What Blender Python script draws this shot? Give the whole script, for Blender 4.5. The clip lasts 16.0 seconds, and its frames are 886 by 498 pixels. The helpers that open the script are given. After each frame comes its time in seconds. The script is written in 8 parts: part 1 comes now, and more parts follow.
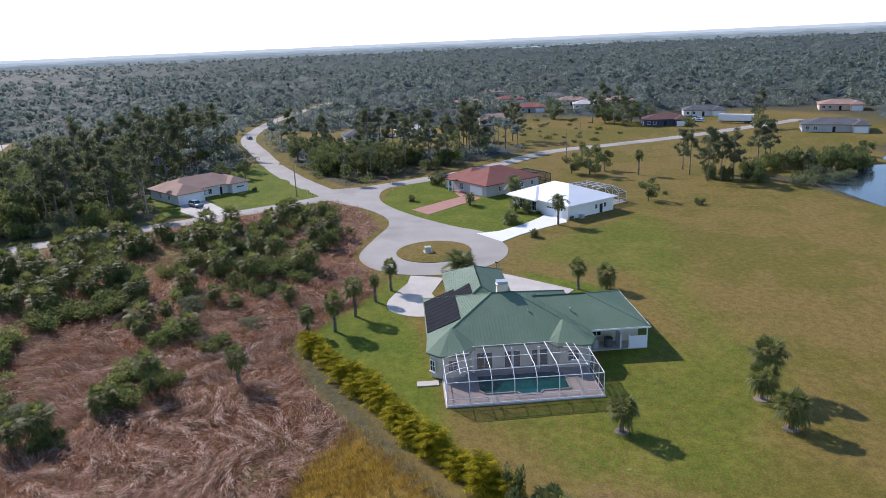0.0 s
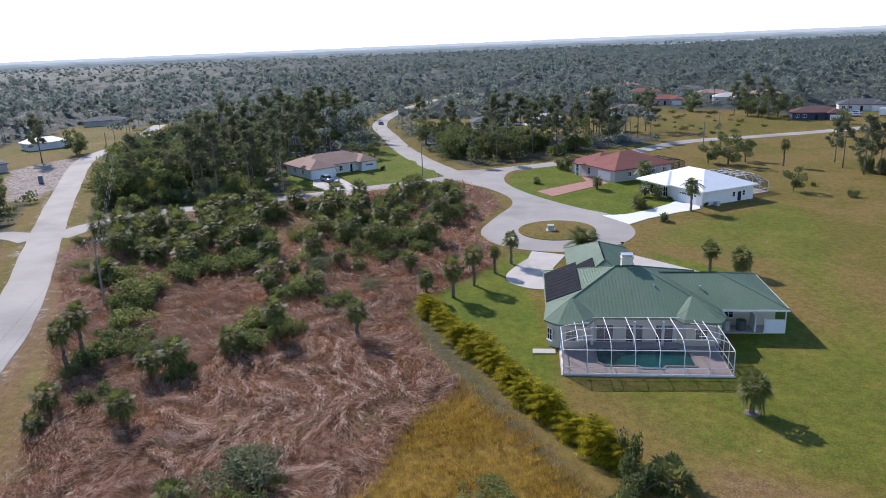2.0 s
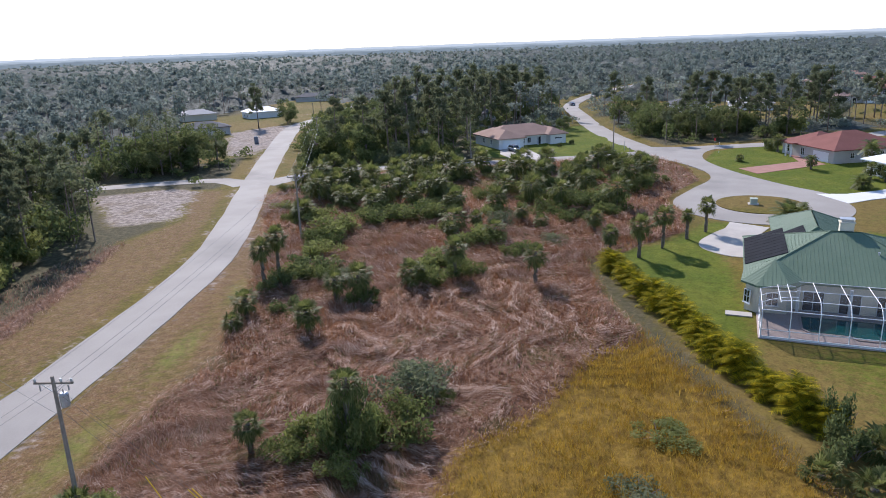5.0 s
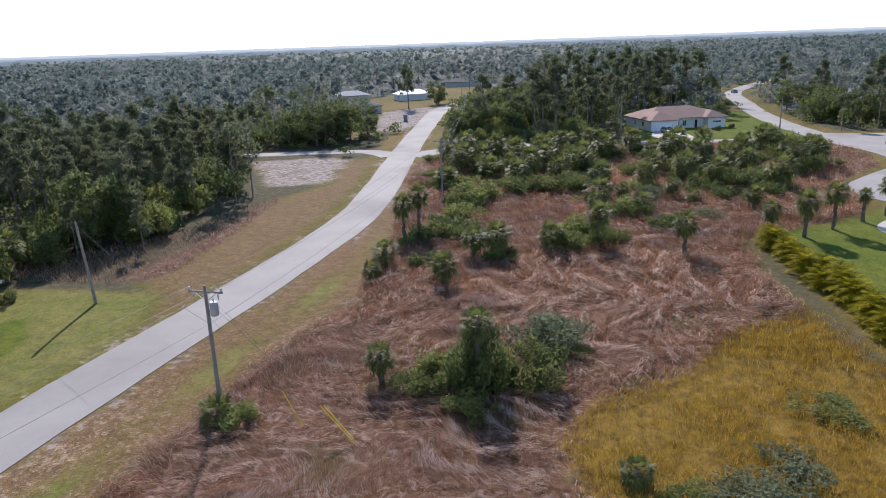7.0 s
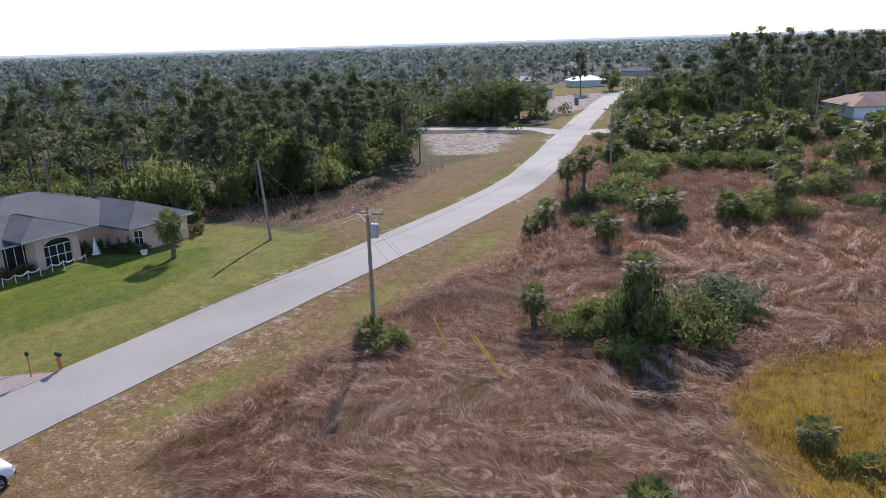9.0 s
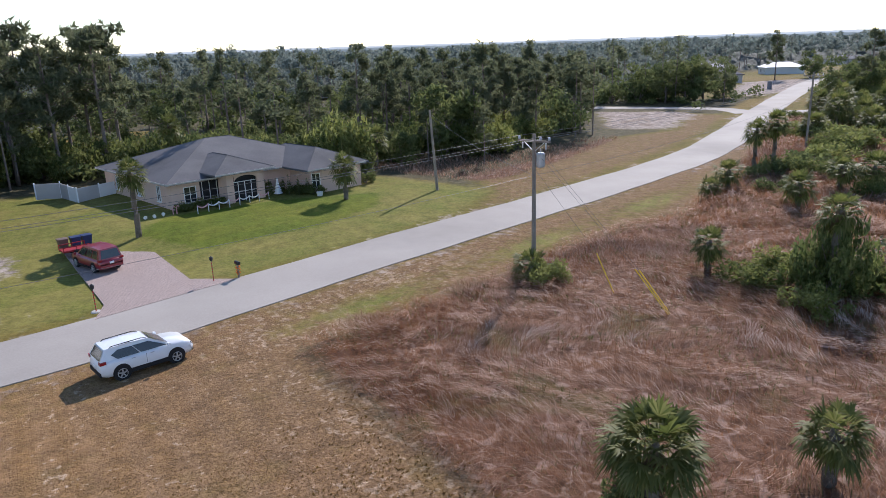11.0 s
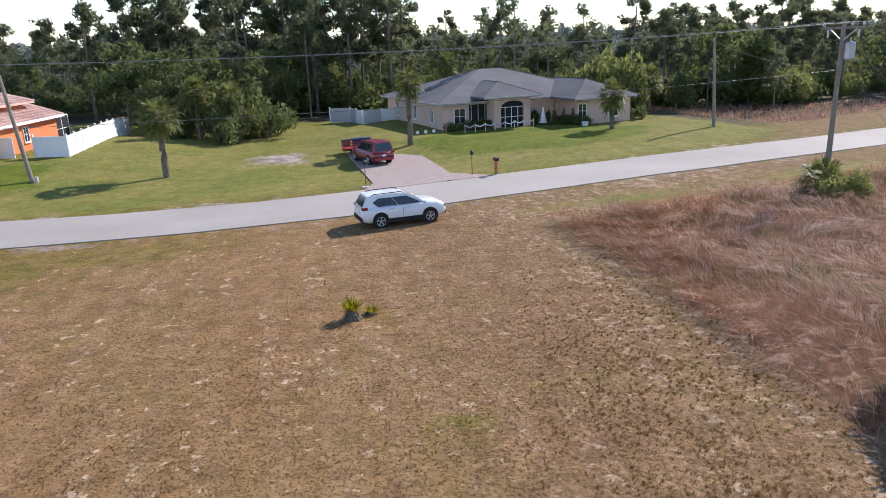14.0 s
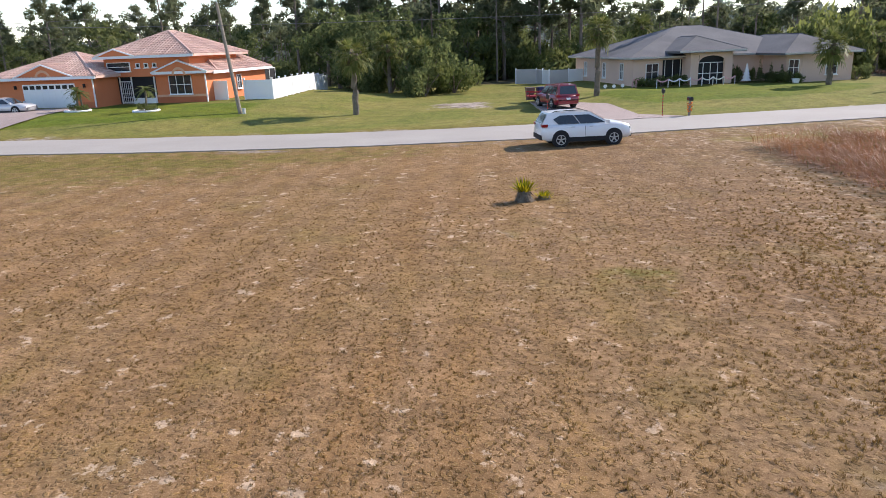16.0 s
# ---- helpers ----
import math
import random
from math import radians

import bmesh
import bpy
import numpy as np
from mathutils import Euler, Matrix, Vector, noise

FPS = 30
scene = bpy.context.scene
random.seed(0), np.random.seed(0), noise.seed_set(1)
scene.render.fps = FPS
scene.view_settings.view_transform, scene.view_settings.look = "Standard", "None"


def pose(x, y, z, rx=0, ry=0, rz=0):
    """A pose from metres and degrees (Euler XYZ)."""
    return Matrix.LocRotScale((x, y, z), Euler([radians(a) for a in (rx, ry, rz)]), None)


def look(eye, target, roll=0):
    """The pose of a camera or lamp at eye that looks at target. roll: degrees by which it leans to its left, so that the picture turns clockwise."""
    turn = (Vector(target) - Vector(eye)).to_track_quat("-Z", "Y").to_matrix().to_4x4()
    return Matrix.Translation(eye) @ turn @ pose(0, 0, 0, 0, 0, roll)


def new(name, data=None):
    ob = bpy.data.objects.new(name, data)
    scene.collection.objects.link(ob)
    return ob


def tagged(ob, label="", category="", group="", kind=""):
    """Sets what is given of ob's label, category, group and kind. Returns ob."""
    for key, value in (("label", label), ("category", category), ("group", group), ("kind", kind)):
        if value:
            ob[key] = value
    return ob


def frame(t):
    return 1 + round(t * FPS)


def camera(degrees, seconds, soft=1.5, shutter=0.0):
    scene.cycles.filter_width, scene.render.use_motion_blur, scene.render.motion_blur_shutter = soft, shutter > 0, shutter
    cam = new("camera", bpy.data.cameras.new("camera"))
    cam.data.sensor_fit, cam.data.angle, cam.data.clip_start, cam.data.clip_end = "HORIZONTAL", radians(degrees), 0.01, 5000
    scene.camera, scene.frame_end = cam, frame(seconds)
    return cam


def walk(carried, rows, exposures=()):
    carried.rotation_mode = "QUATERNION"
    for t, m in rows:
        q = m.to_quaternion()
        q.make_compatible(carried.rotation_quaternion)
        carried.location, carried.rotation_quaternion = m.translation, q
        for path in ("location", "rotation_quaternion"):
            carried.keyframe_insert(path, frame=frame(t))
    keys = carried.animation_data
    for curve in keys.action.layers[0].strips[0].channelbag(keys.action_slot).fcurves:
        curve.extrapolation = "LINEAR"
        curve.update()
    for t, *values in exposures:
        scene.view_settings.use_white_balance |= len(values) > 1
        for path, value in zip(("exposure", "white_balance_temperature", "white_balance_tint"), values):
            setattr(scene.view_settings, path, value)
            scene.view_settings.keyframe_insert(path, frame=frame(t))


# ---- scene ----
cam = camera(64.25, 16.0, 0.5)
PATH = [
    (0.0, (10.599, 0.023, 38.824), (20.178, 0.517, 35.995), -2.57),
    (0.5, (10.601, 0.045, 37.804), (20.152, 0.965, 34.989), -2.55),
    (1.0, (10.598, 0.072, 36.748), (20.102, 1.417, 33.943), -2.48),
    (1.5, (10.567, 0.101, 35.650), (20.004, 1.874, 32.856), -2.42),
    (2.0, (10.526, 0.158, 34.564), (19.875, 2.353, 31.776), -2.40),
    (2.5, (10.472, 0.246, 33.506), (19.713, 2.853, 30.710), -2.40),
    (3.0, (10.438, 0.317, 32.490), (19.553, 3.332, 29.693), -2.34),
    (3.5, (10.431, 0.396, 31.461), (19.406, 3.812, 28.671), -2.27),
    (4.0, (10.459, 0.524, 30.390), (19.277, 4.334, 27.611), -2.20),
    (6.5, (10.593, 0.963, 25.084), (18.292, 6.708, 22.304), -2.06),
    (7.0, (10.663, 1.008, 24.079), (18.011, 7.192, 21.294), -2.03),
    (7.5, (10.702, 1.069, 23.024), (17.681, 7.668, 20.242), -1.95),
    (8.0, (10.780, 1.128, 21.958), (17.356, 8.129, 19.177), -1.83),
    (8.5, (10.760, 1.185, 20.828), (16.905, 8.569, 18.052), -1.81),
    (9.0, (10.747, 1.182, 19.686), (16.451, 8.913, 16.913), -1.78),
    (11.5, (10.780, 1.123, 14.094), (13.906, 10.213, 11.337), -1.95),
    (12.0, (10.759, 1.132, 13.046), (13.308, 10.398, 10.283), -2.03),
    (12.5, (10.783, 1.131, 12.000), (12.741, 10.543, 9.247), -2.11),
    (13.0, (10.796, 1.070, 11.020), (12.155, 10.589, 8.274), -2.02),
    (13.5, (10.795, 0.971, 9.978), (11.558, 10.552, 7.216), -2.00),
    (14.0, (10.831, 0.930, 9.022), (10.990, 10.533, 6.238), -2.03),
    (14.5, (10.831, 0.888, 8.025), (10.388, 10.478, 5.226), -2.06),
    (15.0, (10.786, 0.864, 7.028), (9.725, 10.408, 4.237), -2.09),
    (15.5, (10.815, 0.883, 6.041), (9.129, 10.338, 3.254), -2.10),
    (16.0, (10.808, 0.927, 5.081), (8.505, 10.254, 2.305), -2.15),
]
walk(cam, [(t, look(eye, target, roll)) for t, eye, target, roll in PATH],
     [(0.0, 0.44, 6220, 18), (9.0, 0.43, 6280, 18), (11.5, 0.47, 6340, 18), (13.5, 0.65, 6420, 18), (16.0, 0.78, 6780, 17)])

# ---------- world, sun, exposure ----------
SUN_AZ, SUN_EL = radians(45), radians(34)
world = bpy.data.worlds.new("sky")
scene.world = world
world.use_nodes = True
sky = world.node_tree.nodes.new("ShaderNodeTexSky")
sky.sky_type, sky.sun_disc = "NISHITA", False
sky.sun_elevation, sky.sun_rotation = SUN_EL, radians(45)
sky.air_density, sky.dust_density, sky.ozone_density = 1.0, 0.0, 3.0
back = world.node_tree.nodes["Background"]
back.inputs["Strength"].default_value = 0.15
world.node_tree.links.new(sky.outputs["Color"], back.inputs["Color"])
sun = new("sun", bpy.data.lights.new("sun", "SUN"))
sun.data.energy, sun.data.angle, sun.data.color = 4.4, radians(0.53), (1.0, 0.95, 0.88)
sun.matrix_world = look((math.cos(SUN_AZ) * math.cos(SUN_EL) * 90, math.sin(SUN_AZ) * math.cos(SUN_EL) * 90, math.sin(SUN_EL) * 90), (0, 0, 0))


# ---------- materials ----------
class Tree:
    """A small helper to wire up a node material."""

    def __init__(self, name):
        self.m = bpy.data.materials.new(name)
        self.m.use_nodes = True
        self.t = self.m.node_tree
        self.p = self.t.nodes["Principled BSDF"]
        self.geo = self.n("ShaderNodeNewGeometry")
        self.pos = self.geo.outputs["Position"]

    def n(self, kind):
        return self.t.nodes.new(kind)

    def put(self, a, b):
        self.t.links.new(a, b)

    def noise(self, scale, detail=4.0, coord=None, rough=0.55):
        q = self.n("ShaderNodeTexNoise")
        q.inputs["Scale"].default_value, q.inputs["Detail"].default_value = scale, detail
        q.inputs["Roughness"].default_value = rough
        self.put(coord or self.pos, q.inputs["Vector"])
        return q.outputs["Fac"]

    def ramp(self, fac, lo, hi):
        q = self.n("ShaderNodeMapRange")
        q.interpolation_type = "SMOOTHSTEP"
        q.inputs["From Min"].default_value, q.inputs["From Max"].default_value = lo, hi
        self.put(fac, q.inputs["Value"])
        return q.outputs["Result"]

    def math(self, op, a, b):
        q = self.n("ShaderNodeMath")
        q.operation = op
        for s, v in zip(q.inputs, (a, b)):
            if isinstance(v, (int, float)):
                s.default_value = v
            else:
                self.put(v, s)
        return q.outputs[0]

    def mix(self, fac, a, b):
        q = self.n("ShaderNodeMix")
        q.data_type = "RGBA"
        for s, v in ((q.inputs[0], fac), (q.inputs[6], a), (q.inputs[7], b)):
            if isinstance(v, tuple):
                s.default_value = (*v, 1)
            elif isinstance(v, (int, float)):
                s.default_value = v
            else:
                self.put(v, s)
        return q.outputs[2]

    def bump(self, fac, strength, distance=0.05):
        q = self.n("ShaderNodeBump")
        q.inputs["Strength"].default_value, q.inputs["Distance"].default_value = strength, distance
        self.put(fac, q.inputs["Height"])
        self.put(q.outputs["Normal"], self.p.inputs["Normal"])


def mat(name, a, b, scale=1.0, fine=14.0, rough=0.8, metal=0.0, bump=0.25, distance=0.02, island=0.0, each=0.0, spec=0.3, stain=None):
    """Two tones mixed by coarse and fine noise, with relief; island, each: lightness varied by piece or by object."""
    k = Tree(name)
    f = k.math("ADD", k.math("MULTIPLY", k.ramp(k.noise(scale), 0.3, 0.7), 0.6), k.math("MULTIPLY", k.ramp(k.noise(fine, 3), 0.25, 0.75), 0.4))
    col = k.mix(f, a, b)
    if stain:
        col = k.mix(k.math("MULTIPLY", k.ramp(k.noise(scale * 0.35, 5), 0.52, 0.7), stain[1]), col, stain[0])
    for amount, node, out in ((island, "ShaderNodeNewGeometry", "Random Per Island"), (each, "ShaderNodeObjectInfo", "Random")):
        if amount:
            h = k.n("ShaderNodeHueSaturation")
            r = k.n(node).outputs[out]
            k.put(k.math("ADD", k.math("MULTIPLY", r, amount * 2), 1 - amount), h.inputs["Value"])
            k.put(col, h.inputs["Color"])
            col = h.outputs["Color"]
    k.put(col, k.p.inputs["Base Color"])
    k.p.inputs["Roughness"].default_value, k.p.inputs["Metallic"].default_value = rough, metal
    k.p.inputs["Specular IOR Level"].default_value = spec
    if bump:
        k.bump(k.noise(fine * 1.3, 4), bump, distance)
    return k.m


def leaf(name, a, b, c, scale=0.25, through_it=0.3, rough=0.7, spec=0.08, relief=0.0):
    """Foliage: tone by piece and by place, some light passing through the leaves."""
    k = Tree(name)
    r = k.geo.outputs["Random Per Island"]
    col = k.mix(k.ramp(k.noise(scale, 3), 0.32, 0.68), a, b)
    col = k.mix(k.math("MULTIPLY", k.math("POWER", r, 2.0), 0.8), col, c)
    k.put(col, k.p.inputs["Base Color"])
    k.p.inputs["Roughness"].default_value = rough
    k.p.inputs["Specular IOR Level"].default_value = spec
    if relief:
        k.bump(k.noise(0.9, 4, rough=0.65), 0.8, relief)
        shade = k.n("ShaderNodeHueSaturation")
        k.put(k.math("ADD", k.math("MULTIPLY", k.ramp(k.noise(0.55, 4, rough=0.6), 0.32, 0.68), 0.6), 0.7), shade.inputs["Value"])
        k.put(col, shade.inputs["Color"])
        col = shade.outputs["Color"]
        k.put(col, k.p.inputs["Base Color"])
    tr = k.n("ShaderNodeBsdfTranslucent")
    mx = k.n("ShaderNodeMixShader")
    mx.inputs[0].default_value = through_it
    k.put(col, tr.inputs["Color"])
    k.put(k.p.outputs[0], mx.inputs[1])
    k.put(tr.outputs[0], mx.inputs[2])
    k.put(mx.outputs[0], k.t.nodes["Material Output"].inputs["Surface"])
    return k.m


def ground_material():
    k = Tree("ground_cover")
    big, mid, small, grain = k.noise(0.025, 4), k.noise(0.16, 5), k.noise(1.3, 5), k.noise(9.0, 4)

    def zone(name, spread=0.5, broad=0.0):
        q = k.n("ShaderNodeAttribute")
        q.attribute_name = name
        w = k.math("ADD", q.outputs["Fac"], k.math("MULTIPLY", k.math("SUBTRACT", small, 0.5), spread))
        if broad:
            w = k.math("ADD", w, k.math("MULTIPLY", k.math("SUBTRACT", mid, 0.5), broad))
        return k.ramp(w, 0.3, 0.7)

    fleck = k.math("MULTIPLY", k.ramp(k.math("ADD", k.math("MULTIPLY", grain, 0.5), k.math("MULTIPLY", k.noise(2.5, 6, rough=0.7), 0.5)), 0.38, 0.62), 0.6)
    # rough mown meadow, green and brown in broad patches
    col = k.mix(k.ramp(k.math("ADD", k.math("MULTIPLY", big, 0.6), k.math("MULTIPLY", mid, 0.4)), 0.44, 0.56), (0.124, 0.104, 0.018), (0.182, 0.124, 0.036))
    col = k.mix(k.math("MULTIPLY", fleck, 0.7), col, (0.192, 0.148, 0.044))
    # sunny yellowish lawn
    lawn = k.mix(k.ramp(mid, 0.35, 0.65), (0.128, 0.144, 0.022), (0.196, 0.174, 0.042))
    lawn = k.mix(k.math("MULTIPLY", fleck, 0.5), lawn, (0.27, 0.22, 0.10))
    col = k.mix(zone("lawn", 0.5), col, lawn)
    lush = k.mix(k.ramp(mid, 0.35, 0.7), (0.080, 0.117, 0.008), (0.132, 0.145, 0.014))
    lush = k.mix(k.math("MULTIPLY", fleck, 0.5), lush, (0.185, 0.185, 0.045))
    col = k.mix(zone("lush", 0.7), col, lush)
    # dry mown lot: brown turf worn to sandy specks along the mowing lines
    turn, stretch = k.n("ShaderNodeMapping"), k.n("ShaderNodeMapping")
    turn.inputs["Rotation"].default_value = (0, 0, radians(-11))
    stretch.inputs["Scale"].default_value = (1.0, 0.16, 1.0)
    k.put(k.pos, turn.inputs["Vector"])
    k.put(turn.outputs[0], stretch.inputs["Vector"])
    wv = k.n("ShaderNodeTexWave")
    wv.inputs["Scale"].default_value, wv.inputs["Distortion"].default_value = 0.21, 2.6
    wv.inputs["Detail"].default_value, wv.inputs["Detail Scale"].default_value = 3.0, 0.6
    k.put(turn.outputs[0], wv.inputs["Vector"])
    east = k.n("ShaderNodeSeparateXYZ")
    k.put(turn.outputs[0], east.inputs[0])
    mown = k.math("SUBTRACT", 1.0, k.ramp(east.outputs[0], 34.0, 46.0))
    lanes = k.noise(1.5, 5, stretch.outputs[0], 0.6)
    dry = k.mix(k.ramp(mid, 0.3, 0.7), (0.235, 0.126, 0.052), (0.275, 0.172, 0.076))
    dry = k.mix(k.math("MULTIPLY", k.ramp(k.noise(0.07, 4), 0.46, 0.62), 0.6), dry, (0.205, 0.15, 0.055))
    dry = k.mix(k.math("MULTIPLY", k.math("MULTIPLY", wv.outputs["Fac"], mown), 0.55), dry, (0.33, 0.215, 0.13))
    dry = k.mix(k.math("MULTIPLY", k.math("MULTIPLY", k.ramp(lanes, 0.5, 0.68), mown), 0.3), dry, (0.36, 0.25, 0.16))
    clump = k.noise(6.2, 4, rough=0.6)
    cells, warp = k.n("ShaderNodeTexVoronoi"), k.n("ShaderNodeVectorMath")
    warp.operation = "ADD"
    wander = k.n("ShaderNodeTexNoise")
    wander.inputs["Scale"].default_value, wander.inputs["Detail"].default_value = 7.0, 3.0
    k.put(k.pos, wander.inputs["Vector"])
    soft_shift = k.n("ShaderNodeVectorMath")
    soft_shift.operation = "SCALE"
    soft_shift.inputs["Scale"].default_value = 0.16
    k.put(wander.outputs["Color"], soft_shift.inputs[0])
    k.put(k.pos, warp.inputs[0])
    k.put(soft_shift.outputs[0], warp.inputs[1])
    cells.inputs["Scale"].default_value = 9.0
    k.put(warp.outputs[0], cells.inputs["Vector"])
    tufts = k.math("SUBTRACT", 1.0, k.ramp(k.math("ADD", cells.outputs["Distance"], k.math("MULTIPLY", k.math("SUBTRACT", k.noise(26.0, 3), 0.5), 0.30)), 0.34, 0.47))
    shade = k.n("ShaderNodeSeparateColor")
    k.put(cells.outputs["Color"], shade.inputs[0])
    dry = k.mix(k.math("MULTIPLY", k.ramp(clump, 0.50, 0.59), 0.4), dry, (0.10, 0.055, 0.022))
    blade = k.mix(0.35, k.mix(shade.outputs[0], (0.080, 0.040, 0.012), (0.235, 0.135, 0.042)), dry)
    soil = k.mix(k.ramp(east.outputs[0], 9.0, 20.0), (0.215, 0.118, 0.050), (0.262, 0.162, 0.088))
    dry = k.mix(k.math("MULTIPLY", tufts, 0.95), k.mix(0.6, dry, soil), blade)
    dry = k.mix(k.math("MULTIPLY", k.ramp(k.noise(34.0, 3, rough=0.7), 0.54, 0.66), 0.55), dry, (0.42, 0.29, 0.165))
    dry = k.mix(k.math("MULTIPLY", k.ramp(k.noise(42.0, 3, rough=0.7), 0.56, 0.68), 0.55), dry, (0.065, 0.034, 0.014))
    worn = k.math("ADD", k.math("MULTIPLY", k.noise(2.2, 7, rough=0.68), 0.7), k.math("MULTIPLY", lanes, 0.3))
    worn = k.math("ADD", worn, k.math("MULTIPLY", k.ramp(east.outputs[0], 17.0, 25.0), 0.06))
    dry = k.mix(k.math("MULTIPLY", k.ramp(worn, 0.575, 0.61), k.math("ADD", k.math("MULTIPLY", mown, 0.6), 0.25)), dry, (0.46, 0.335, 0.225))
    dry = k.mix(k.math("MULTIPLY", k.ramp(k.noise(0.16, 4), 0.65, 0.74), 0.5), dry, (0.135, 0.14, 0.04))
    # coarser, browner turf towards the field, and a spell of greener grass in the middle of the lot
    dry = k.mix(k.math("MULTIPLY", k.math("MULTIPLY", k.ramp(east.outputs[0], 10.0, 19.0), k.ramp(clump, 0.36, 0.52)), 0.42), dry, (0.100, 0.054, 0.026))
    dry = k.mix(k.math("MULTIPLY", k.ramp(k.noise(0.30, 3), 0.54, 0.68), 0.22), dry, (0.165, 0.130, 0.030))
    col = k.mix(zone("dry", 0.8), col, dry)
    swirl = k.n("ShaderNodeTexNoise")
    swirl.inputs["Scale"].default_value, swirl.inputs["Detail"].default_value, swirl.inputs["Distortion"].default_value = 0.55, 5.0, 2.6
    k.put(k.pos, swirl.inputs["Vector"])
    thatch = k.mix(k.ramp(small, 0.3, 0.7), (0.105, 0.052, 0.028), (0.215, 0.122, 0.078))
    thatch = k.mix(k.math("MULTIPLY", k.ramp(swirl.outputs["Fac"], 0.53, 0.66), 0.75), thatch, (0.40, 0.28, 0.22))
    thatch = k.mix(k.math("MULTIPLY", k.ramp(k.noise(0.21, 4), 0.54, 0.66), 0.6), thatch, (0.12, 0.105, 0.035))
    col = k.mix(zone("field", 0.6), col, thatch)
    col = k.mix(zone("gold", 0.7), col, k.mix(k.ramp(small, 0.3, 0.7), (0.165, 0.100, 0.022), (0.27, 0.168, 0.030)))
    bare = k.mix(k.ramp(k.noise(0.9, 6, rough=0.7), 0.35, 0.65), (0.23, 0.185, 0.155), (0.40, 0.335, 0.285))
    bare = k.mix(k.math("MULTIPLY", k.ramp(k.noise(0.22, 4), 0.5, 0.65), 0.5), bare, (0.19, 0.14, 0.09))
    col = k.mix(zone("sand", 1.2, 1.4), col, bare)
    litter = k.mix(k.ramp(small, 0.3, 0.7), (0.060, 0.058, 0.030), (0.125, 0.105, 0.058))
    col = k.mix(zone("wood", 0.6), col, litter)
    hv = k.n("ShaderNodeHueSaturation")
    tuft = k.math("ADD", k.math("MULTIPLY", k.noise(0.9, 6, rough=0.7), 0.5), k.math("MULTIPLY", k.noise(4.0, 5, rough=0.7), 0.5))
    k.put(k.math("ADD", k.math("MULTIPLY", k.ramp(tuft, 0.36, 0.64), 0.55), 0.70), hv.inputs["Value"])
    k.put(col, hv.inputs["Color"])
    k.put(hv.outputs["Color"], k.p.inputs["Base Color"])
    k.p.inputs["Roughness"].default_value = 0.95
    k.p.inputs["Specular IOR Level"].default_value = 0.1
    k.bump(k.math("ADD", k.math("ADD", k.noise(7.0, 6, rough=0.7), k.math("MULTIPLY", k.noise(1.8, 4), 0.8)), k.math("MULTIPLY", tufts, 0.7)), 0.6, 0.06)
    return k.m


GROUND = ground_material()
ASPHALT = mat("worn_asphalt", (0.285, 0.258, 0.226), (0.37, 0.338, 0.298), 0.12, 9.0, 0.85, bump=0.2, distance=0.01, stain=((0.20, 0.185, 0.165), 0.7))
CONCRETE = mat("driveway_concrete", (0.42, 0.38, 0.335), (0.52, 0.48, 0.42), 0.3, 8.0, 0.8, stain=((0.32, 0.285, 0.25), 0.6))
PAVER = mat("concrete_pavers", (0.36, 0.29, 0.26), (0.44, 0.36, 0.32), 0.5, 5.0, 0.85, each=0.14)
RED_PAVER = mat("red_pavers", (0.30, 0.145, 0.11), (0.38, 0.20, 0.155), 0.5, 5.0, 0.85, each=0.1)
STUCCO_PINK = mat("peach_stucco", (0.62, 0.44, 0.345), (0.68, 0.49, 0.39), 0.4, 25.0, 0.9)
STUCCO_ORANGE = mat("orange_stucco", (0.62, 0.185, 0.075), (0.68, 0.225, 0.10), 0.4, 25.0, 0.9)
STUCCO_BAND = mat("rust_stucco_band", (0.48, 0.14, 0.06), (0.54, 0.17, 0.08), 0.4, 25.0, 0.9)
STUCCO_WHITE = mat("white_stucco", (0.70, 0.69, 0.66), (0.78, 0.77, 0.74), 0.4, 25.0, 0.9, stain=((0.6, 0.58, 0.54), 0.4))
STUCCO_CREAM = mat("cream_stucco", (0.66, 0.60, 0.47), (0.72, 0.66, 0.53), 0.4, 25.0, 0.9)
STUCCO_GREY = mat("grey_stucco", (0.45, 0.42, 0.40), (0.52, 0.49, 0.46), 0.4, 25.0, 0.9)
WHITE = mat("white_paint", (0.74, 0.74, 0.73), (0.80, 0.80, 0.79), 0.8, 20.0, 0.5, bump=0.05)
VINYL = mat("white_vinyl", (0.76, 0.77, 0.78), (0.82, 0.82, 0.82), 0.5, 9.0, 0.4, bump=0.03)
SHINGLE_GREY = mat("grey_shingles", (0.102, 0.102, 0.108), (0.160, 0.157, 0.157), 0.25, 7.0, 0.92, bump=0.5, distance=0.03, stain=((0.05, 0.05, 0.052), 0.6), spec=0.15)
SHINGLE_RED = mat("red_shingles", (0.205, 0.072, 0.055), (0.265, 0.098, 0.078), 0.25, 7.0, 0.9, bump=0.4)
SHINGLE_TAN = mat("tan_shingles", (0.27, 0.17, 0.13), (0.35, 0.225, 0.175), 0.25, 7.0, 0.9, bump=0.4)
SHINGLE_MAROON = mat("maroon_shingles", (0.105, 0.052, 0.048), (0.145, 0.075, 0.068), 0.25, 7.0, 0.9, bump=0.4)
STUCCO_BLUE = mat("dark_blue_siding", (0.055, 0.062, 0.10), (0.075, 0.082, 0.125), 0.4, 25.0, 0.9)
SHINGLE_DARK = mat("dark_shingles", (0.075, 0.075, 0.08), (0.12, 0.12, 0.125), 0.25, 7.0, 0.9, bump=0.4)
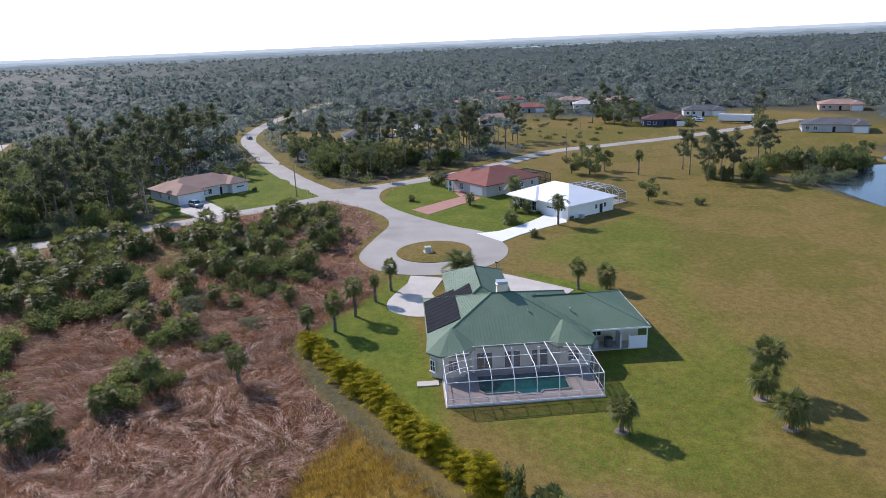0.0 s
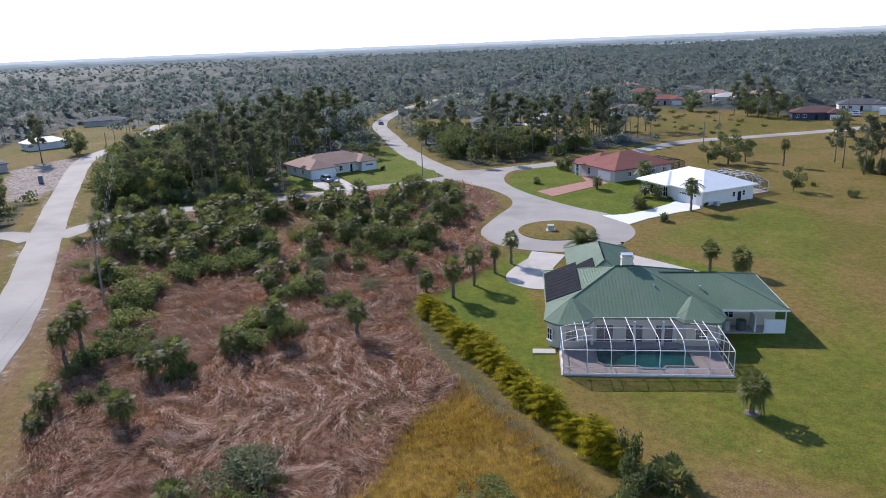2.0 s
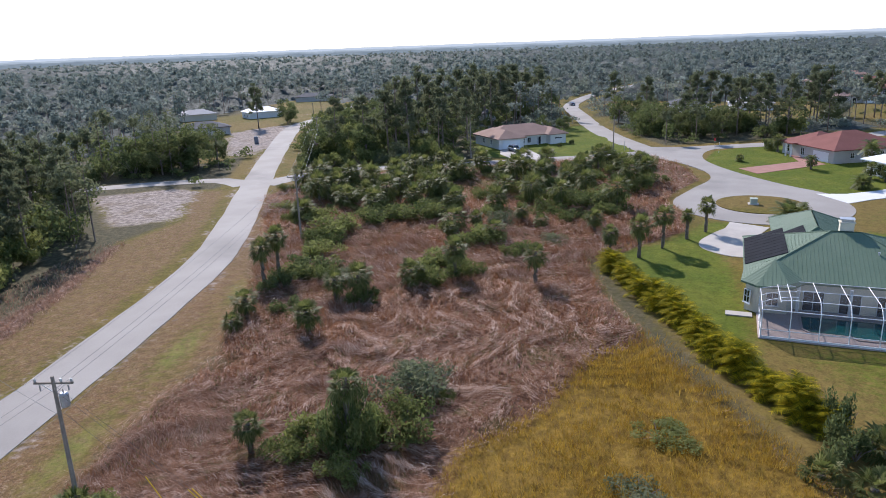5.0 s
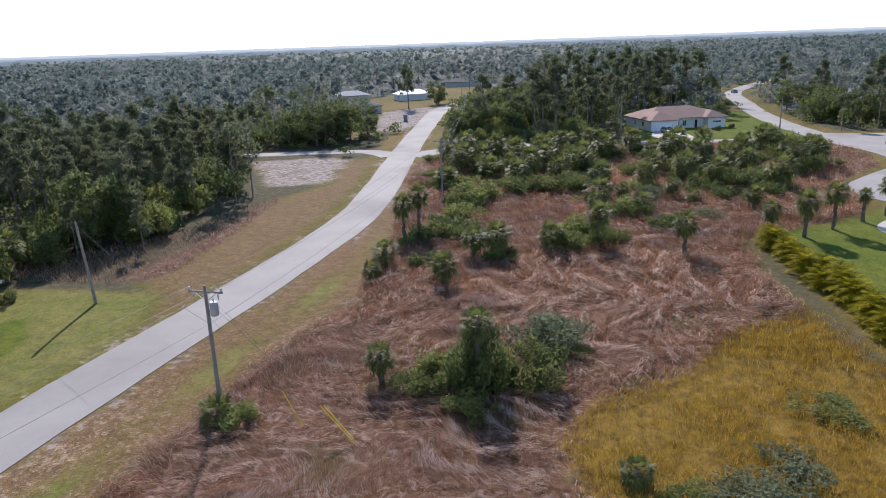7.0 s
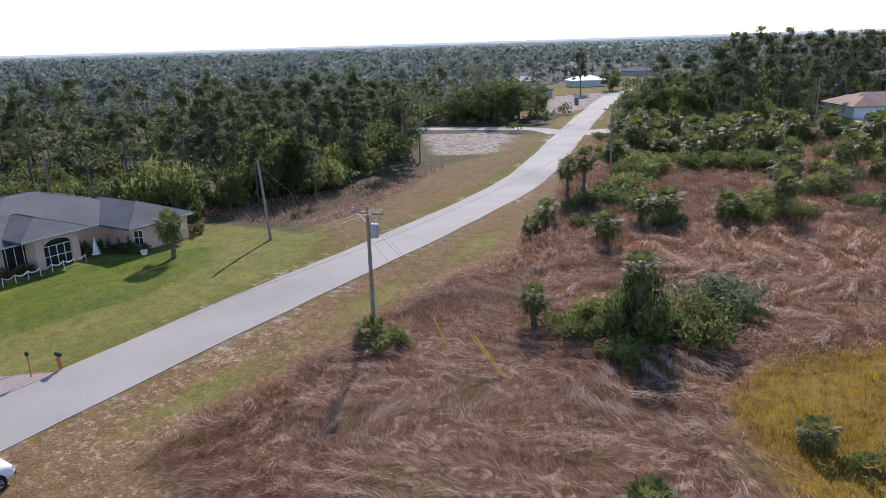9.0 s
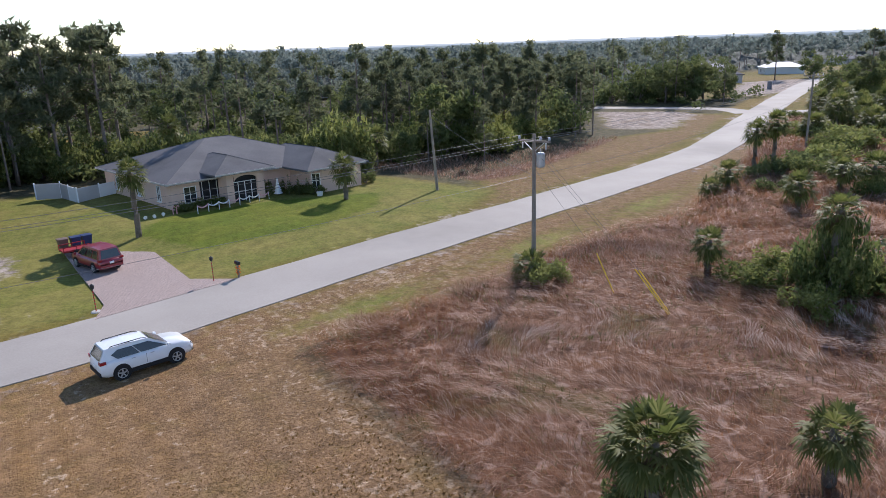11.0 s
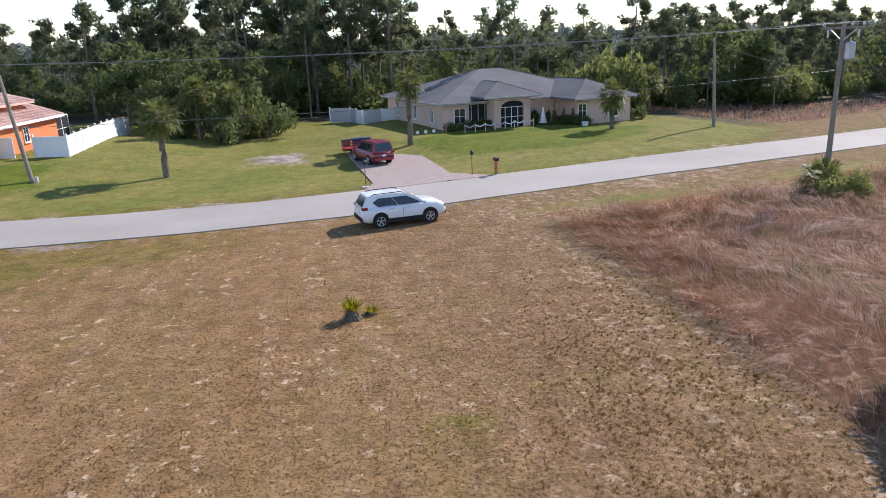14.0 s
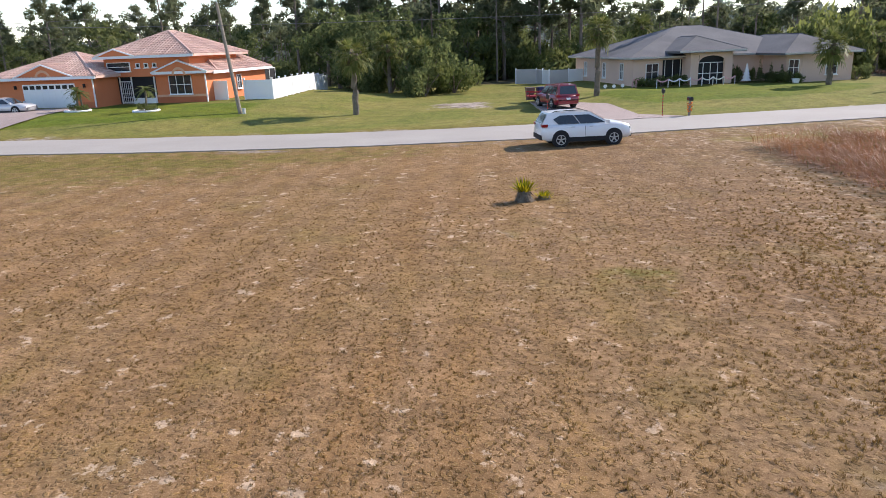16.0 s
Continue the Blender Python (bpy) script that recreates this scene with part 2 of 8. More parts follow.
METAL_GREEN = mat("green_roof_metal", (0.112, 0.170, 0.108), (0.148, 0.205, 0.135), 0.3, 6.0, 0.65, 0.0, bump=0.05, spec=0.25, stain=((0.185, 0.235, 0.165), 0.5))
ROOF_WHITE = mat("white_roof", (0.74, 0.74, 0.74), (0.82, 0.82, 0.82), 0.3, 6.0, 0.6)
CLAY = mat("clay_tile", (0.50, 0.315, 0.25), (0.62, 0.44, 0.365), 0.8, 6.0, 0.8, bump=0.2, island=0.12, stain=((0.36, 0.22, 0.18), 0.5))
GLASS = mat("window_glass", (0.015, 0.02, 0.025), (0.03, 0.035, 0.04), 0.5, 4.0, 0.06, bump=0.0, spec=0.8)
DARK = mat("dark_opening", (0.012, 0.012, 0.014), (0.02, 0.02, 0.022), 1.0, 9.0, 0.7)
SOLAR = mat("solar_mat", (0.008, 0.009, 0.012), (0.016, 0.017, 0.022), 0.5, 9.0, 0.75, bump=0.1, spec=0.05)
WOODPOLE = mat("weathered_pole_wood", (0.20, 0.165, 0.13), (0.31, 0.27, 0.22), 1.5, 18.0, 0.9, bump=0.5)
STEEL = mat("galvanised_steel", (0.42, 0.43, 0.44), (0.55, 0.56, 0.57), 3.0, 20.0, 0.45, 0.6)
WIRE = mat("wire", (0.10, 0.10, 0.10), (0.16, 0.16, 0.16), 3.0, 20.0, 0.5)
BARK = mat("pine_bark", (0.13, 0.10, 0.084), (0.26, 0.21, 0.175), 1.2, 9.0, 0.95, bump=0.8, distance=0.05)
PALMBARK = mat("palm_trunk", (0.11, 0.09, 0.07), (0.22, 0.185, 0.145), 2.0, 9.0, 0.95, bump=0.9, distance=0.06)
PINE = leaf("pine_needles", (0.098, 0.116, 0.062), (0.158, 0.174, 0.092), (0.195, 0.202, 0.115), 0.12, 0.55)
# pine and leaf tones paled and blued: distance haze put into the base colours
HAZEPINE = leaf("hazed_pine_needles", (0.165, 0.200, 0.176), (0.225, 0.255, 0.220), (0.25, 0.278, 0.232), 0.03, 0.5, relief=0.9)
HAZEOAK = leaf("hazed_broad_leaves", (0.170, 0.202, 0.160), (0.242, 0.268, 0.205), (0.265, 0.288, 0.215), 0.03, 0.5, relief=0.9)
# darker than the far crowns: shade between them, and haze, put into its colour
SHADED_LOWWOOD = leaf("shaded_low_canopy", (0.092, 0.114, 0.104), (0.134, 0.156, 0.138), (0.15, 0.168, 0.146), 0.03, 0.4, relief=0.9)
OAK = leaf("broad_leaves", (0.076, 0.103, 0.038), (0.138, 0.162, 0.060), (0.205, 0.225, 0.088), 0.15, 0.55)
LIGHTOAK = leaf("pale_broad_leaves", (0.095, 0.118, 0.044), (0.155, 0.172, 0.064), (0.21, 0.22, 0.095), 0.2, 0.55)
SCRUB = leaf("scrub_leaves", (0.072, 0.104, 0.030), (0.148, 0.166, 0.050), (0.20, 0.21, 0.08), 0.3, 0.5)
LIME = leaf("young_green_leaves", (0.150, 0.178, 0.044), (0.245, 0.258, 0.078), (0.32, 0.325, 0.13), 0.4, 0.5)
GREYSCRUB = leaf("grey_scrub_leaves", (0.115, 0.135, 0.068), (0.19, 0.21, 0.11), (0.27, 0.285, 0.17), 0.3, 0.45)
FROND = leaf("palm_frond", (0.074, 0.098, 0.024), (0.132, 0.148, 0.038), (0.27, 0.262, 0.10), 0.5, 0.45, 0.55, 0.14)
DEADFROND = leaf("dead_frond", (0.12, 0.085, 0.05), (0.19, 0.14, 0.085), (0.24, 0.19, 0.12), 0.5, 0.2, 0.8)
CROTON = leaf("yellow_green_fronds", (0.055, 0.085, 0.010), (0.25, 0.225, 0.012), (0.66, 0.50, 0.02), 1.6, 0.5, 0.7, 0.04)
STRAW = leaf("dry_tall_grass", (0.23, 0.100, 0.055), (0.34, 0.190, 0.122), (0.64, 0.48, 0.37), 0.9, 0.45, 0.8)
RUST = leaf("rusty_grass_stalks", (0.185, 0.070, 0.028), (0.285, 0.126, 0.060), (0.42, 0.235, 0.125), 0.5, 0.5, 0.8)
GOLD = leaf("yellow_tall_grass", (0.225, 0.125, 0.018), (0.385, 0.236, 0.026), (0.58, 0.40, 0.07), 1.3, 0.45, 0.8)
WEED = leaf("olive_weeds", (0.10, 0.10, 0.035), (0.17, 0.165, 0.06), (0.26, 0.25, 0.11), 0.5, 0.4, 0.8)
PALE = leaf("bleached_lodged_grass", (0.50, 0.34, 0.25), (0.68, 0.51, 0.41), (0.84, 0.70, 0.58), 1.2, 0.4, 0.8)
TURF = leaf("turf_tufts", (0.150, 0.082, 0.028), (0.200, 0.126, 0.038), (0.34, 0.225, 0.105), 0.7, 0.5, 0.95, 0.02)


def paver_material(name, a, b, turn):
    """Small laid pavers: joints and tone by a brick pattern."""
    k = Tree(name)
    q = k.n("ShaderNodeTexBrick")
    q.inputs["Scale"].default_value = 2.6
    q.inputs["Mortar Size"].default_value = 0.045
    q.inputs["Color1"].default_value, q.inputs["Color2"].default_value = (*a, 1), (*b, 1)
    q.inputs["Mortar"].default_value = (*(c * 0.5 for c in a), 1)
    m = k.n("ShaderNodeMapping")
    m.inputs["Rotation"].default_value = (0, 0, radians(turn))
    k.put(k.pos, m.inputs["Vector"])
    k.put(m.outputs[0], q.inputs["Vector"])
    k.put(k.mix(k.math("MULTIPLY", k.ramp(k.noise(0.5, 5), 0.4, 0.7), 0.5), q.outputs["Color"], tuple(c * 0.75 for c in a)), k.p.inputs["Base Color"])
    k.p.inputs["Roughness"].default_value = 0.85
    k.bump(q.outputs["Fac"], 0.3, -0.01)
    return k.m


DRIVE_PAVER = paver_material("driveway_pavers", (0.36, 0.275, 0.24), (0.43, 0.34, 0.30), 16)


def water_material(name, deep, rough):
    k = Tree(name)
    k.put(k.mix(k.ramp(k.noise(0.2, 3), 0.3, 0.7), deep, tuple(c * 1.25 for c in deep)), k.p.inputs["Base Color"])
    k.p.inputs["Roughness"].default_value = rough
    k.p.inputs["Specular IOR Level"].default_value = 0.6
    k.bump(k.noise(1.2, 3), 0.06, 0.05)
    return k.m


def screen_material():
    k = Tree("insect_screen")
    k.put(k.mix(k.ramp(k.noise(2.0, 3), 0.3, 0.7), (0.05, 0.05, 0.05), (0.08, 0.08, 0.08)), k.p.inputs["Base Color"])
    k.p.inputs["Roughness"].default_value = 0.8
    k.p.inputs["Alpha"].default_value = 0.30
    return k.m


POOLWATER = water_material("pool_water", (0.008, 0.085, 0.085), 0.08)
PONDWATER = water_material("pond_water", (0.03, 0.045, 0.05), 0.12)
SCREEN = screen_material()


# ---------- geometry helpers ----------
class Geo:
    """Gathers corners and faces for one mesh."""

    def __init__(self):
        self.v, self.f = [], []

    def face(self, *pts):
        n = len(self.v)
        self.v += [tuple(p) for p in pts]
        self.f.append(tuple(range(n, n + len(pts))))
        return self

    def box(self, x, y, z, sx, sy, sz, rz=0.0):
        """A box whose bottom centre is x, y, z."""
        c, s = math.cos(rz), math.sin(rz)
        n = len(self.v)
        for dz in (0, sz):
            for dx, dy in ((-1, -1), (1, -1), (1, 1), (-1, 1)):
                a, b = dx * sx / 2, dy * sy / 2
                self.v.append((x + a * c - b * s, y + a * s + b * c, z + dz))
        self.f += [tuple(n + i for i in q) for q in ((3, 2, 1, 0), (4, 5, 6, 7), (0, 1, 5, 4), (1, 2, 6, 5), (2, 3, 7, 6), (3, 0, 4, 7))]
        return self

    def tube(self, path, radii, sides=8, cap=True):
        """A round bar along the path, one radius for each point of it."""
        path = [Vector(p) for p in path]
        first = len(self.v)
        for i, p in enumerate(path):
            d = (path[min(i + 1, len(path) - 1)] - path[max(i - 1, 0)]).normalized()
            a = d.cross(Vector((0, 0, 1)) if abs(d.z) < 0.9 else Vector((1, 0, 0))).normalized()
            b = d.cross(a)
            r = radii[i] if isinstance(radii, (list, tuple)) else radii
            for k in range(sides):
                w = 2 * math.pi * k / sides
                self.v.append(tuple(p + (a * math.cos(w) + b * math.sin(w)) * r))
        for i in range(len(path) - 1):
            for k in range(sides):
                j, m = first + i * sides, (k + 1) % sides
                self.f.append((j + k, j + sides + k, j + sides + m, j + m))
        if cap:
            self.f.append(tuple(range(first, first + sides)))
            self.f.append(tuple(range(first + len(path) * sides - 1, first + (len(path) - 1) * sides - 1, -1)))
        return self

    def prism(self, outline, z0, z1):
        """An upright solid over a plan outline, given anticlockwise."""
        n, k = len(self.v), len(outline)
        self.v += [(x, y, z0) for x, y in outline] + [(x, y, z1) for x, y in outline]
        self.f.append(tuple(range(n + k - 1, n - 1, -1)))
        self.f.append(tuple(range(n + k, n + 2 * k)))
        self.f += [(n + i, n + (i + 1) % k, n + k + (i + 1) % k, n + k + i) for i in range(k)]
        return self

    def beam(self, p, q, w=0.06):
        """A square bar from p to q."""
        p, q = Vector(p), Vector(q)
        d = (q - p).normalized()
        a = d.cross(Vector((0, 0, 1)) if abs(d.z) < 0.95 else Vector((1, 0, 0))).normalized() * w / 2
        b = d.cross(a).normalized() * w / 2
        n = len(self.v)
        for e in (p, q):
            self.v += [tuple(e + a + b), tuple(e - a + b), tuple(e - a - b), tuple(e + a - b)]
        self.f += [tuple(n + i for i in k) for k in ((0, 1, 2, 3), (7, 6, 5, 4), (0, 4, 5, 1), (1, 5, 6, 2), (2, 6, 7, 3), (3, 7, 4, 0))]
        return self

    def mesh(self, name, material, smooth=False):
        me = bpy.data.meshes.new(name)
        me.from_pydata(self.v, [], self.f)
        if smooth:
            me.polygons.foreach_set("use_smooth", np.ones(len(me.polygons), dtype=bool))
        me.materials.append(material)
        me.update()
        return me


def quick_mesh(name, verts, faces, material):
    """A mesh from arrays: verts (n, 3), faces (m, 3 or 4)."""
    me = bpy.data.meshes.new(name)
    k = faces.shape[1]
    me.vertices.add(len(verts))
    me.vertices.foreach_set("co", np.ascontiguousarray(verts, dtype=np.float32).ravel())
    me.loops.add(faces.size)
    me.loops.foreach_set("vertex_index", np.ascontiguousarray(faces, dtype=np.int32).ravel())
    me.polygons.add(len(faces))
    me.polygons.foreach_set("loop_start", np.arange(0, faces.size, k, dtype=np.int32))
    me.materials.append(material)
    me.update(calc_edges=True)
    return me


def part(name, geo, material, parent, label="", smooth=False):
    me = geo.mesh(name, material, smooth) if isinstance(geo, Geo) else geo
    ob = new(name, me)
    ob.parent = parent
    if label:
        tagged(ob, label)
    return ob


def thing(name, x, y, z, rz, label, category, group="", kind=""):
    ob = new(name)
    ob.matrix_basis = pose(x, y, z, 0, 0, rz)
    ob.empty_display_size = 0.2
    return tagged(ob, label, category, group, kind)


rng = np.random.default_rng(7)


def inside(px, py, poly):
    """Signed distance to a plan outline, positive inside."""
    px, py = np.asarray(px, float), np.asarray(py, float)
    n, hit, best = len(poly), np.zeros(px.shape, bool), np.full(px.shape, 1e9)
    for i in range(n):
        (x0, y0), (x1, y1) = poly[i], poly[(i + 1) % n]
        cross = ((y0 > py) != (y1 > py)) & (px < (x1 - x0) * (py - y0) / ((y1 - y0) or 1e-9) + x0)
        hit ^= cross
        dx, dy = x1 - x0, y1 - y0
        s = np.clip(((px - x0) * dx + (py - y0) * dy) / (dx * dx + dy * dy + 1e-9), 0, 1)
        best = np.minimum(best, np.hypot(px - x0 - s * dx, py - y0 - s * dy))
    return np.where(hit, best, -best)


def curve_points(pts, step=4.0):
    """A smooth line through plan points."""
    out = []
    p = [2 * np.array(pts[0]) - np.array(pts[1])] + [np.array(q, float) for q in pts] + [2 * np.array(pts[-1]) - np.array(pts[-2])]
    for i in range(1, len(p) - 2):
        n = max(2, int(np.linalg.norm(p[i + 1] - p[i]) / step))
        for k in range(n):
            t = k / n
            out.append(0.5 * (2 * p[i] + (p[i + 1] - p[i - 1]) * t + (2 * p[i - 1] - 5 * p[i] + 4 * p[i + 1] - p[i + 2]) * t * t + (3 * p[i] - p[i - 1] - 3 * p[i + 1] + p[i + 2]) * t ** 3))
    out.append(p[-2])
    return np.array(out)


def line_distance(px, py, pts):
    best = np.full(np.shape(px), 1e9)
    for (x0, y0), (x1, y1) in zip(pts[:-1], pts[1:]):
        dx, dy = x1 - x0, y1 - y0
        s = np.clip(((px - x0) * dx + (py - y0) * dy) / (dx * dx + dy * dy + 1e-9), 0, 1)
        best = np.minimum(best, np.hypot(px - x0 - s * dx, py - y0 - s * dy))
    return best


# ---------- the plan ----------
FIELD = [(17, 36), (26, 39.6), (42, 46.6), (56, 50.6), (72, 61), (90, 75), (118, 99), (126, 101), (148, 94), (166, 70), (180, 50), (188, 36), (178, 28.5), (161, 21.5),
         (146, 24), (138, 24), (128, 19), (119, 17), (97, 26), (84, 19.5), (70, 9.5), (58, 0), (45, -14), (21.5, -14), (20.6, 17), (19, 28)]
GOLDPATCH = [(39, 14), (44, 20), (50, 21.5), (59, 18), (69, 17.5), (76, 13), (61, 1.5), (52, -5), (40, 0), (35, 8)]
DRYLOT = [(-90, 30), (-23, 33.2), (-6, 35.6), (6, 39), (19, 43.6), (30, 48.6), (52, 58), (76, 70), (97, 83.5), (119, 101), (92, 76), (72, 61.5), (56, 51), (42, 47), (26, 40), (17, 36.4), (20.6, 17), (21.5, -14), (20, -80), (-90, -80)]
LEFTVERGE = [(36, 58), (54, 67), (78, 80), (100, 95), (122, 113), (116, 120), (96, 100), (80, 97), (60, 84), (46, 78), (44, 68)]
LAWNS = [
    [(100, 25.5), (113, 18), (125, 15), (126, 10), (112, 14), (106, 10), (88, 6), (80, 4.6), (75, 3.5), (70, 2.5), (77, 8.8), (89, 17.5)],
    [(170, 18), (186, 24), (200, 24), (222, 10), (203, -2), (182, -16), (164, -19), (150, -7), (156, 4), (166, 11)],
    [(174, 60), (190, 44), (200, 42), (222, 58), (250, 74), (230, 88), (204, 94), (178, 78)],
    [(9, 66), (14, 59), (24, 61), (31, 66), (33, 72), (22, 73.5), (12, 72)],
    [(-46, 44), (-32, 43), (-17, 50), (-19, 58), (-34, 59), (-46, 53)],
    [(82, -10), (96, -24), (118, -20), (128, -6), (118, -12), (104, -22)],
]
GREENER = [(62, -5), (80, 4), (90, -10), (100, -24), (122, -22), (132, -4), (146, -8), (160, -24), (176, -40), (150, -44), (110, -36), (86, -40), (60, -26)]
LEFTLOTS = [(-90, 38), (-40, 39), (-8, 43), (5, 47), (18, 52), (36, 60), (45, 69), (36, 82), (6, 97), (-8, 93), (-17, 78), (-30, 104), (-90, 92)]
SANDLOTS = [[(88, 108), (105, 136), (118, 125), (117, 117), (96, 101)], [(158, 148), (165, 144), (185, 153), (212, 170), (236, 184), (228, 190), (205, 192), (180, 170)], [(-4.9, 62.3), (-3.6, 64.4), (-0.3, 64.7), (0.2, 59.3), (-2.8, 59.2)]]
WOODFOOT = [(36.9, 88.3), (40.2, 79.6), (45.1, 74.2), (50, 74.4), (64.5, 83.4), (82.3, 96.4), (77.8, 98), (66.3, 93), (58.9, 90.3), (52.1, 91.6), (43.9, 92), (39.2, 94.7)]
UNDERGROWTH = [(118, 70), (130, 84), (146, 78), (162, 54), (166, 40), (150, 30), (136, 36), (126, 52)]
BROWNSPOT = [(67.5, -8.5), (65, -14), (60, -28), (46, -34), (40, -10), (52, -5), (60, -6.5)]
GREENSPOT = (11.5, 16.2)
YELLOWER = [(-70, 12), (-14, 19), (-3, 27), (0, 35), (-70, 30)]
POND = [(166, -89), (180, -88), (191, -87), (200, -97), (214, -113), (262, -150), (240, -200), (150, -180), (156, -112)]
MEADOW = [(56, -2), (100, 26), (140, 32), (198, 34), (232, 10), (262, -26), (218, -58), (204, -66), (192, -82), (170, -86), (150, -110), (150, -200), (20, -200), (20, -30)]
OPENLOTS = [[(218, -56), (262, -24), (290, -84), (302, -100), (282, -118), (262, -150), (214, -112), (200, -97), (204, -66)], [(130, 158), (152, 144), (176, 158), (222, 182), (270, 202), (330, 240), (350, 275), (250, 250), (196, 212), (160, 184)],
            [(268, 14), (288, 62), (312, 84), (346, 92), (346, -4), (300, -4)], [(300, 92), (340, 112), (345, 140), (300, 138)], [(300, -86), (330, -76), (372, -96), (372, -186), (262, -150), (270, -118)],
            [(-60, 140), (20, 140), (20, 165), (-60, 165)]]
FARFIELD = [(262, -20), (300, -5), (352, -12), (388, -28), (356, -58), (328, -78), (296, -84)]
MAIN = curve_points([(-110, 31.5), (-50, 34.6), (-25, 36.7), (-7, 39.0), (5, 42.3), (17, 47.4), (30, 53.2), (53, 62.9), (78.3, 75), (100, 89.8), (124, 107.8), (171, 142), (229, 181), (275, 196), (340, 226)])
SIDE = curve_points([(126, 112), (129, 122), (121, 134), (110, 146), (92, 168), (66, 200)])
LINK = curve_points([(128, 108.5), (140, 107), (152, 98), (158, 87), (166, 76), (176, 62), (190, 43.5), (204, 30), (213, 17), (224, 3), (240, -11), (259, -27), (271, -54), (288, -87), (322, -140)])
NORTH = curve_points([(194, 37), (218, 53), (248, 69), (281, 83.5), (317, 99), (350, 106.5), (402, 110.5), (452, 108), (540, 100)])
STEM = curve_points([(200, 38), (191, 32), (179, 24.5), (163, 14.5), (150, 9)])
BULB, BULB_R, ISLE_R = (140.4, 8.5), 14.3, 7.2
PADS = [(22, 80, 15, 0.5), (-33, 64, 15, 0.8)]


def lift(x, y):
    """The ground's height: nearly flat, house pads slightly raised."""
    z = np.zeros(np.shape(x))
    for cx, cy, r, h in PADS:
        d = np.hypot(np.asarray(x) - cx, np.asarray(y) - cy)
        s = np.clip((r + 11 - d) / 11, 0, 1)
        z = z + h * s * s * (3 - 2 * s)
    return z


# ---------- ground ----------
def wobble_at(x, y):
    """Slight unevenness of open ground."""
    return 0.05 * np.sin(x * 0.31 + 1.3 * np.sin(y * 0.17)) * np.cos(y * 0.27)


def make_ground():
    def axis(lo, hi, step):
        fine = np.arange(lo, hi + step, step)
        far = 30 * 1.35 ** np.arange(0, 17)
        return np.concatenate([lo - np.cumsum(far)[::-1], fine, hi + step + np.cumsum(far)])

    xs, ys = axis(-62, 262, 1.3), axis(-112, 196, 1.3)
    gx, gy = np.meshgrid(xs, ys)
    x, y = gx.ravel(), gy.ravel()
    z = lift(x, y)
    pond = inside(x, y, POND)
    z = z - 0.8 * np.clip((pond + 1.5) / 4, 0, 1)
    wobble = wobble_at(x, y)
    z = z + wobble * np.clip((np.minimum(line_distance(x, y, MAIN), np.minimum(line_distance(x, y, STEM), line_distance(x, y, LINK))) - 5) / 6, 0, 1) * (np.hypot(x - BULB[0], y - BULB[1]) > 17)
    for road, half in ((MAIN, 3.25), (SIDE, 2.8), (LINK, 3.1), (NORTH, 3.3), (STEM, 4.0)):
        z = np.where(line_distance(x, y, road) < half - 1.85, -0.25, z)
    nx, ny = len(xs), len(ys)
    i = (np.arange(ny - 1)[:, None] * nx + np.arange(nx - 1)[None]).ravel()
    me = quick_mesh("ground", np.c_[x, y, z], np.c_[i, i + 1, i + 1 + nx, i + nx], GROUND)
    me.polygons.foreach_set("use_smooth", np.ones(len(me.polygons), dtype=bool))

    def soft(poly, width=2.4):
        return np.clip(0.5 + inside(x, y, poly) / width, 0, 1)

    lush = np.max([soft(p, 6 if i == 0 else 2.4) for i, p in enumerate(LAWNS)] + [soft(DRYLOT, 3) * np.where((x > 20) & (y > 38), 0.2, 0) + soft(DRYLOT, 3) * np.where(x > 12, 0.12 * np.clip(1 - np.abs(line_distance(x, y, MAIN) - 7.0) / 2.5, 0, 1), 0), soft(UNDERGROWTH, 14) * 0.55, soft(GREENER, 14) * 0.54, soft(YELLOWER, 9) * 0.08, 0.62 * np.clip(1.4 - np.hypot(x - GREENSPOT[0], y - GREENSPOT[1]) / 1.3, 0, 1)], axis=0)
    open_ground = np.max([soft(p, 6) for p in (FIELD, DRYLOT, LEFTLOTS, MEADOW, FARFIELD, LEFTVERGE, *OPENLOTS, *LAWNS)], axis=0)
    strip = np.where(x > 15, np.clip(1.3 - np.abs(line_distance(x, y, MAIN) - 8.2) / 2.2, 0, 1), 0) * soft(DRYLOT, 3) * (0.75 + 0.25 * np.sin(x * 0.37))
    zones = {"lush": lush, "lawn": np.maximum(np.maximum(soft(LEFTLOTS, 8), strip * 0.72), soft(YELLOWER, 9) * 0.36), "dry": np.maximum(np.clip(1.0 + inside(x, y, DRYLOT) / 3.0, 0, 1) * np.where((x > 20) | (line_distance(x, y, MAIN) < 8), 0.67, 0.95) * (1 - 0.5 * soft(YELLOWER, 9)) * (1 - 0.42 * strip) * (1 - 0.6 * np.clip(1.4 - np.hypot(x - GREENSPOT[0], y - GREENSPOT[1]) / 1.3, 0, 1)), np.maximum(np.maximum(soft(LEFTVERGE, 4) * 0.6, soft(BROWNSPOT, 5) * 0.55), soft([(58, -3), (72, 5.4), (84, 13.8), (97, 22.8), (95, 28), (84, 20.4), (70, 10.5), (55, -1)], 2.5) * 0.36)), "field": np.maximum(soft(FIELD, 1.6) * (1 - 0.55 * soft(UNDERGROWTH, 16)), soft(WOODFOOT, 3) * 0.8), "gold": soft(GOLDPATCH, 5),
             "sand": np.max([soft(p, 7 if k < 2 else 3) for k, p in enumerate(SANDLOTS)], axis=0), "wood": (1 - open_ground) * 0.95}
    near_road = np.min([line_distance(x, y, r) for r in (MAIN, LINK, NORTH)], axis=0)
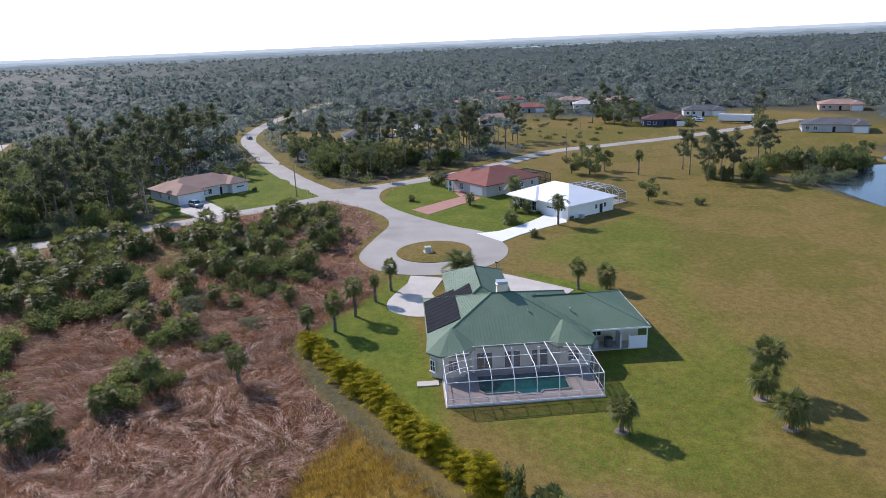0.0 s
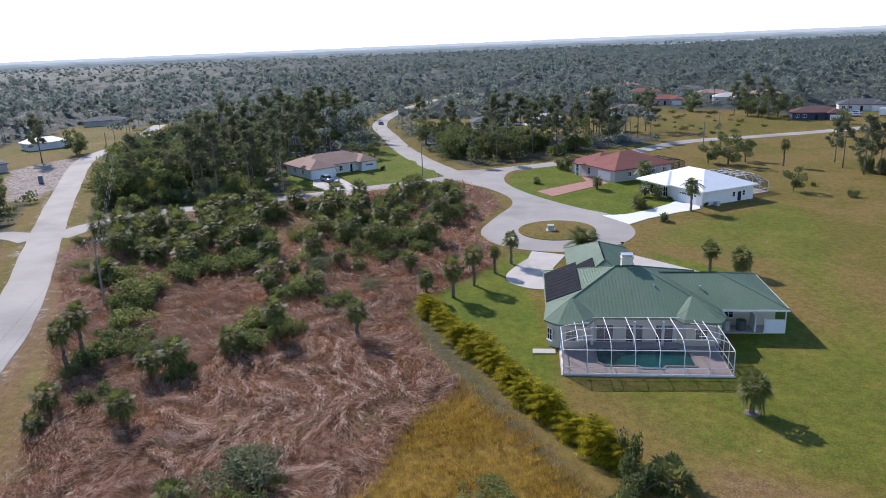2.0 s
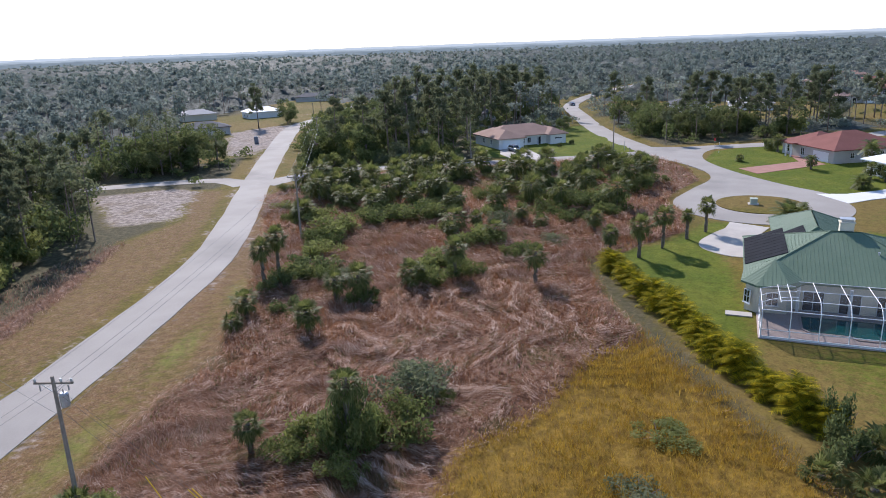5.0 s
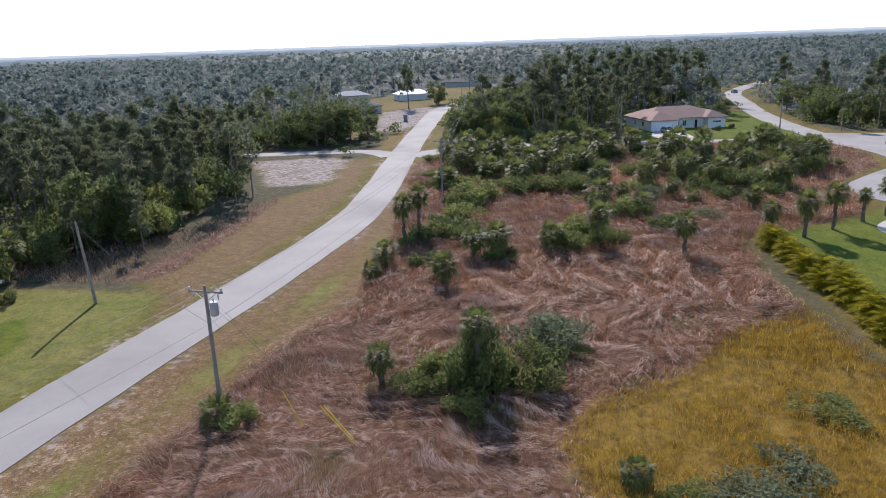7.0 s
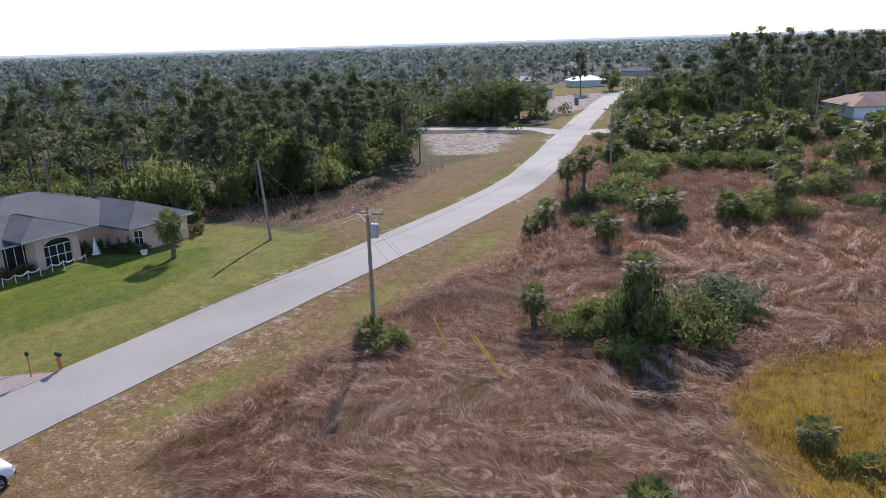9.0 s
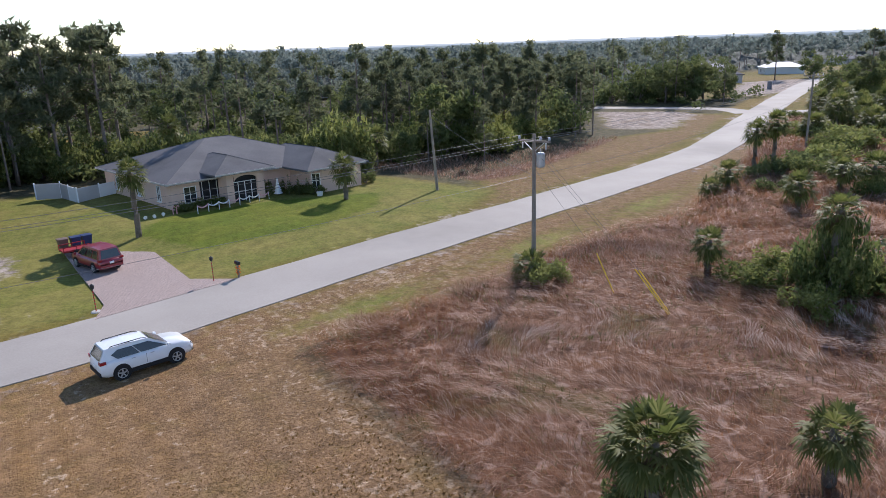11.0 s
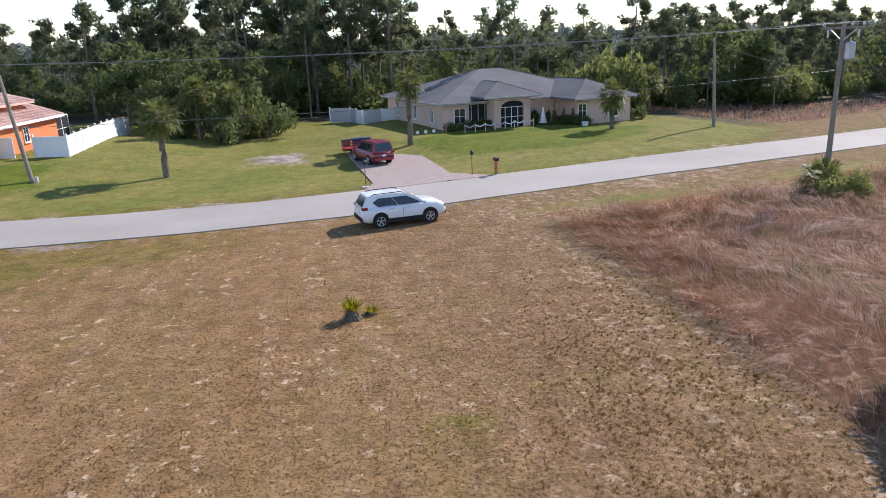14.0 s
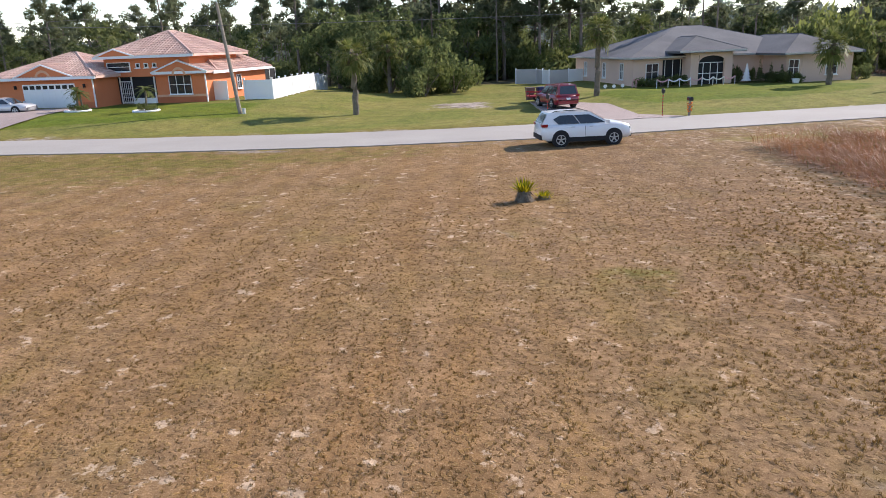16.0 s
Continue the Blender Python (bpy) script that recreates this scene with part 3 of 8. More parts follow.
    zones["wood"] = zones["wood"] * np.clip((near_road - 5) / 5, 0, 1)
    zones["wood"] = zones["wood"] * (1 - zones["sand"])
    zones["sand"] = np.maximum(zones["sand"], (0.40 + 0.14 * np.sin(x * 0.23) * np.sin(x * 0.071)) * np.clip(1 - np.abs(line_distance(x, y, MAIN) - 3.7) / 1.6, 0, 1))
    for name, w in zones.items():
        me.attributes.new(name, "FLOAT", "POINT").data.foreach_set("value", w.astype(np.float32))
    return tagged(new("ground", me), "flat grassy ground, green lawn and dry brown turf", "ground", kind="structure")


make_ground()


def ribbon(name, pts, width, z, label, material=ASPHALT):
    """A road: a slab along a line with slightly ragged edges."""
    n = len(pts)
    d = np.gradient(pts, axis=0)
    d /= np.linalg.norm(d, axis=1)[:, None]
    side = np.c_[-d[:, 1], d[:, 0]]
    half = width / 2 + 0.12 * np.sin(np.arange(n) * 1.7) * np.sin(np.arange(n) * 0.61)
    cols = [(-1, -0.3), (-1, z), (-0.5, z + 0.03), (0, z + 0.05), (0.5, z + 0.03), (1, z), (1, -0.3)]
    v = np.concatenate([np.c_[pts + side * (half * a)[:, None], np.full(n, b)] for a, b in cols])
    i = np.arange(n - 1)
    f = np.concatenate([np.c_[k * n + i, k * n + i + 1, (k + 1) * n + i + 1, (k + 1) * n + i] for k in range(6)])[:, ::-1]
    me = quick_mesh(name, v, f, material)
    me.polygons.foreach_set("use_smooth", np.zeros(len(me.polygons), dtype=bool))
    return tagged(new(name, me), label, "road", kind="structure")


ribbon("road_1", MAIN, 6.5, 0.050, "pale grey worn asphalt residential road, curving")
ribbon("road_2", SIDE, 5.6, 0.042, "pale asphalt side street")
ribbon("road_3", LINK, 6.2, 0.034, "grey asphalt residential street")
ribbon("road_4", NORTH, 6.6, 0.026, "grey asphalt street winding into trees")


def slab(name, outline, z, label, material, category="pavement", thick=0.3):
    ob = new(name, Geo().prism(outline, z - thick, z).mesh(name, material))
    return tagged(ob, label, category, kind="structure")


def disc(cx, cy, r, n=64):
    return [(cx + r * math.cos(2 * math.pi * k / n), cy + r * math.sin(2 * math.pi * k / n)) for k in range(n)]


mouth = [*curve_points([(203, 45), (193.5, 41.5), (187, 36), (178.9, 27.6), (170, 21.6), (161.5, 19.6), (152, 21.2), (143, 22.6)], 2.0),
         *curve_points([(136, -5.2), (146, -4.9), (153.4, -1.6), (159.7, 5.6), (170, 14.6), (181, 21.8), (190, 25.2), (200, 25.6), (209, 22)], 2.0)]
slab("road_5", [tuple(p) for p in mouth], 0.058, "wide asphalt mouth of a cul-de-sac", ASPHALT, "road")
ribbon("road_7", curve_points([(438, -186), (462, -160), (482, -134), (510, -114), (575, -100)], 8.0), 13.0, 0.02, "wide pale far street among trees")
slab("road_6", disc(*BULB, BULB_R), 0.066, "round asphalt turning circle of a cul-de-sac", ASPHALT, "road")
slab("traffic_island", disc(*BULB, ISLE_R), 0.16, "round grassy island in the turning circle", GROUND, "traffic island")
slab("driveway_1", [(124.5, 6.0), (126.2, 11.8), *[tuple(q) for q in curve_points([(122, 12.0), (118, 13.4), (113, 14.4), (109.6, 13.4), (107.4, 10.4), (107.2, 7.6), (108.5, 5.2)], 0.8)], (117, 7.6)], 0.075, "pale concrete driveway beside the green-roofed house", CONCRETE, "driveway")
slab("driveway_2", [(112, -12), (117, -15), (125, -5.4), (127.4, -2.0), (119, 1.5), (112, -3)], 0.075, "pale concrete driveway behind the green-roofed house", CONCRETE, "driveway")
slab("driveway_3", [(145.8, -4.8), (150.5, -8.6), (156.0, -14.6), (159.6, -19.4), (163.2, -19.6), (167.4, -15.4), (164.4, -14.0), (158.6, -9.6), (154.0, -4.6), (152.6, 0.2)], 0.075, "clean white concrete driveway", mat("bright_concrete", (0.66, 0.65, 0.63), (0.74, 0.73, 0.71), 0.3, 8.0, 0.8), "driveway")
slab("driveway_4", [(170.6, 11.4), (186.5, -1.2), (190, 0.8), (203, 4.5), (200, 7), (189, 4.2), (176.2, 15.6)], 0.075, "red paver driveway", RED_PAVER, "driveway")
slab("driveway_5", [(168.5, 61.5), (174.6, 57.6), (195.2, 73.2), (190.3, 78.4), (182.2, 75)], 0.06, "pale concrete driveway with a parked car", CONCRETE, "driveway")
dr = [(-43.6, 55.6), (-45, 46), (-45.5, 38.6), (-31.5, 39.6), (-32.1, 43.3), (-32.6, 46.9), (-34.6, 51.9), (-34.3, 55.6)]
def draped(outline, step=0.6, over=0.06):
    """A paved sheet that follows the ground."""
    g = Geo()
    ys = np.arange(min(q[1] for q in outline), max(q[1] for q in outline), step)

    def span(y):
        cut = [x0 + (x1 - x0) * (y - y0) / (y1 - y0) for (x0, y0), (x1, y1) in zip(outline, outline[1:] + outline[:1]) if min(y0, y1) <= y <= max(y0, y1) and y0 != y1]
        return min(cut), max(cut)

    for y0, y1 in zip(ys[:-1] + 1e-4, ys[1:] - 1e-4):
        (a, b), (c, d) = span(y0), span(y1)
        for k in range(12):
            q = [(a + (b - a) * k / 12, y0), (a + (b - a) * (k + 1) / 12, y0), (c + (d - c) * (k + 1) / 12, y1), (c + (d - c) * k / 12, y1)]
            g.face(*[(x, y, float(lift(x, y)) + over) for x, y in q])
    return g


tagged(new("driveway_6", draped(dr).mesh("driveway_6", DRIVE_PAVER)), "pale paver driveway in front of an orange house", "driveway", kind="structure")
tagged(new("driveway_7", Geo().prism([(6.6, 46.0), (15.4, 50.0), (12.4, 51.6), (9.4, 64.4), (3.6, 63.6), (7.0, 48.6)], -0.2, 0.075).mesh("driveway_7", DRIVE_PAVER)), "pinkish grey paver driveway of the grey-roofed house", "driveway", kind="structure")
tagged(new("water", Geo().face(*[(x, y, -0.22) for x, y in POND]).mesh("water", PONDWATER)), "still grey pond water", "pond", kind="structure")


# ---------- distance ----------
def make_backdrop():
    """Hazy lines of woods all round, far behind everything else, paler with distance."""
    br = np.random.default_rng(3)
    # haze is put into each ring's glowing colour, paler and bluer farther out
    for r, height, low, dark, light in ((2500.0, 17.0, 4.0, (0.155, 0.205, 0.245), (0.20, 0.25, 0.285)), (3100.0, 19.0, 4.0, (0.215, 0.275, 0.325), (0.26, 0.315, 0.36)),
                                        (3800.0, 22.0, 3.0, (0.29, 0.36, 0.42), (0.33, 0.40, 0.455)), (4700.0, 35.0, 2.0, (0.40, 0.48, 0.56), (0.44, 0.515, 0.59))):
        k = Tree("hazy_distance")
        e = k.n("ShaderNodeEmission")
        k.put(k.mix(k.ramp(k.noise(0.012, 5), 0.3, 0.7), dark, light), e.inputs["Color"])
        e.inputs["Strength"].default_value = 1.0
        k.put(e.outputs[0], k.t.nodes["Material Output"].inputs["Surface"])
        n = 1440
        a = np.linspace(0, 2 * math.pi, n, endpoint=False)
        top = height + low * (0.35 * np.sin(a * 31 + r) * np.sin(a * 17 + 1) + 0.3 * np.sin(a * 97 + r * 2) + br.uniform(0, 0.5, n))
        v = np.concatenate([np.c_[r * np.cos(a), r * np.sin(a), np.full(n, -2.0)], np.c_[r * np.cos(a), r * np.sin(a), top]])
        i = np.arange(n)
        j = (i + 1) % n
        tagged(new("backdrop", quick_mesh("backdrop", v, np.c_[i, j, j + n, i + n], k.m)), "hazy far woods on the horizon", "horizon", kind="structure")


make_backdrop()


# ---------- leaves by the thousand ----------
def sprays(centres, radii, count, size, seed, up=0.0, shell=0.55, lie=0.5, wide=0.34):
    """Triangular leaf sprays filling blobs: arrays of corners and faces."""
    r = np.random.default_rng(seed)
    centres, radii = np.asarray(centres, float), np.asarray(radii, float)
    which = r.choice(len(centres), count, p=np.prod(radii, 1) ** 0.67 / np.sum(np.prod(radii, 1) ** 0.67))
    d = r.normal(size=(count, 3))
    d /= np.linalg.norm(d, axis=1)[:, None]
    at = centres[which] + d * radii[which] * (shell + (1 - shell) * r.random((count, 1)) ** 0.5)
    # each leaf lies roughly along the surface of its clump
    face = d * lie + r.normal(size=(count, 3)) * 0.5
    face /= np.linalg.norm(face, axis=1)[:, None]
    out = np.cross(face, r.normal(size=(count, 3)))
    out /= np.linalg.norm(out, axis=1)[:, None] + 1e-9
    out = out + np.array([0, 0, up * 0.4])
    side = np.cross(out, face)
    side /= np.linalg.norm(side, axis=1)[:, None] + 1e-9
    s = size * r.uniform(0.6, 1.4, (count, 1))
    v = np.stack([at - side * s * wide, at + side * s * wide, at + out * s], 1).reshape(-1, 3)
    return v, np.arange(count * 3).reshape(-1, 3)


def pine_meshes(seed, h=1.0):
    """A slash pine about 16 m tall: bare trunk, open tufted crown."""
    r = np.random.default_rng(seed)
    g = Geo()
    lean = r.uniform(-0.5, 0.5, 2)
    trunk = [(lean[0] * t * t, lean[1] * t * t, 15.2 * t) for t in (0, 0.2, 0.45, 0.7, 0.9, 1.0)]
    g.tube(trunk, [0.24, 0.20, 0.17, 0.13, 0.07, 0.03], 6)
    blobs, sizes = [], []
    for k in range(18):
        t = 0.38 + 0.6 * (k + r.random()) / 18
        base = Vector((lean[0] * t * t, lean[1] * t * t, 15.2 * t))
        a, reach = r.uniform(0, 6.28), (1.05 - t) * 4.4 + r.uniform(0.2, 1.0)
        tip = base + Vector((math.cos(a) * reach, math.sin(a) * reach, r.uniform(0.2, 1.1)))
        g.tube([base, base.lerp(tip, 0.5) + Vector((0, 0, 0.15)), tip], [0.07, 0.05, 0.02], 3, False)
        for _ in range(3):
            q = base.lerp(tip, r.uniform(0.6, 1.1)) + Vector(r.uniform(-0.5, 0.5, 3))
            blobs.append(tuple(q))
            b = r.uniform(0.45, 0.95)
            sizes.append((b, b, b * 0.6))
    blobs.append((lean[0], lean[1], 15.3))
    sizes.append((0.7, 0.7, 0.9))
    v, f = sprays(blobs, sizes, 2300, 0.58, seed, 0.5, 0.3, 0.5, 0.20)
    return g.mesh("pine_trunk", BARK, True), quick_mesh("pine_crown", v, f, PINE)


def oak_meshes(seed, foliage=None):
    """A broad-leaved tree about 9 m tall, leafy nearly to the ground."""
    r = np.random.default_rng(seed)
    g = Geo().tube([(0, 0, 0), (0.15, 0.1, 2), (0.1, 0.25, 4.5)], [0.26, 0.2, 0.12], 7)
    blobs, sizes = [], []
    for k in range(17):
        a, h = r.uniform(0, 6.28), r.uniform(2.0, 8.2)
        reach = r.uniform(0.4, 1.0) * 3.6 * math.sin(min(1, (h - 0.6) / 8.6) * math.pi) ** 0.6
        tip = (math.cos(a) * reach, math.sin(a) * reach, h)
        if k % 2 == 0:
            g.tube([(0.12, 0.15, min(h * 0.6, 4)), tip], [0.09, 0.025], 5)
        blobs.append(tip)
        b = r.uniform(0.8, 1.7)
        sizes.append((b, b, b * 0.75))
    v, f = sprays(blobs, sizes, 2100, 0.44, seed, 0.1, 0.45)
    return g.mesh("tree_trunk", BARK, True), quick_mesh("tree_crown", v, f, foliage or OAK)


def shrub_mesh(seed, material, count=2000, leafsize=0.105):
    r = np.random.default_rng(seed)
    blobs = [(r.uniform(-0.75, 0.75), r.uniform(-0.75, 0.75), r.uniform(0.25, 0.75)) for _ in range(12)]
    sizes = [(b, b, b * 0.9) for b in r.uniform(0.22, 0.45, 12)]
    v, f = sprays(blobs, sizes, count, leafsize, seed, 0.5, 0.35, 0.3)
    v[:, 2] = np.maximum(v[:, 2], 0.0)
    return quick_mesh("shrub_leaves", v, f, material)


PINES = [pine_meshes(s) for s in (11, 12, 13, 14)]
OAKS = [oak_meshes(s) for s in (21, 22, 23)] + [oak_meshes(24, LIGHTOAK)]
SHRUBS = [shrub_mesh(31, SCRUB), shrub_mesh(32, SCRUB), shrub_mesh(33, GREYSCRUB, 2200, 0.085), shrub_mesh(34, OAK), shrub_mesh(35, LIME)]


def place_tree(kind, x, y, size, turn, k=0, name="", label="", category="tree", group=""):
    trunk, crown = {"pine": PINES, "oak": OAKS}[kind][k % 4]
    ob = thing(name or ("pine_tree" if kind == "pine" else "tree"), x, y, float(lift(x, y)) - 0.05, turn,
               label or ("tall slash pine with a bare trunk and open dark crown" if kind == "pine" else "dense dark green broad-leaved tree"), category, group)
    for n, me in (("trunk", trunk), ("crown", crown)):
        part(n, me, None, ob).matrix_basis = Matrix.Diagonal((size, size, size, 1))
    return ob


def stem_mesh():
    g = Geo()
    for k in range(6):
        a = k * 1.05
        g.tube([(0, 0, 0), (math.cos(a) * 0.25, math.sin(a) * 0.25, 0.35), (math.cos(a) * 0.6, math.sin(a) * 0.6, 0.62)], [0.03, 0.02, 0.01], 3, False)
    return g.mesh("stem", BARK)


STEMS = stem_mesh()


def place_shrub(x, y, w, h, k, turn, label="", material_group="shrubs"):
    ob = thing("shrub", x, y, float(lift(x, y)) - 0.05, turn, label or "low rounded leafy green shrub in dry grass", "shrub", material_group)
    for n, me in (("leaves", SHRUBS[k]), ("stem", STEMS)):
        part(n, me, None, ob).matrix_basis = Matrix.Diagonal((w / 2, w / 2, h, 1))
    return ob


# ---------- palms ----------
def fan_crown(seed, fronds=44, fingers=12, reach=1.0, lowest=-0.9):
    """A ball of drooping fan leaves on stalks."""
    r = np.random.default_rng(seed)
    v, f = [], []

    def tri(*p):
        f.append((len(v), len(v) + 1, len(v) + 2))
        v.extend(p)

    for i in range(fronds):
        el = math.asin(min(1, max(-1, 0.98 - (i + 0.5) / fronds * (0.98 - lowest))))
        az = i * 2.399963 + r.uniform(-0.3, 0.3)
        d = np.array([math.cos(el) * math.cos(az), math.cos(el) * math.sin(az), math.sin(el)])
        stalk = reach * r.uniform(0.5, 1.12)
        hub = d * stalk + np.array([0, 0, -0.10 * stalk])
        side = np.cross(d, [0, 0, 1.0])
        side = side / (np.linalg.norm(side) + 1e-6)
        up = np.cross(side, d)
        w = side * 0.018
        tri(w, -w, hub)
        size = reach * r.uniform(0.7, 0.95)
        for k in range(fingers):
            a = (k / (fingers - 1) - 0.5) * 2 * 1.45
            q = d * math.cos(a) + side * math.sin(a) + up * (0.18 * math.cos(a) + r.uniform(-0.1, 0.1))
            long = size * (1 - 0.25 * abs(a) / 1.45) * r.uniform(0.88, 1.08)
            mid = hub + q * long * 0.55
            tip = hub + q * long + np.array([0, 0, -(0.14 + 0.26 * (1 - d[2])) * long * r.uniform(0.5, 1.4)])
            w = np.cross(q, up)
            w = w / (np.linalg.norm(w) + 1e-6) * (0.86 / fingers) * size
            n = len(v)
            v.extend([hub, mid + w, mid - w, tip])
            f.extend([(n, n + 1, n + 2), (n + 1, n + 3, n + 2)])
    return quick_mesh("palm_crown", np.array(v), np.array(f), FROND)


def skirt_mesh(seed):
    """Dead fronds hanging round the top of the trunk."""
    r = np.random.default_rng(seed)
    v, f = [], []
    for _ in range(90):
        a = r.uniform(0, 6.28)
        p = np.array([math.cos(a) * 0.22, math.sin(a) * 0.22, r.uniform(-0.5, 0.1)])
        t = p + np.array([math.cos(a) * r.uniform(0.2, 0.6), math.sin(a) * r.uniform(0.2, 0.6), -r.uniform(0.5, 1.2)])
        w = np.array([-math.sin(a), math.cos(a), 0]) * 0.05
        n = len(v)
        v.extend([p + w, p - w, t])
        f.append((n, n + 1, n + 2))
    return quick_mesh("palm_skirt", np.array(v), np.array(f), DEADFROND)


def palm_trunk(seed):
    """One metre of rough trunk, to be stretched."""
    r = np.random.default_rng(seed)
    rings = 14
    g = Geo().tube([(0.03 * math.sin(k), 0.03 * math.cos(k * 1.3), k / rings) for k in range(rings + 1)],
                   [(0.24 - 0.05 * k / rings) * (1.12 if k % 2 else 0.94) * r.uniform(0.95, 1.05) for k in range(rings + 1)], 9)
    return g.mesh("palm_trunk", PALMBARK)


CROWNS = [fan_crown(41), fan_crown(42), fan_crown(43, 40), fan_crown(44, 50)]
BIGCROWN = fan_crown(47, 66, 14, 1.0, -0.6)
SKIRTS = [skirt_mesh(51), skirt_mesh(52)]
TRUNKS = [palm_trunk(61), palm_trunk(62)]


def palm(x, y, h, r, k, turn, label="cabbage palm with a rough grey trunk and fan fronds", group="cabbage palms", crown=None, skirt=True):
    """h: to the crown's top; r: the crown's radius."""
    ob = thing("palm_tree", x, y, float(lift(x, y)) - 0.05, turn, label, "palm tree", group)
    top = max(0.25, h - r * 0.95)
    part("trunk", TRUNKS[k % 2], None, ob).matrix_basis = Matrix.Diagonal((1, 1, top, 1))
    s = r / 1.75
    part("crown", crown or CROWNS[k % 4], None, ob).matrix_basis = Matrix.LocRotScale((0, 0, top), None, (s, s, s))
    if skirt and top > 1.2:
        part("dead_fronds", SKIRTS[k % 2], None, ob, "dry brown hanging fronds").matrix_basis = Matrix.Translation((0, 0, top - 0.1))
    return ob


def feather_crown(seed, fronds=17, droop=0.9, foliage=None, leaflet=0.30, steps=15, thin=1.0):
    """Arching feather fronds with leaflets on both sides."""
    r = np.random.default_rng(seed)
    v, f = [], []
    for i in range(fronds):
        az, el = i * 2.399963, 1.35 - 1.5 * (i + 0.5) / fronds
        out = np.array([math.cos(az), math.sin(az), 0.0])
        side = np.array([-math.sin(az), math.cos(az), 0.0])
        long = r.uniform(0.9, 1.1)
        pts = [out * (t * long * math.cos(el * (1 - 0.3 * t))) + np.array([0, 0, math.sin(el) * t * long - droop * 0.55 * t * t * long]) for t in np.linspace(0, 1, steps)]
        for k in range(1, steps):
            a, b = pts[k - 1], pts[k]
            reach = leaflet * math.sin(math.pi * (0.12 + 0.8 * k / steps)) + 0.05
            for s in (-1, 1):
                tip = b + (side * s * 0.85 + (b - a) / np.linalg.norm(b - a) * 0.5) * reach + np.array([0, 0, -0.12 * reach])
                n = len(v)
                v.extend([a, a + (b - a) * thin, tip])
                f.append((n, n + 1, n + 2))
    return quick_mesh("feather_crown", np.array(v), np.array(f), foliage or FEATHER)


FEATHER = leaf("feather_fronds", (0.085, 0.11, 0.03), (0.14, 0.16, 0.045), (0.22, 0.225, 0.085), 0.6, 0.5, 0.5, 0.15)
FEATHERS = [feather_crown(61), feather_crown(62, 13, 1.2), feather_crown(63, 26, 0.7)]


def feather_palm(x, y, h, r, k, turn, label, group=""):
    """A palm with a slim trunk; h: the crown's middle above the ground."""
    ob = thing("feather_palm", x, y, float(lift(x, y)) - 0.03, turn, label, "palm tree", group)
    w = 0.05 + 0.018 * h
    part("trunk", Geo().tube([(0, 0, 0), (0.06 * h, 0, h * 0.5), (0.09 * h, 0, h)], [w * 1.5, w, w * 0.8], 9), PALMBARK, ob)
    part("crown", FEATHERS[k], None, ob).matrix_basis = Matrix.Translation((0.09 * h, 0, h)) @ Matrix.Diagonal((r, r, r, 1))
    return ob


# ---------- palms of the field and gardens ----------
FIELD_PALMS = [
    (73.4, 60.1, 7.0, 1.9), (76.6, 60.4, 7.8, 2.0), (64.2, 54.5, 4.2, 1.9), (60.5, 53.0, 2.8, 1.4), (63.4, 45.4, 4.5, 2.0), (85.9, 29.0, 6.1, 1.9),
    (102.2, 41.4, 4.5, 2.2), (84.7, 39.1, 6.2, 2.0), (79.9, 42.6, 4.6, 2.3), (74.6, 46.6, 5.0, 2.2), (72.5, 48.5, 4.6, 1.9), (101.7, 48.4, 3.4, 1.5),
    (107.5, 47.0, 4.0, 1.6), (114.6, 42.1, 4.0, 1.7), (111.9, 37.8, 3.2, 1.6), (112.5, 29.5, 4.3, 1.8), (101.7, 24.2, 4.9, 1.7), (102.4, 20.5, 6.6, 2.1),
    (108.0, 18.5, 6.9, 2.1), (119.0, 14.4, 5.9, 1.8), (113.9, 16.3, 5.0, 1.3), (101.7, 76.6, 4.8, 2.1)]
MORE_PALMS = [
    (43.9, 35.4, 3.8, 1.5), (43.6, 15.1, 2.1, 1.25), (31.2, 15.8, 3.5, 1.5), (61.6, -5.6, 3.3, 2.8), (57.6, -1.6, 1.6, 1.9), (57.3, -4.6, 1.6, 1.9), (117.2, -15.7, 5.6, 1.9), (116.9, -20.1, 4.9, 2.3), (74.7, -14.0, 4.8, 2.1),
    (80.8, -30.3, 5.0, 2.2), (83.2, -31.6, 6.9, 2.4), (74.6, -30.8, 5.0, 2.3), (210.1, -46.0, 7.7, 1.8), (248.1, -35.8, 5.3, 1.8), (247.0, -40.5, 4.3, 2.0),
    (28.9, 70.0, 5.4, 2.0), (9.3, 65.2, 7.3, 1.8), (-9.1, 54.6, 6.7, 2.0)]
for i, (x, y, h, r) in enumerate(FIELD_PALMS):
    palm(x, y, h, r, i, i * 67 % 360, "cabbage palm standing in the overgrown field" if h > 4.4 else "short bushy cabbage palm in the overgrown field", "field palms")
for i, (x, y, h, r) in enumerate(MORE_PALMS):
    palm(x, y, h, r, i + 1, i * 101 % 360, "cabbage palm with a ball of green fan fronds on mown grass" if h > 4 else "low bushy cabbage palm in tall grass", "garden palms")
palm(24.7, 17.3, 4.4, 2.0, 0, 20, "large bushy cabbage palm with glossy green fronds", "field palms", BIGCROWN)
place_shrub(24.9, 17.6, 3.0, 1.5, 3, 40, "dark leafy growth at the foot of a palm")
palm(33.4, 40.4, 2.5, 1.7, 1, 30, "low bushy palm with pointed leaves beside a utility pole", "field palms", skirt=False)
place_shrub(33.9, 39.6, 3.2, 1.6, 4, 0, "leafy light green shrub beside a utility pole")
palm(47.4, 29.0, 7.0, 1.7, 2, 75, "cabbage palm overgrown with vines", "field palms")
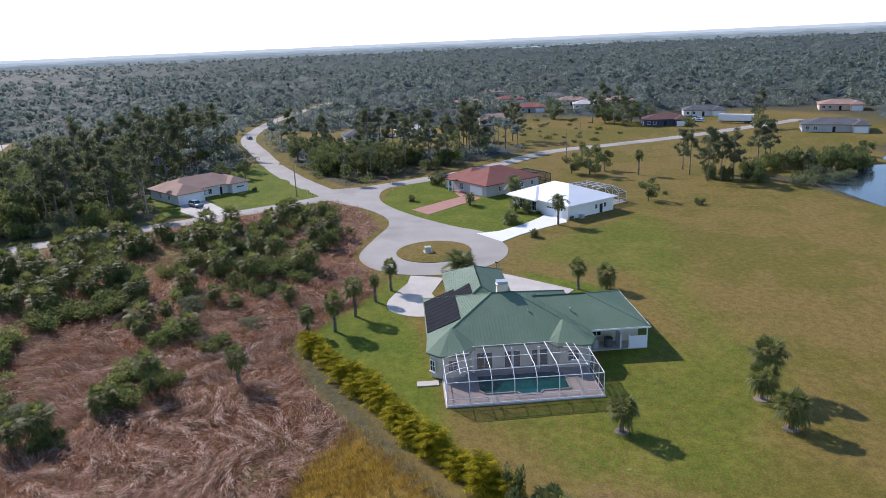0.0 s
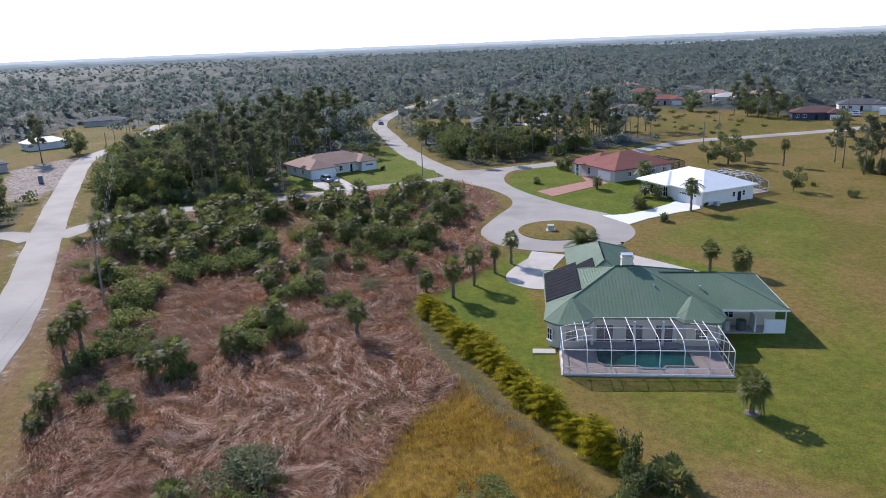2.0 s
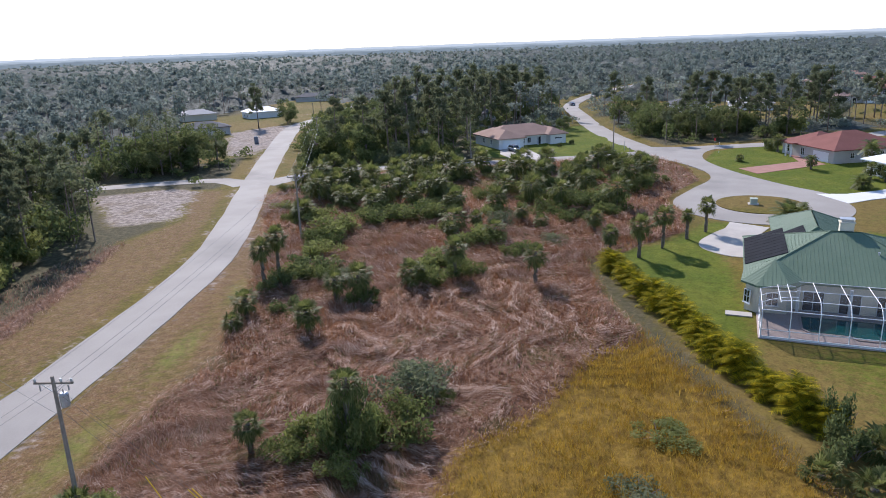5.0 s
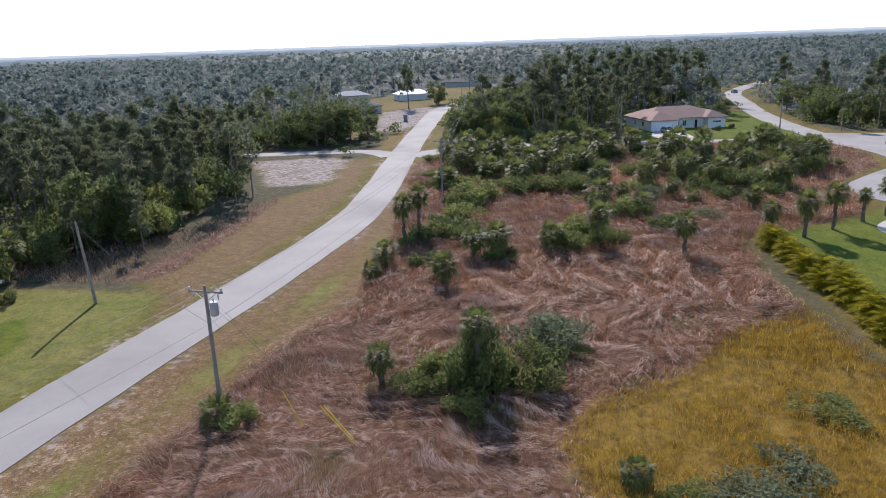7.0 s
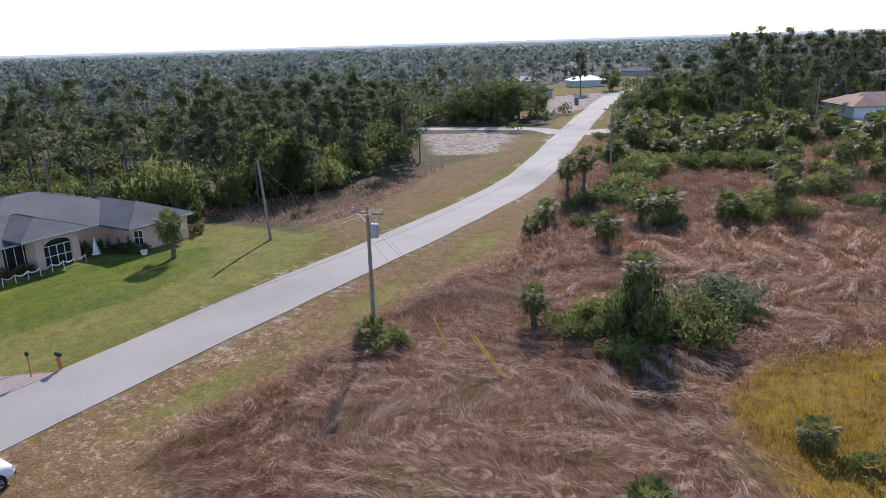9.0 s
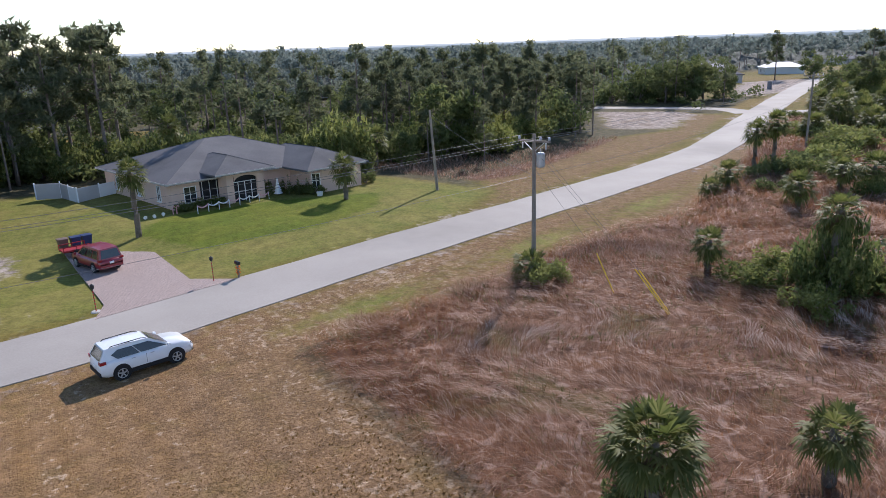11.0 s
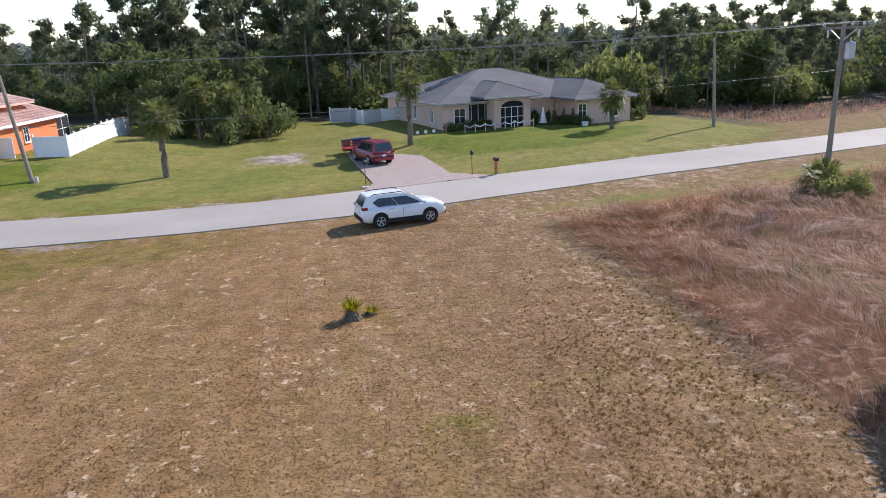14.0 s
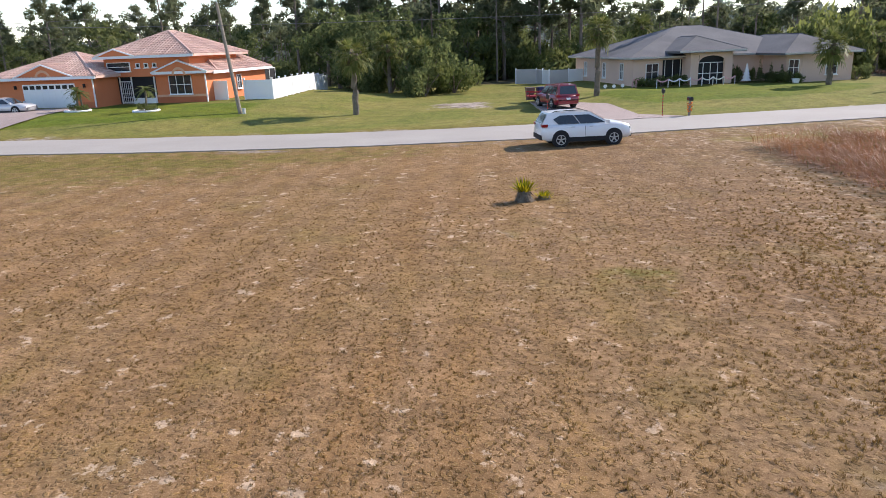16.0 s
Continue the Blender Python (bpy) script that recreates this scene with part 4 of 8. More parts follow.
for x, y, r in ((47.4, 29.0, 0), (46.6, 28.2, 1), (48.6, 28.4, 2)):
    place_shrub(x, y, 4.0 - 0.1 * r, 5.6 - 1.7 * r, 3 if r == 0 else 0, r * 80, "dense dark vines climbing round a palm trunk" if r == 0 else "leafy green shrub at the foot of a palm")

for i, (x, y, h, r, k, words) in enumerate((
        (157.3, -17.3, 5.6, 2.6, 1, "tall slender queen palm beside a white house"), (182.1, -9.7, 5.0, 3.0, 0, "green queen palm beside a red-roofed house"),
        (179.0, 1.7, 2.6, 1.9, 1, "small feathery palm on a front lawn"), (161.3, -7.1, 1.3, 2.4, 0, "bushy feather palm on a front lawn"), (148.9, -11.4, 0.6, 1.4, 2, "low dark cycad on a front lawn"),
        (128.0, 3.4, 1.6, 3.4, 2, "large feathery date palm beside a driveway"))):
    feather_palm(x, y, h, r, k, i * 77, words, "feather palms")

# the thicket of short palms along the far side of the field
THICKET = [
    (128, 98), (133, 96), (126, 92), (130, 88), (137, 93), (124, 84), (119, 86), (116, 80), (122, 78), (128, 80), (134, 84), (140, 88), (113, 75),
    (118, 71), (125, 72), (131, 75), (138, 79), (143, 83), (148, 80), (144, 74), (137, 69), (130, 66), (123, 64), (146, 68), (152, 74), (155, 67),
    (151, 61), (159, 60), (163, 55), (157, 53), (148, 54), (141, 51), (135, 47), (149, 46), (156, 45), (163, 46), (170, 44), (165, 38), (172, 36)]
# x, y, height
CLUMPS = [
    (124.2, 89, 7.2), (128.4, 86.4, 6.3), (115.7, 83.5, 6.2), (103.4, 77.5, 4.3), (112.1, 69.4, 4.8), (153.3, 87.6, 4.0), (152.4, 80.9, 4.0), (151, 76.2, 5.7),
    (144.1, 68.4, 5.8), (120.4, 64.9, 4.3), (126.8, 64.3, 5.2), (106.2, 50, 4.3), (146.7, 55.8, 6.1), (144.3, 49, 5.5), (128.1, 45.8, 5.3), (123.9, 39.2, 5.8),
    (162.2, 43.6, 6.3), (149.6, 42.9, 6.0), (144.4, 32.7, 6.4), (128.8, 31.3, 6.2), (153.1, 30, 5.6), (136, 38, 5.5), (140, 42, 5.2), (133, 52, 4.6), (117, 56, 4.4), (121, 50, 4.6)]
tr = np.random.default_rng(5)
SPOTS = [(x, y, tr.uniform(3.6, 5.8)) for x, y in THICKET] + CLUMPS
for i, (x, y, h) in enumerate(SPOTS):
    palm(x + tr.uniform(-1, 1), y + tr.uniform(-1, 1), h + 0.9, tr.uniform(2.5, 3.2), i, i * 47 % 360,
         "short bushy cabbage palm in a thicket", "thicket palms", skirt=False)
for i in range(100):
    k = SPOTS[i * 7 % len(SPOTS)]
    w = tr.uniform(3.0, 6.5)
    kind = (0, 4, 1, 3, 0, 4)[i % 6]
    place_shrub(k[0] + tr.uniform(-5, 5), k[1] + tr.uniform(-4, 4), w, w * tr.uniform(0.36, 0.58) * (0.65 if kind == 4 else 1.0), kind, i * 73 % 360, "light green weedy shrub among short palms" if kind == 4 else "tangled green shrub among short palms", "thicket shrubs")
for i, (x, y, w, h) in enumerate(((97, 67.5, 8.5, 3.3), (110.5, 60, 9, 3.2), (102, 75, 7, 2.8), (80.5, 58.5, 7.5, 2.8), (86, 60, 7, 2.6), (78, 51, 6, 2.2), (89, 43.5, 7.5, 2.6), (106, 64, 8, 3.0), (100, 43.5, 7, 2.8), (68, 50.5, 5, 1.9), (86.5, 41.5, 6, 2.2), (112, 45, 6, 2.4), (133, 33, 8, 3.2), (118, 34, 6, 2.2), (136, 51, 8.5, 2.6), (116, 57, 8, 2.8), (76, 57.5, 6, 2.2))):
    place_shrub(x, y, w, h, (4, 0, 4, 3, 4, 2)[i % 6], i * 51, "light green weedy shrub in dry grass", "field weeds")
FIELD_SHRUBS = [
    (57, 28.4, 8.0, 2.9, 2), (44.6, 32.0, 4.2, 2.0, 0), (46.2, 31.2, 5.2, 2.4, 4), (50.2, 26.4, 5.4, 2.8, 0), (56.3, 25.8, 1.8, 1.1, 0), (73, 45, 4, 2.2, 1),
    (82, 40.5, 5.5, 2.8, 0), (86.5, 38.5, 4.6, 2.4, 1), (97, 36, 5.0, 2.2, 1), (104, 33.5, 4.8, 1.8, 2), (91.5, 64.5, 6.0, 2.6, 0), (94, 67, 5, 2.4, 1), (73, 57, 5.2, 2.6, 3),
    (78, 55, 4.4, 2.2, 0), (99, 44, 5.4, 2.4, 1), (121, 40, 6, 2.6, 0), (127, 36, 7, 3.4, 3), (131, 41, 6, 3.0, 0), (50, 8.5, 5.6, 1.0, 2), (46, 9.1, 6.0, 1.3, 2), (43.5, 12, 3.0, 0.8, 4), (58.5, 30.5, 4.5, 1.8, 2), (44.5, 27.2, 3.4, 1.7, 4), (50.2, 30.0, 4.0, 2.2, 4), (58, 9, 5, 0.8, 4)]
for i, (x, y, w, h, k) in enumerate(FIELD_SHRUBS):
    place_shrub(x, y, w, h, k, i * 61 % 360)
for i, (x, y, s) in enumerate(((8.0, 23.7, 1.0), (8.62, 24.1, 0.62))):
    ob = thing("yucca", x, y, 0, i * 90, "spiky yellow-green yucca on a dark fibrous stump" if i == 0 else "small spiky yucca tuft in mown turf", "yucca", "yuccas")
    g = Geo()
    yr = random.Random(i)
    top = 0.34 if i == 0 else 0.06
    for k in range(110):
        a, el = k * 2.4, yr.uniform(0.25, 1.45)
        d = Vector((math.cos(a) * math.cos(el), math.sin(a) * math.cos(el), math.sin(el) * 0.85)) * yr.uniform(0.42, 0.62) * s
        w = Vector((-math.sin(a), math.cos(a), 0)) * 0.022 * s
        b = Vector((math.cos(a) * 0.1, math.sin(a) * 0.1, top))
        g.face(b - w, b + w, b + d * 0.6 + w * 0.9, b + d, b + d * 0.6 - w * 0.9)
    part("leaves", g, CROTON, ob)
    g = Geo()
    for k in range(90):
        a, z = k * 2.4, yr.uniform(0.1, 0.42) * (1.0 if i == 0 else 0.4)
        u = Vector((math.cos(a), math.sin(a), 0))
        w = Vector((-math.sin(a), math.cos(a), 0)) * 0.04
        g.face(u * 0.16 + w + Vector((0, 0, z)), u * 0.16 - w + Vector((0, 0, z)), u * yr.uniform(0.32, 0.46) * s + Vector((0, 0, max(0.0, z - 0.32))))
    part("dead_leaves", g, PALMBARK, ob, "grey drooping dead leaves")
    if i == 0:
        part("stump", Geo().tube([(0, 0, -0.05), (0, 0, 0.36)], [0.30, 0.2], 10), PALMBARK, ob, "dark fibrous stump")


# ---------- the yellow-green hedge ----------
HEDGES = [feather_crown(s, 22, 0.75, CROTON, 0.36, 13, 0.8) for s in (71, 72, 73)]
hedge_line = curve_points([(97.4, 23.2), (84.9, 14.3), (72.9, 6.2), (67, 1.6), (63.2, -1.5)], 1.2)
for i, (x, y) in enumerate(hedge_line):
    ob = thing("hedge_shrub", x + tr.uniform(-0.7, 0.7), y + tr.uniform(-0.7, 0.7), 0, i * 59 % 360, "yellow-green hedge palm with arching leaves", "hedge", "hedge shrubs")
    s, up = tr.uniform(1.2, 1.9), tr.uniform(0.9, 2.1)
    part("upper_leaves", HEDGES[i % 3], None, ob).matrix_basis = Matrix.Translation((0, 0, up)) @ Matrix.Diagonal((s, s, s, 1))
    part("lower_leaves", HEDGES[(i + 1) % 3], None, ob).matrix_basis = Matrix.Translation((0.1, 0, up * 0.45)) @ pose(0, 0, 0, 0, 0, 70) @ Matrix.Diagonal((s * 1.1, s * 1.1, s, 1))
    part("stem", STEMS, None, ob).matrix_basis = Matrix.Diagonal((0.5, 0.5, up * 1.4, 1))

place_shrub(63.6, -2.9, 2.5, 3.6, 3, 20, "dark feathery bush at the end of a hedge")


# ---------- woods ----------
WOOD_LEFT = [(-120, 95), (-62, 92), (-30, 106), (-19, 112), (-10, 99), (3, 102), (20, 100), (36, 87), (50, 89), (66, 98), (82, 107), (104, 142), (92, 160), (60, 185), (0, 170), (-70, 150), (-120, 150)]
WOOD_MID = [(146, 120), (172, 100), (182, 84), (212, 97), (258, 92), (300, 97), (296, 180), (262, 184), (229, 172), (172, 134)]
WOOD_EAST = [(222, 42), (252, 60), (280, 74), (276, 50), (268, 20), (270, -8), (258, -12), (238, 8), (222, 24)]
wr = np.random.default_rng(19)


def scatter(poly, count, gap, seed, keep=lambda x, y: True):
    r = np.random.default_rng(seed)
    xs, ys = [p[0] for p in poly], [p[1] for p in poly]
    out = []
    for _ in range(count * 30):
        x, y = r.uniform(min(xs), max(xs)), r.uniform(min(ys), max(ys))
        if inside(x, y, poly) > 0 and keep(x, y) and all((x - a) ** 2 + (y - b) ** 2 > gap * gap for a, b in out):
            out.append((x, y))
            if len(out) == count:
                break
    return out


def front(x, y):
    return inside(x, y, WOOD_LEFT) < 34 and y < 165


for i, (x, y) in enumerate(scatter(WOOD_LEFT, 140, 4.4, 3, front)):
    if 4 < x < 46 and y < 107:
        place_tree("oak", x, y, wr.uniform(0.45, 0.66), i * 77 % 360, i, group="woods behind the houses")
    elif i % 3 == 2:
        place_tree("oak", x, y, wr.uniform(0.85, 1.3), i * 77 % 360, i, group="woods behind the houses")
    else:
        place_tree("pine", x, y, wr.uniform(0.68, 1.08) if x < 2 else wr.uniform(0.52, 0.8) if i % 6 else 0.98, i * 77 % 360, i, group="pines behind the houses")
for i, (x, y) in enumerate(scatter(WOOD_MID, 165, 4.2, 4, lambda x, y: float(line_distance(x, y, MAIN)) > 12)):
    if i % 5 < 2 or y > 122:
        place_tree("oak", x, y, wr.uniform(0.8, 1.25) * (0.7 if y > 122 else 1.0), i * 41 % 360, i, group="woods between the streets")
    else:
        place_tree("pine", x, y, wr.uniform(0.85, 1.38), i * 41 % 360, i, group="pines between the streets")
for i, (x, y) in enumerate(scatter(WOOD_EAST, 40, 4.5, 6)):
    place_tree("oak" if i % 2 else "pine", x, y, wr.uniform(0.75, 1.1), i * 41 % 360, i, group="woods east of the street")
for i, (x, y) in enumerate(scatter([(-34, 108), (-20, 110), (-10, 100), (3, 103), (10, 112), (-4, 124), (-34, 126)], 20, 3.6, 12)):
    place_tree("pine", x, y, wr.uniform(1.08, 1.34), i * 53 % 360, i, group="tall pines behind the lots")
for i, (x, y) in enumerate(scatter([(54, 92), (70, 97), (86, 108), (104, 142), (92, 158), (60, 150), (40, 120)], 44, 4.2, 14)):
    place_tree("pine", x, y, wr.uniform(0.5, 0.95), i * 53 % 360, i, group="pines along the side street")
for i, (x, y) in enumerate(scatter([(128, 146), (133, 137), (146, 141), (156, 147), (150, 158), (132, 160)], 14, 3.2, 15)):
    place_tree("oak", x, y, wr.uniform(0.95, 1.3), i * 53 % 360, i, label="dark twiggy tree in a clump beside the street", group="clump by the side street")
for i, (x, y, s) in enumerate(((158, 117, 0.85), (174, 126, 1.0), (188, 133, 1.1), (205, 138, 1.15), (184, 116, 1.2), (170, 108, 1.0))):
    place_tree("oak", x, y, s, i * 61, 3, label="rounded light green tree beside the road", group="roadside trees")
for i, (x, y, s) in enumerate(((220.4, 192.7, 1.05), (224, 196, 0.95))):
    place_tree("pine", x, y, s, i * 70, i, label="tall slash pine beside the road", group="edge pines")
for i, (x, y, s) in enumerate(((237.7, 192.7, 1.15), (243, 196, 0.9), (170, 121, 0.65), (180, 126, 0.8), (195, 132, 1.2), (205, 124, 1.3))):
    place_tree("oak", x, y, s, i * 70, i, label="rounded green tree beside the road", group="roadside trees")
for i, (x, y, h, r) in enumerate(((-13.8, 78.6, 7.4, 2.5), (-9.8, 77.8, 6.6, 2.3), (-17, 101, 9.0, 2.6), (-22, 106, 8.5, 2.3), (14, 101, 8.5, 2.2), (38, 88, 6, 2.2))):
    palm(x, y, h, r, i, i * 70, "tall cabbage palm at the edge of the woods", "edge palms")
for i, (x, y, w, h) in enumerate(((-9.8, 77, 6.4, 5.6), (-6.2, 77.6, 5.4, 3.4), (-14, 80, 7, 5), (-8.5, 74.2, 5.0, 3.6), (-17, 84, 7, 4.6), (-9, 82, 8, 5.2), (16, 100, 7, 6), (26, 97, 6, 4.5), (126, 148, 10, 7), (133, 154, 11, 8), (121, 152, 9, 6), (140, 150, 9, 6))):
    place_shrub(x, y, w, h, (3, 0, 3, 3, 3, 3)[i] if i < 6 else 3, i * 40, "tall dense dark thicket at the edge of a lot", "undergrowth")
for i, (x, y, s) in enumerate(((-20, 85, 1.0), (-16, 89, 1.1), (-25, 92, 1.15), (-12, 93, 1.05), (-29, 98, 1.2), (-20, 97, 1.2))):
    place_tree("oak", x, y, s, i * 67, i % 3, group="woods behind the houses")
LONE = [(208.2, -59.7, 0.78, 0), (197.9, -61.4, 0.9, 1), (197.9, -64.8, 0.8, 2), (269.7, 2.9, 1.15, 3), (263, -1.4, 1.12, 0), (288.8, -14.9, 0.95, 1), (285, -12, 0.9, 2), (292, -17, 0.9, 3), (266, 4, 1.0, 1), (260, 2, 1.05, 2), (52, 85, 0.42, 0), (46, 90, 0.45, 1), (216, -60, 0.75, 2), (202, -64, 0.8, 3), (198, -68, 0.85, 0), (204, -70, 0.7, 1), (213, -80, 0.9, 2), (218, -84, 0.8, 3), (222, -87, 0.82, 2)]
for i, (x, y, s, k) in enumerate(LONE):
    place_tree("pine", x, y, s, i * 63, k, label="slash pine standing at the edge of open grass", group="edge pines")
GARDEN_TREES = [(212.4, -32.7, 1.0, 0), (215.5, -28, 0.7, 1), (218, -38, 0.75, 2), (240.9, 8.6, 1.25, 0), (348.9, -60.4, 1.0, 1), (362.6, -75.3, 1.0, 2), (358.7, -38.9, 1.15, 0), (302.8, -86.6, 0.65, 1), (177.9, -41.2, 0.62, 1), (222, 78, 0.75, 0), (226, 72, 0.7, 2), (206, -76, 0.55, 0), (228, -118, 0.6, 2), (220, -108, 0.6, 1)]
for i, (x, y, s, k) in enumerate(GARDEN_TREES):
    if s > 0.1:
        place_tree("oak", x, y, s, i * 49, k, label="rounded dark green garden tree on grass", group="garden trees")
for i in range(68):
    edge = [(-14, 98), (3, 100), (20, 98), (40, 84), (52, 89), (66, 97), (80, 106), (-24, 110)][i % 8]
    w = wr.uniform(4.0, 8.5)
    x, y = edge[0] + wr.uniform(-8, 8), edge[1] + wr.uniform(1, 16)
    if inside(x, y, WOOD_LEFT) > -2:
        place_shrub(x, y, w, w * wr.uniform(0.5, 0.85), (4, 0, 3, 1, 4, 2, 0)[i % 7], i * 31 % 360, "leafy undergrowth shrub at the edge of the woods", "undergrowth")
for i, (x, y) in enumerate(scatter([(144, 112), (156, 101), (166, 86), (176, 82), (190, 96), (180, 110), (160, 124)], 22, 3.2, 8)):
    w = wr.uniform(3.5, 7)
    place_shrub(x, y, w, w * wr.uniform(0.5, 0.8), (3, 0, 2)[i % 3], i * 31 % 360, "tall tangled thicket shrub beside the street", "thicket shrubs")
for i, (x, y) in enumerate(scatter([(216, 36), (236, 52), (252, 58), (262, 40), (250, 10), (236, 4), (224, 20)], 20, 3.2, 9)):
    w = wr.uniform(4, 8)
    place_shrub(x, y, w, w * wr.uniform(0.6, 0.9), (3, 0, 4)[i % 3], i * 31 % 360, "tall green thicket shrub beside the street", "thicket shrubs")


for i, (x, y) in enumerate(scatter([(136, 113), (176, 139), (228, 172), (250, 179), (240, 152), (200, 126), (166, 101)], 38, 4.6, 16, lambda x, y: float(line_distance(x, y, MAIN)) > 11)):
    w = wr.uniform(5.5, 9.5)
    place_shrub(x, y, w, w * wr.uniform(0.5, 0.75), (0, 4, 1, 4)[i % 4], i * 31 % 360, "rounded leafy thicket shrub beside the road", "thicket shrubs")


for i, (x, y, s, kind) in enumerate(((335, -59, 1.1, "oak"), (328, -62, 1.0, "oak"), (325, -65, 0.8, "pine"), (331, -70, 1.1, "oak"), (334, -78, 0.9, "oak"), (340, -66, 1.0, "pine"), (345, -60, 1.1, "pine"), (338, -54, 0.9, "pine"), (302, -114, 0.95, "pine"), (296, -112, 0.8, "oak"))):
    place_tree(kind, x, y, s, i * 57, i, group="trees round the far lot")
for i, (x, y) in enumerate(scatter([(268, -24), (300, -9), (350, -16), (380, -29), (352, -54), (300, -62), (274, -42)], 34, 5.0, 27)):
    w = wr.uniform(1.6, 3.4)
    place_shrub(x, y, w, w * wr.uniform(0.3, 0.5), (0, 4, 2)[i % 3], i * 31 % 360, "low green weed clump on a grassy lot", "lot weeds")


def far_woods():
    """Trees past the nearest woods, as one cover of crowns, with brush filling the gaps below them."""
    r = np.random.default_rng(23)
    spots = []
    for lo, hi, n in ((60, 260, 1300), (240, 520, 4800), (520, 1000, 8200), (1000, 2450, 8600)):
        a, d = np.radians(r.uniform(-42, 148, n)), np.sqrt(r.uniform(lo * lo, hi * hi, n))
        spots.append(np.c_[10 + d * np.cos(a), d * np.sin(a), d])
    trees = sum(len(q) for q in spots)
    for lo, hi, n in ((60, 260, 2300), (260, 520, 2600), (80, 170, 1300)):
        a, d = np.radians(r.uniform(-42, 148, n)), np.sqrt(r.uniform(lo * lo, hi * hi, n))
        spots.append(np.c_[10 + d * np.cos(a), d * np.sin(a), d])
    s = np.concatenate(spots)
    x, y, d = s.T
    brush = np.arange(len(x)) >= trees
    keep = np.ones(len(x), bool)
    for poly in (FIELD, DRYLOT, LEFTLOTS, MEADOW, FARFIELD, LEFTVERGE, POND, *OPENLOTS, *SANDLOTS, *LAWNS):
        keep &= inside(x, y, poly) < -3
    keep &= inside(x, y, WOODFOOT) < -1
    for road in (MAIN, SIDE, LINK, NORTH):
        keep &= line_distance(x, y, road) > np.where(brush, 6, 8)
    for hx, hy in CLEARINGS:
        keep &= np.hypot(x - hx, y - hy) > 15
    keep &= brush | ((inside(x, y, WOOD_MID) < 0) & (inside(x, y, WOOD_EAST) < 0))
    keep &= brush | ~((inside(x, y, WOOD_LEFT) > 0) & (inside(x, y, WOOD_LEFT) < 30))
    clump = np.sin(x * 0.013 + 2 * np.sin(y * 0.007)) * np.cos(y * 0.011 + 1.0)
    keep &= ~((clump > 0.72) & (d > 420))
    keep &= (d < 320) | (r.random(len(x)) < np.where(d < 1000, 0.9, 0.85))
    x, y, d, brush = x[keep], y[keep], d[keep], brush[keep]
    n = len(x)
    grow = np.select([d < 240, d < 520, d < 1000], [1.0, 1.35, 1.6], 2.2)
    patch = 0.5 + 0.5 * np.sin(x * 0.021 + 1.7 * np.sin(y * 0.016)) * np.sin(y * 0.019 + 0.6)
    pine = (r.random(n) < 0.35 + 0.5 * patch) & ~brush
    h = np.where(pine, r.uniform(9.5, 17.5, n) * r.uniform(0.85, 1.12, n), r.uniform(4.5, 10.5, n)) * (0.8 + 0.3 * patch)
    h = np.where(brush, r.uniform(1.6, 4.2, n), h)
    rad = np.where(pine, r.uniform(1.9, 3.2, n), np.where(brush, r.uniform(1.8, 3.6, n), r.uniform(2.8, 5.0, n))) * grow
    low = np.where(pine, r.uniform(0.42, 0.6, n), 0.02) * h
    count = np.select([brush & (d < 260), brush, d < 200, d < 300, d < 520, d < 1000], [80, 40, 330, 180, 88, 40], 22)
    which = np.repeat(np.arange(n), count)
    m = len(which)
    k = r.normal(size=(m, 3))
    k /= np.linalg.norm(k, axis=1)[:, None]
    # each crown is a handful of lumps of its own: layered plates for a pine, a dome for the rest
    lumps = 6
    la, lr, lz = r.uniform(0, 6.283, (n, lumps)), r.random((n, lumps)) ** 0.6, r.uniform(-1, 1, (n, lumps))
    spread = np.sqrt(np.clip(1 - (0.5 + 0.5 * lz) ** 2 * 0.85, 0.1, 1))
    off = np.stack([np.cos(la) * lr * spread * 0.72, np.sin(la) * lr * spread * 0.72, lz * 0.78], 2)
    pick = r.integers(0, lumps, m)
    off = off[which, pick]
    flat = np.where(pine, 0.30, 0.46)[which]
    q = off * np.array([0.85, 0.85, 0.75]) + k * np.c_[np.full(m, 0.56), np.full(m, 0.56), flat] * r.uniform(0.55, 1, (m, 1))
    half = (h - low) / 2
    at = np.c_[x[which] + q[:, 0] * rad[which], y[which] + q[:, 1] * rad[which], np.maximum((low + half)[which] + q[:, 2] * half[which], 0.05)]
    face = k + r.normal(size=(m, 3)) * 0.4 + off * 0.6
    face /= np.linalg.norm(face, axis=1)[:, None]
    out = np.cross(face, r.normal(size=(m, 3)))
    out /= np.linalg.norm(out, axis=1)[:, None] + 1e-9
    side = np.cross(out, face)
    size = (np.select([brush & (d < 260), brush, d < 200, d < 300, d < 520, d < 1000], [0.55, 1.0, 0.46, 0.78, 1.15, 1.9], 3.0)[which] * r.uniform(0.6, 1.4, m))[:, None]
    v = np.stack([at - side * size * 0.42 - out * size * 0.4, at + side * size * 0.42 - out * size * 0.4, at + out * size * 0.6], 1)
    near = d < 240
    # past 240 m the leaves carry haze in their base colour
    for flag, name, material in ((pine & ~near, "far_pine_woods", HAZEPINE), (~pine & ~near, "far_leafy_woods", HAZEOAK), (pine & near, "pine_woods", PINE), (~pine & near, "leafy_woods", OAK)):
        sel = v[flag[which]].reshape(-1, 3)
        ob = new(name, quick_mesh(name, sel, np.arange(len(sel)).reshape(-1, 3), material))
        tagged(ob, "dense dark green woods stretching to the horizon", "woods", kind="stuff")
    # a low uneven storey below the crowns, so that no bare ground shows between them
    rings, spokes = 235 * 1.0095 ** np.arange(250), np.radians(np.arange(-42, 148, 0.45))
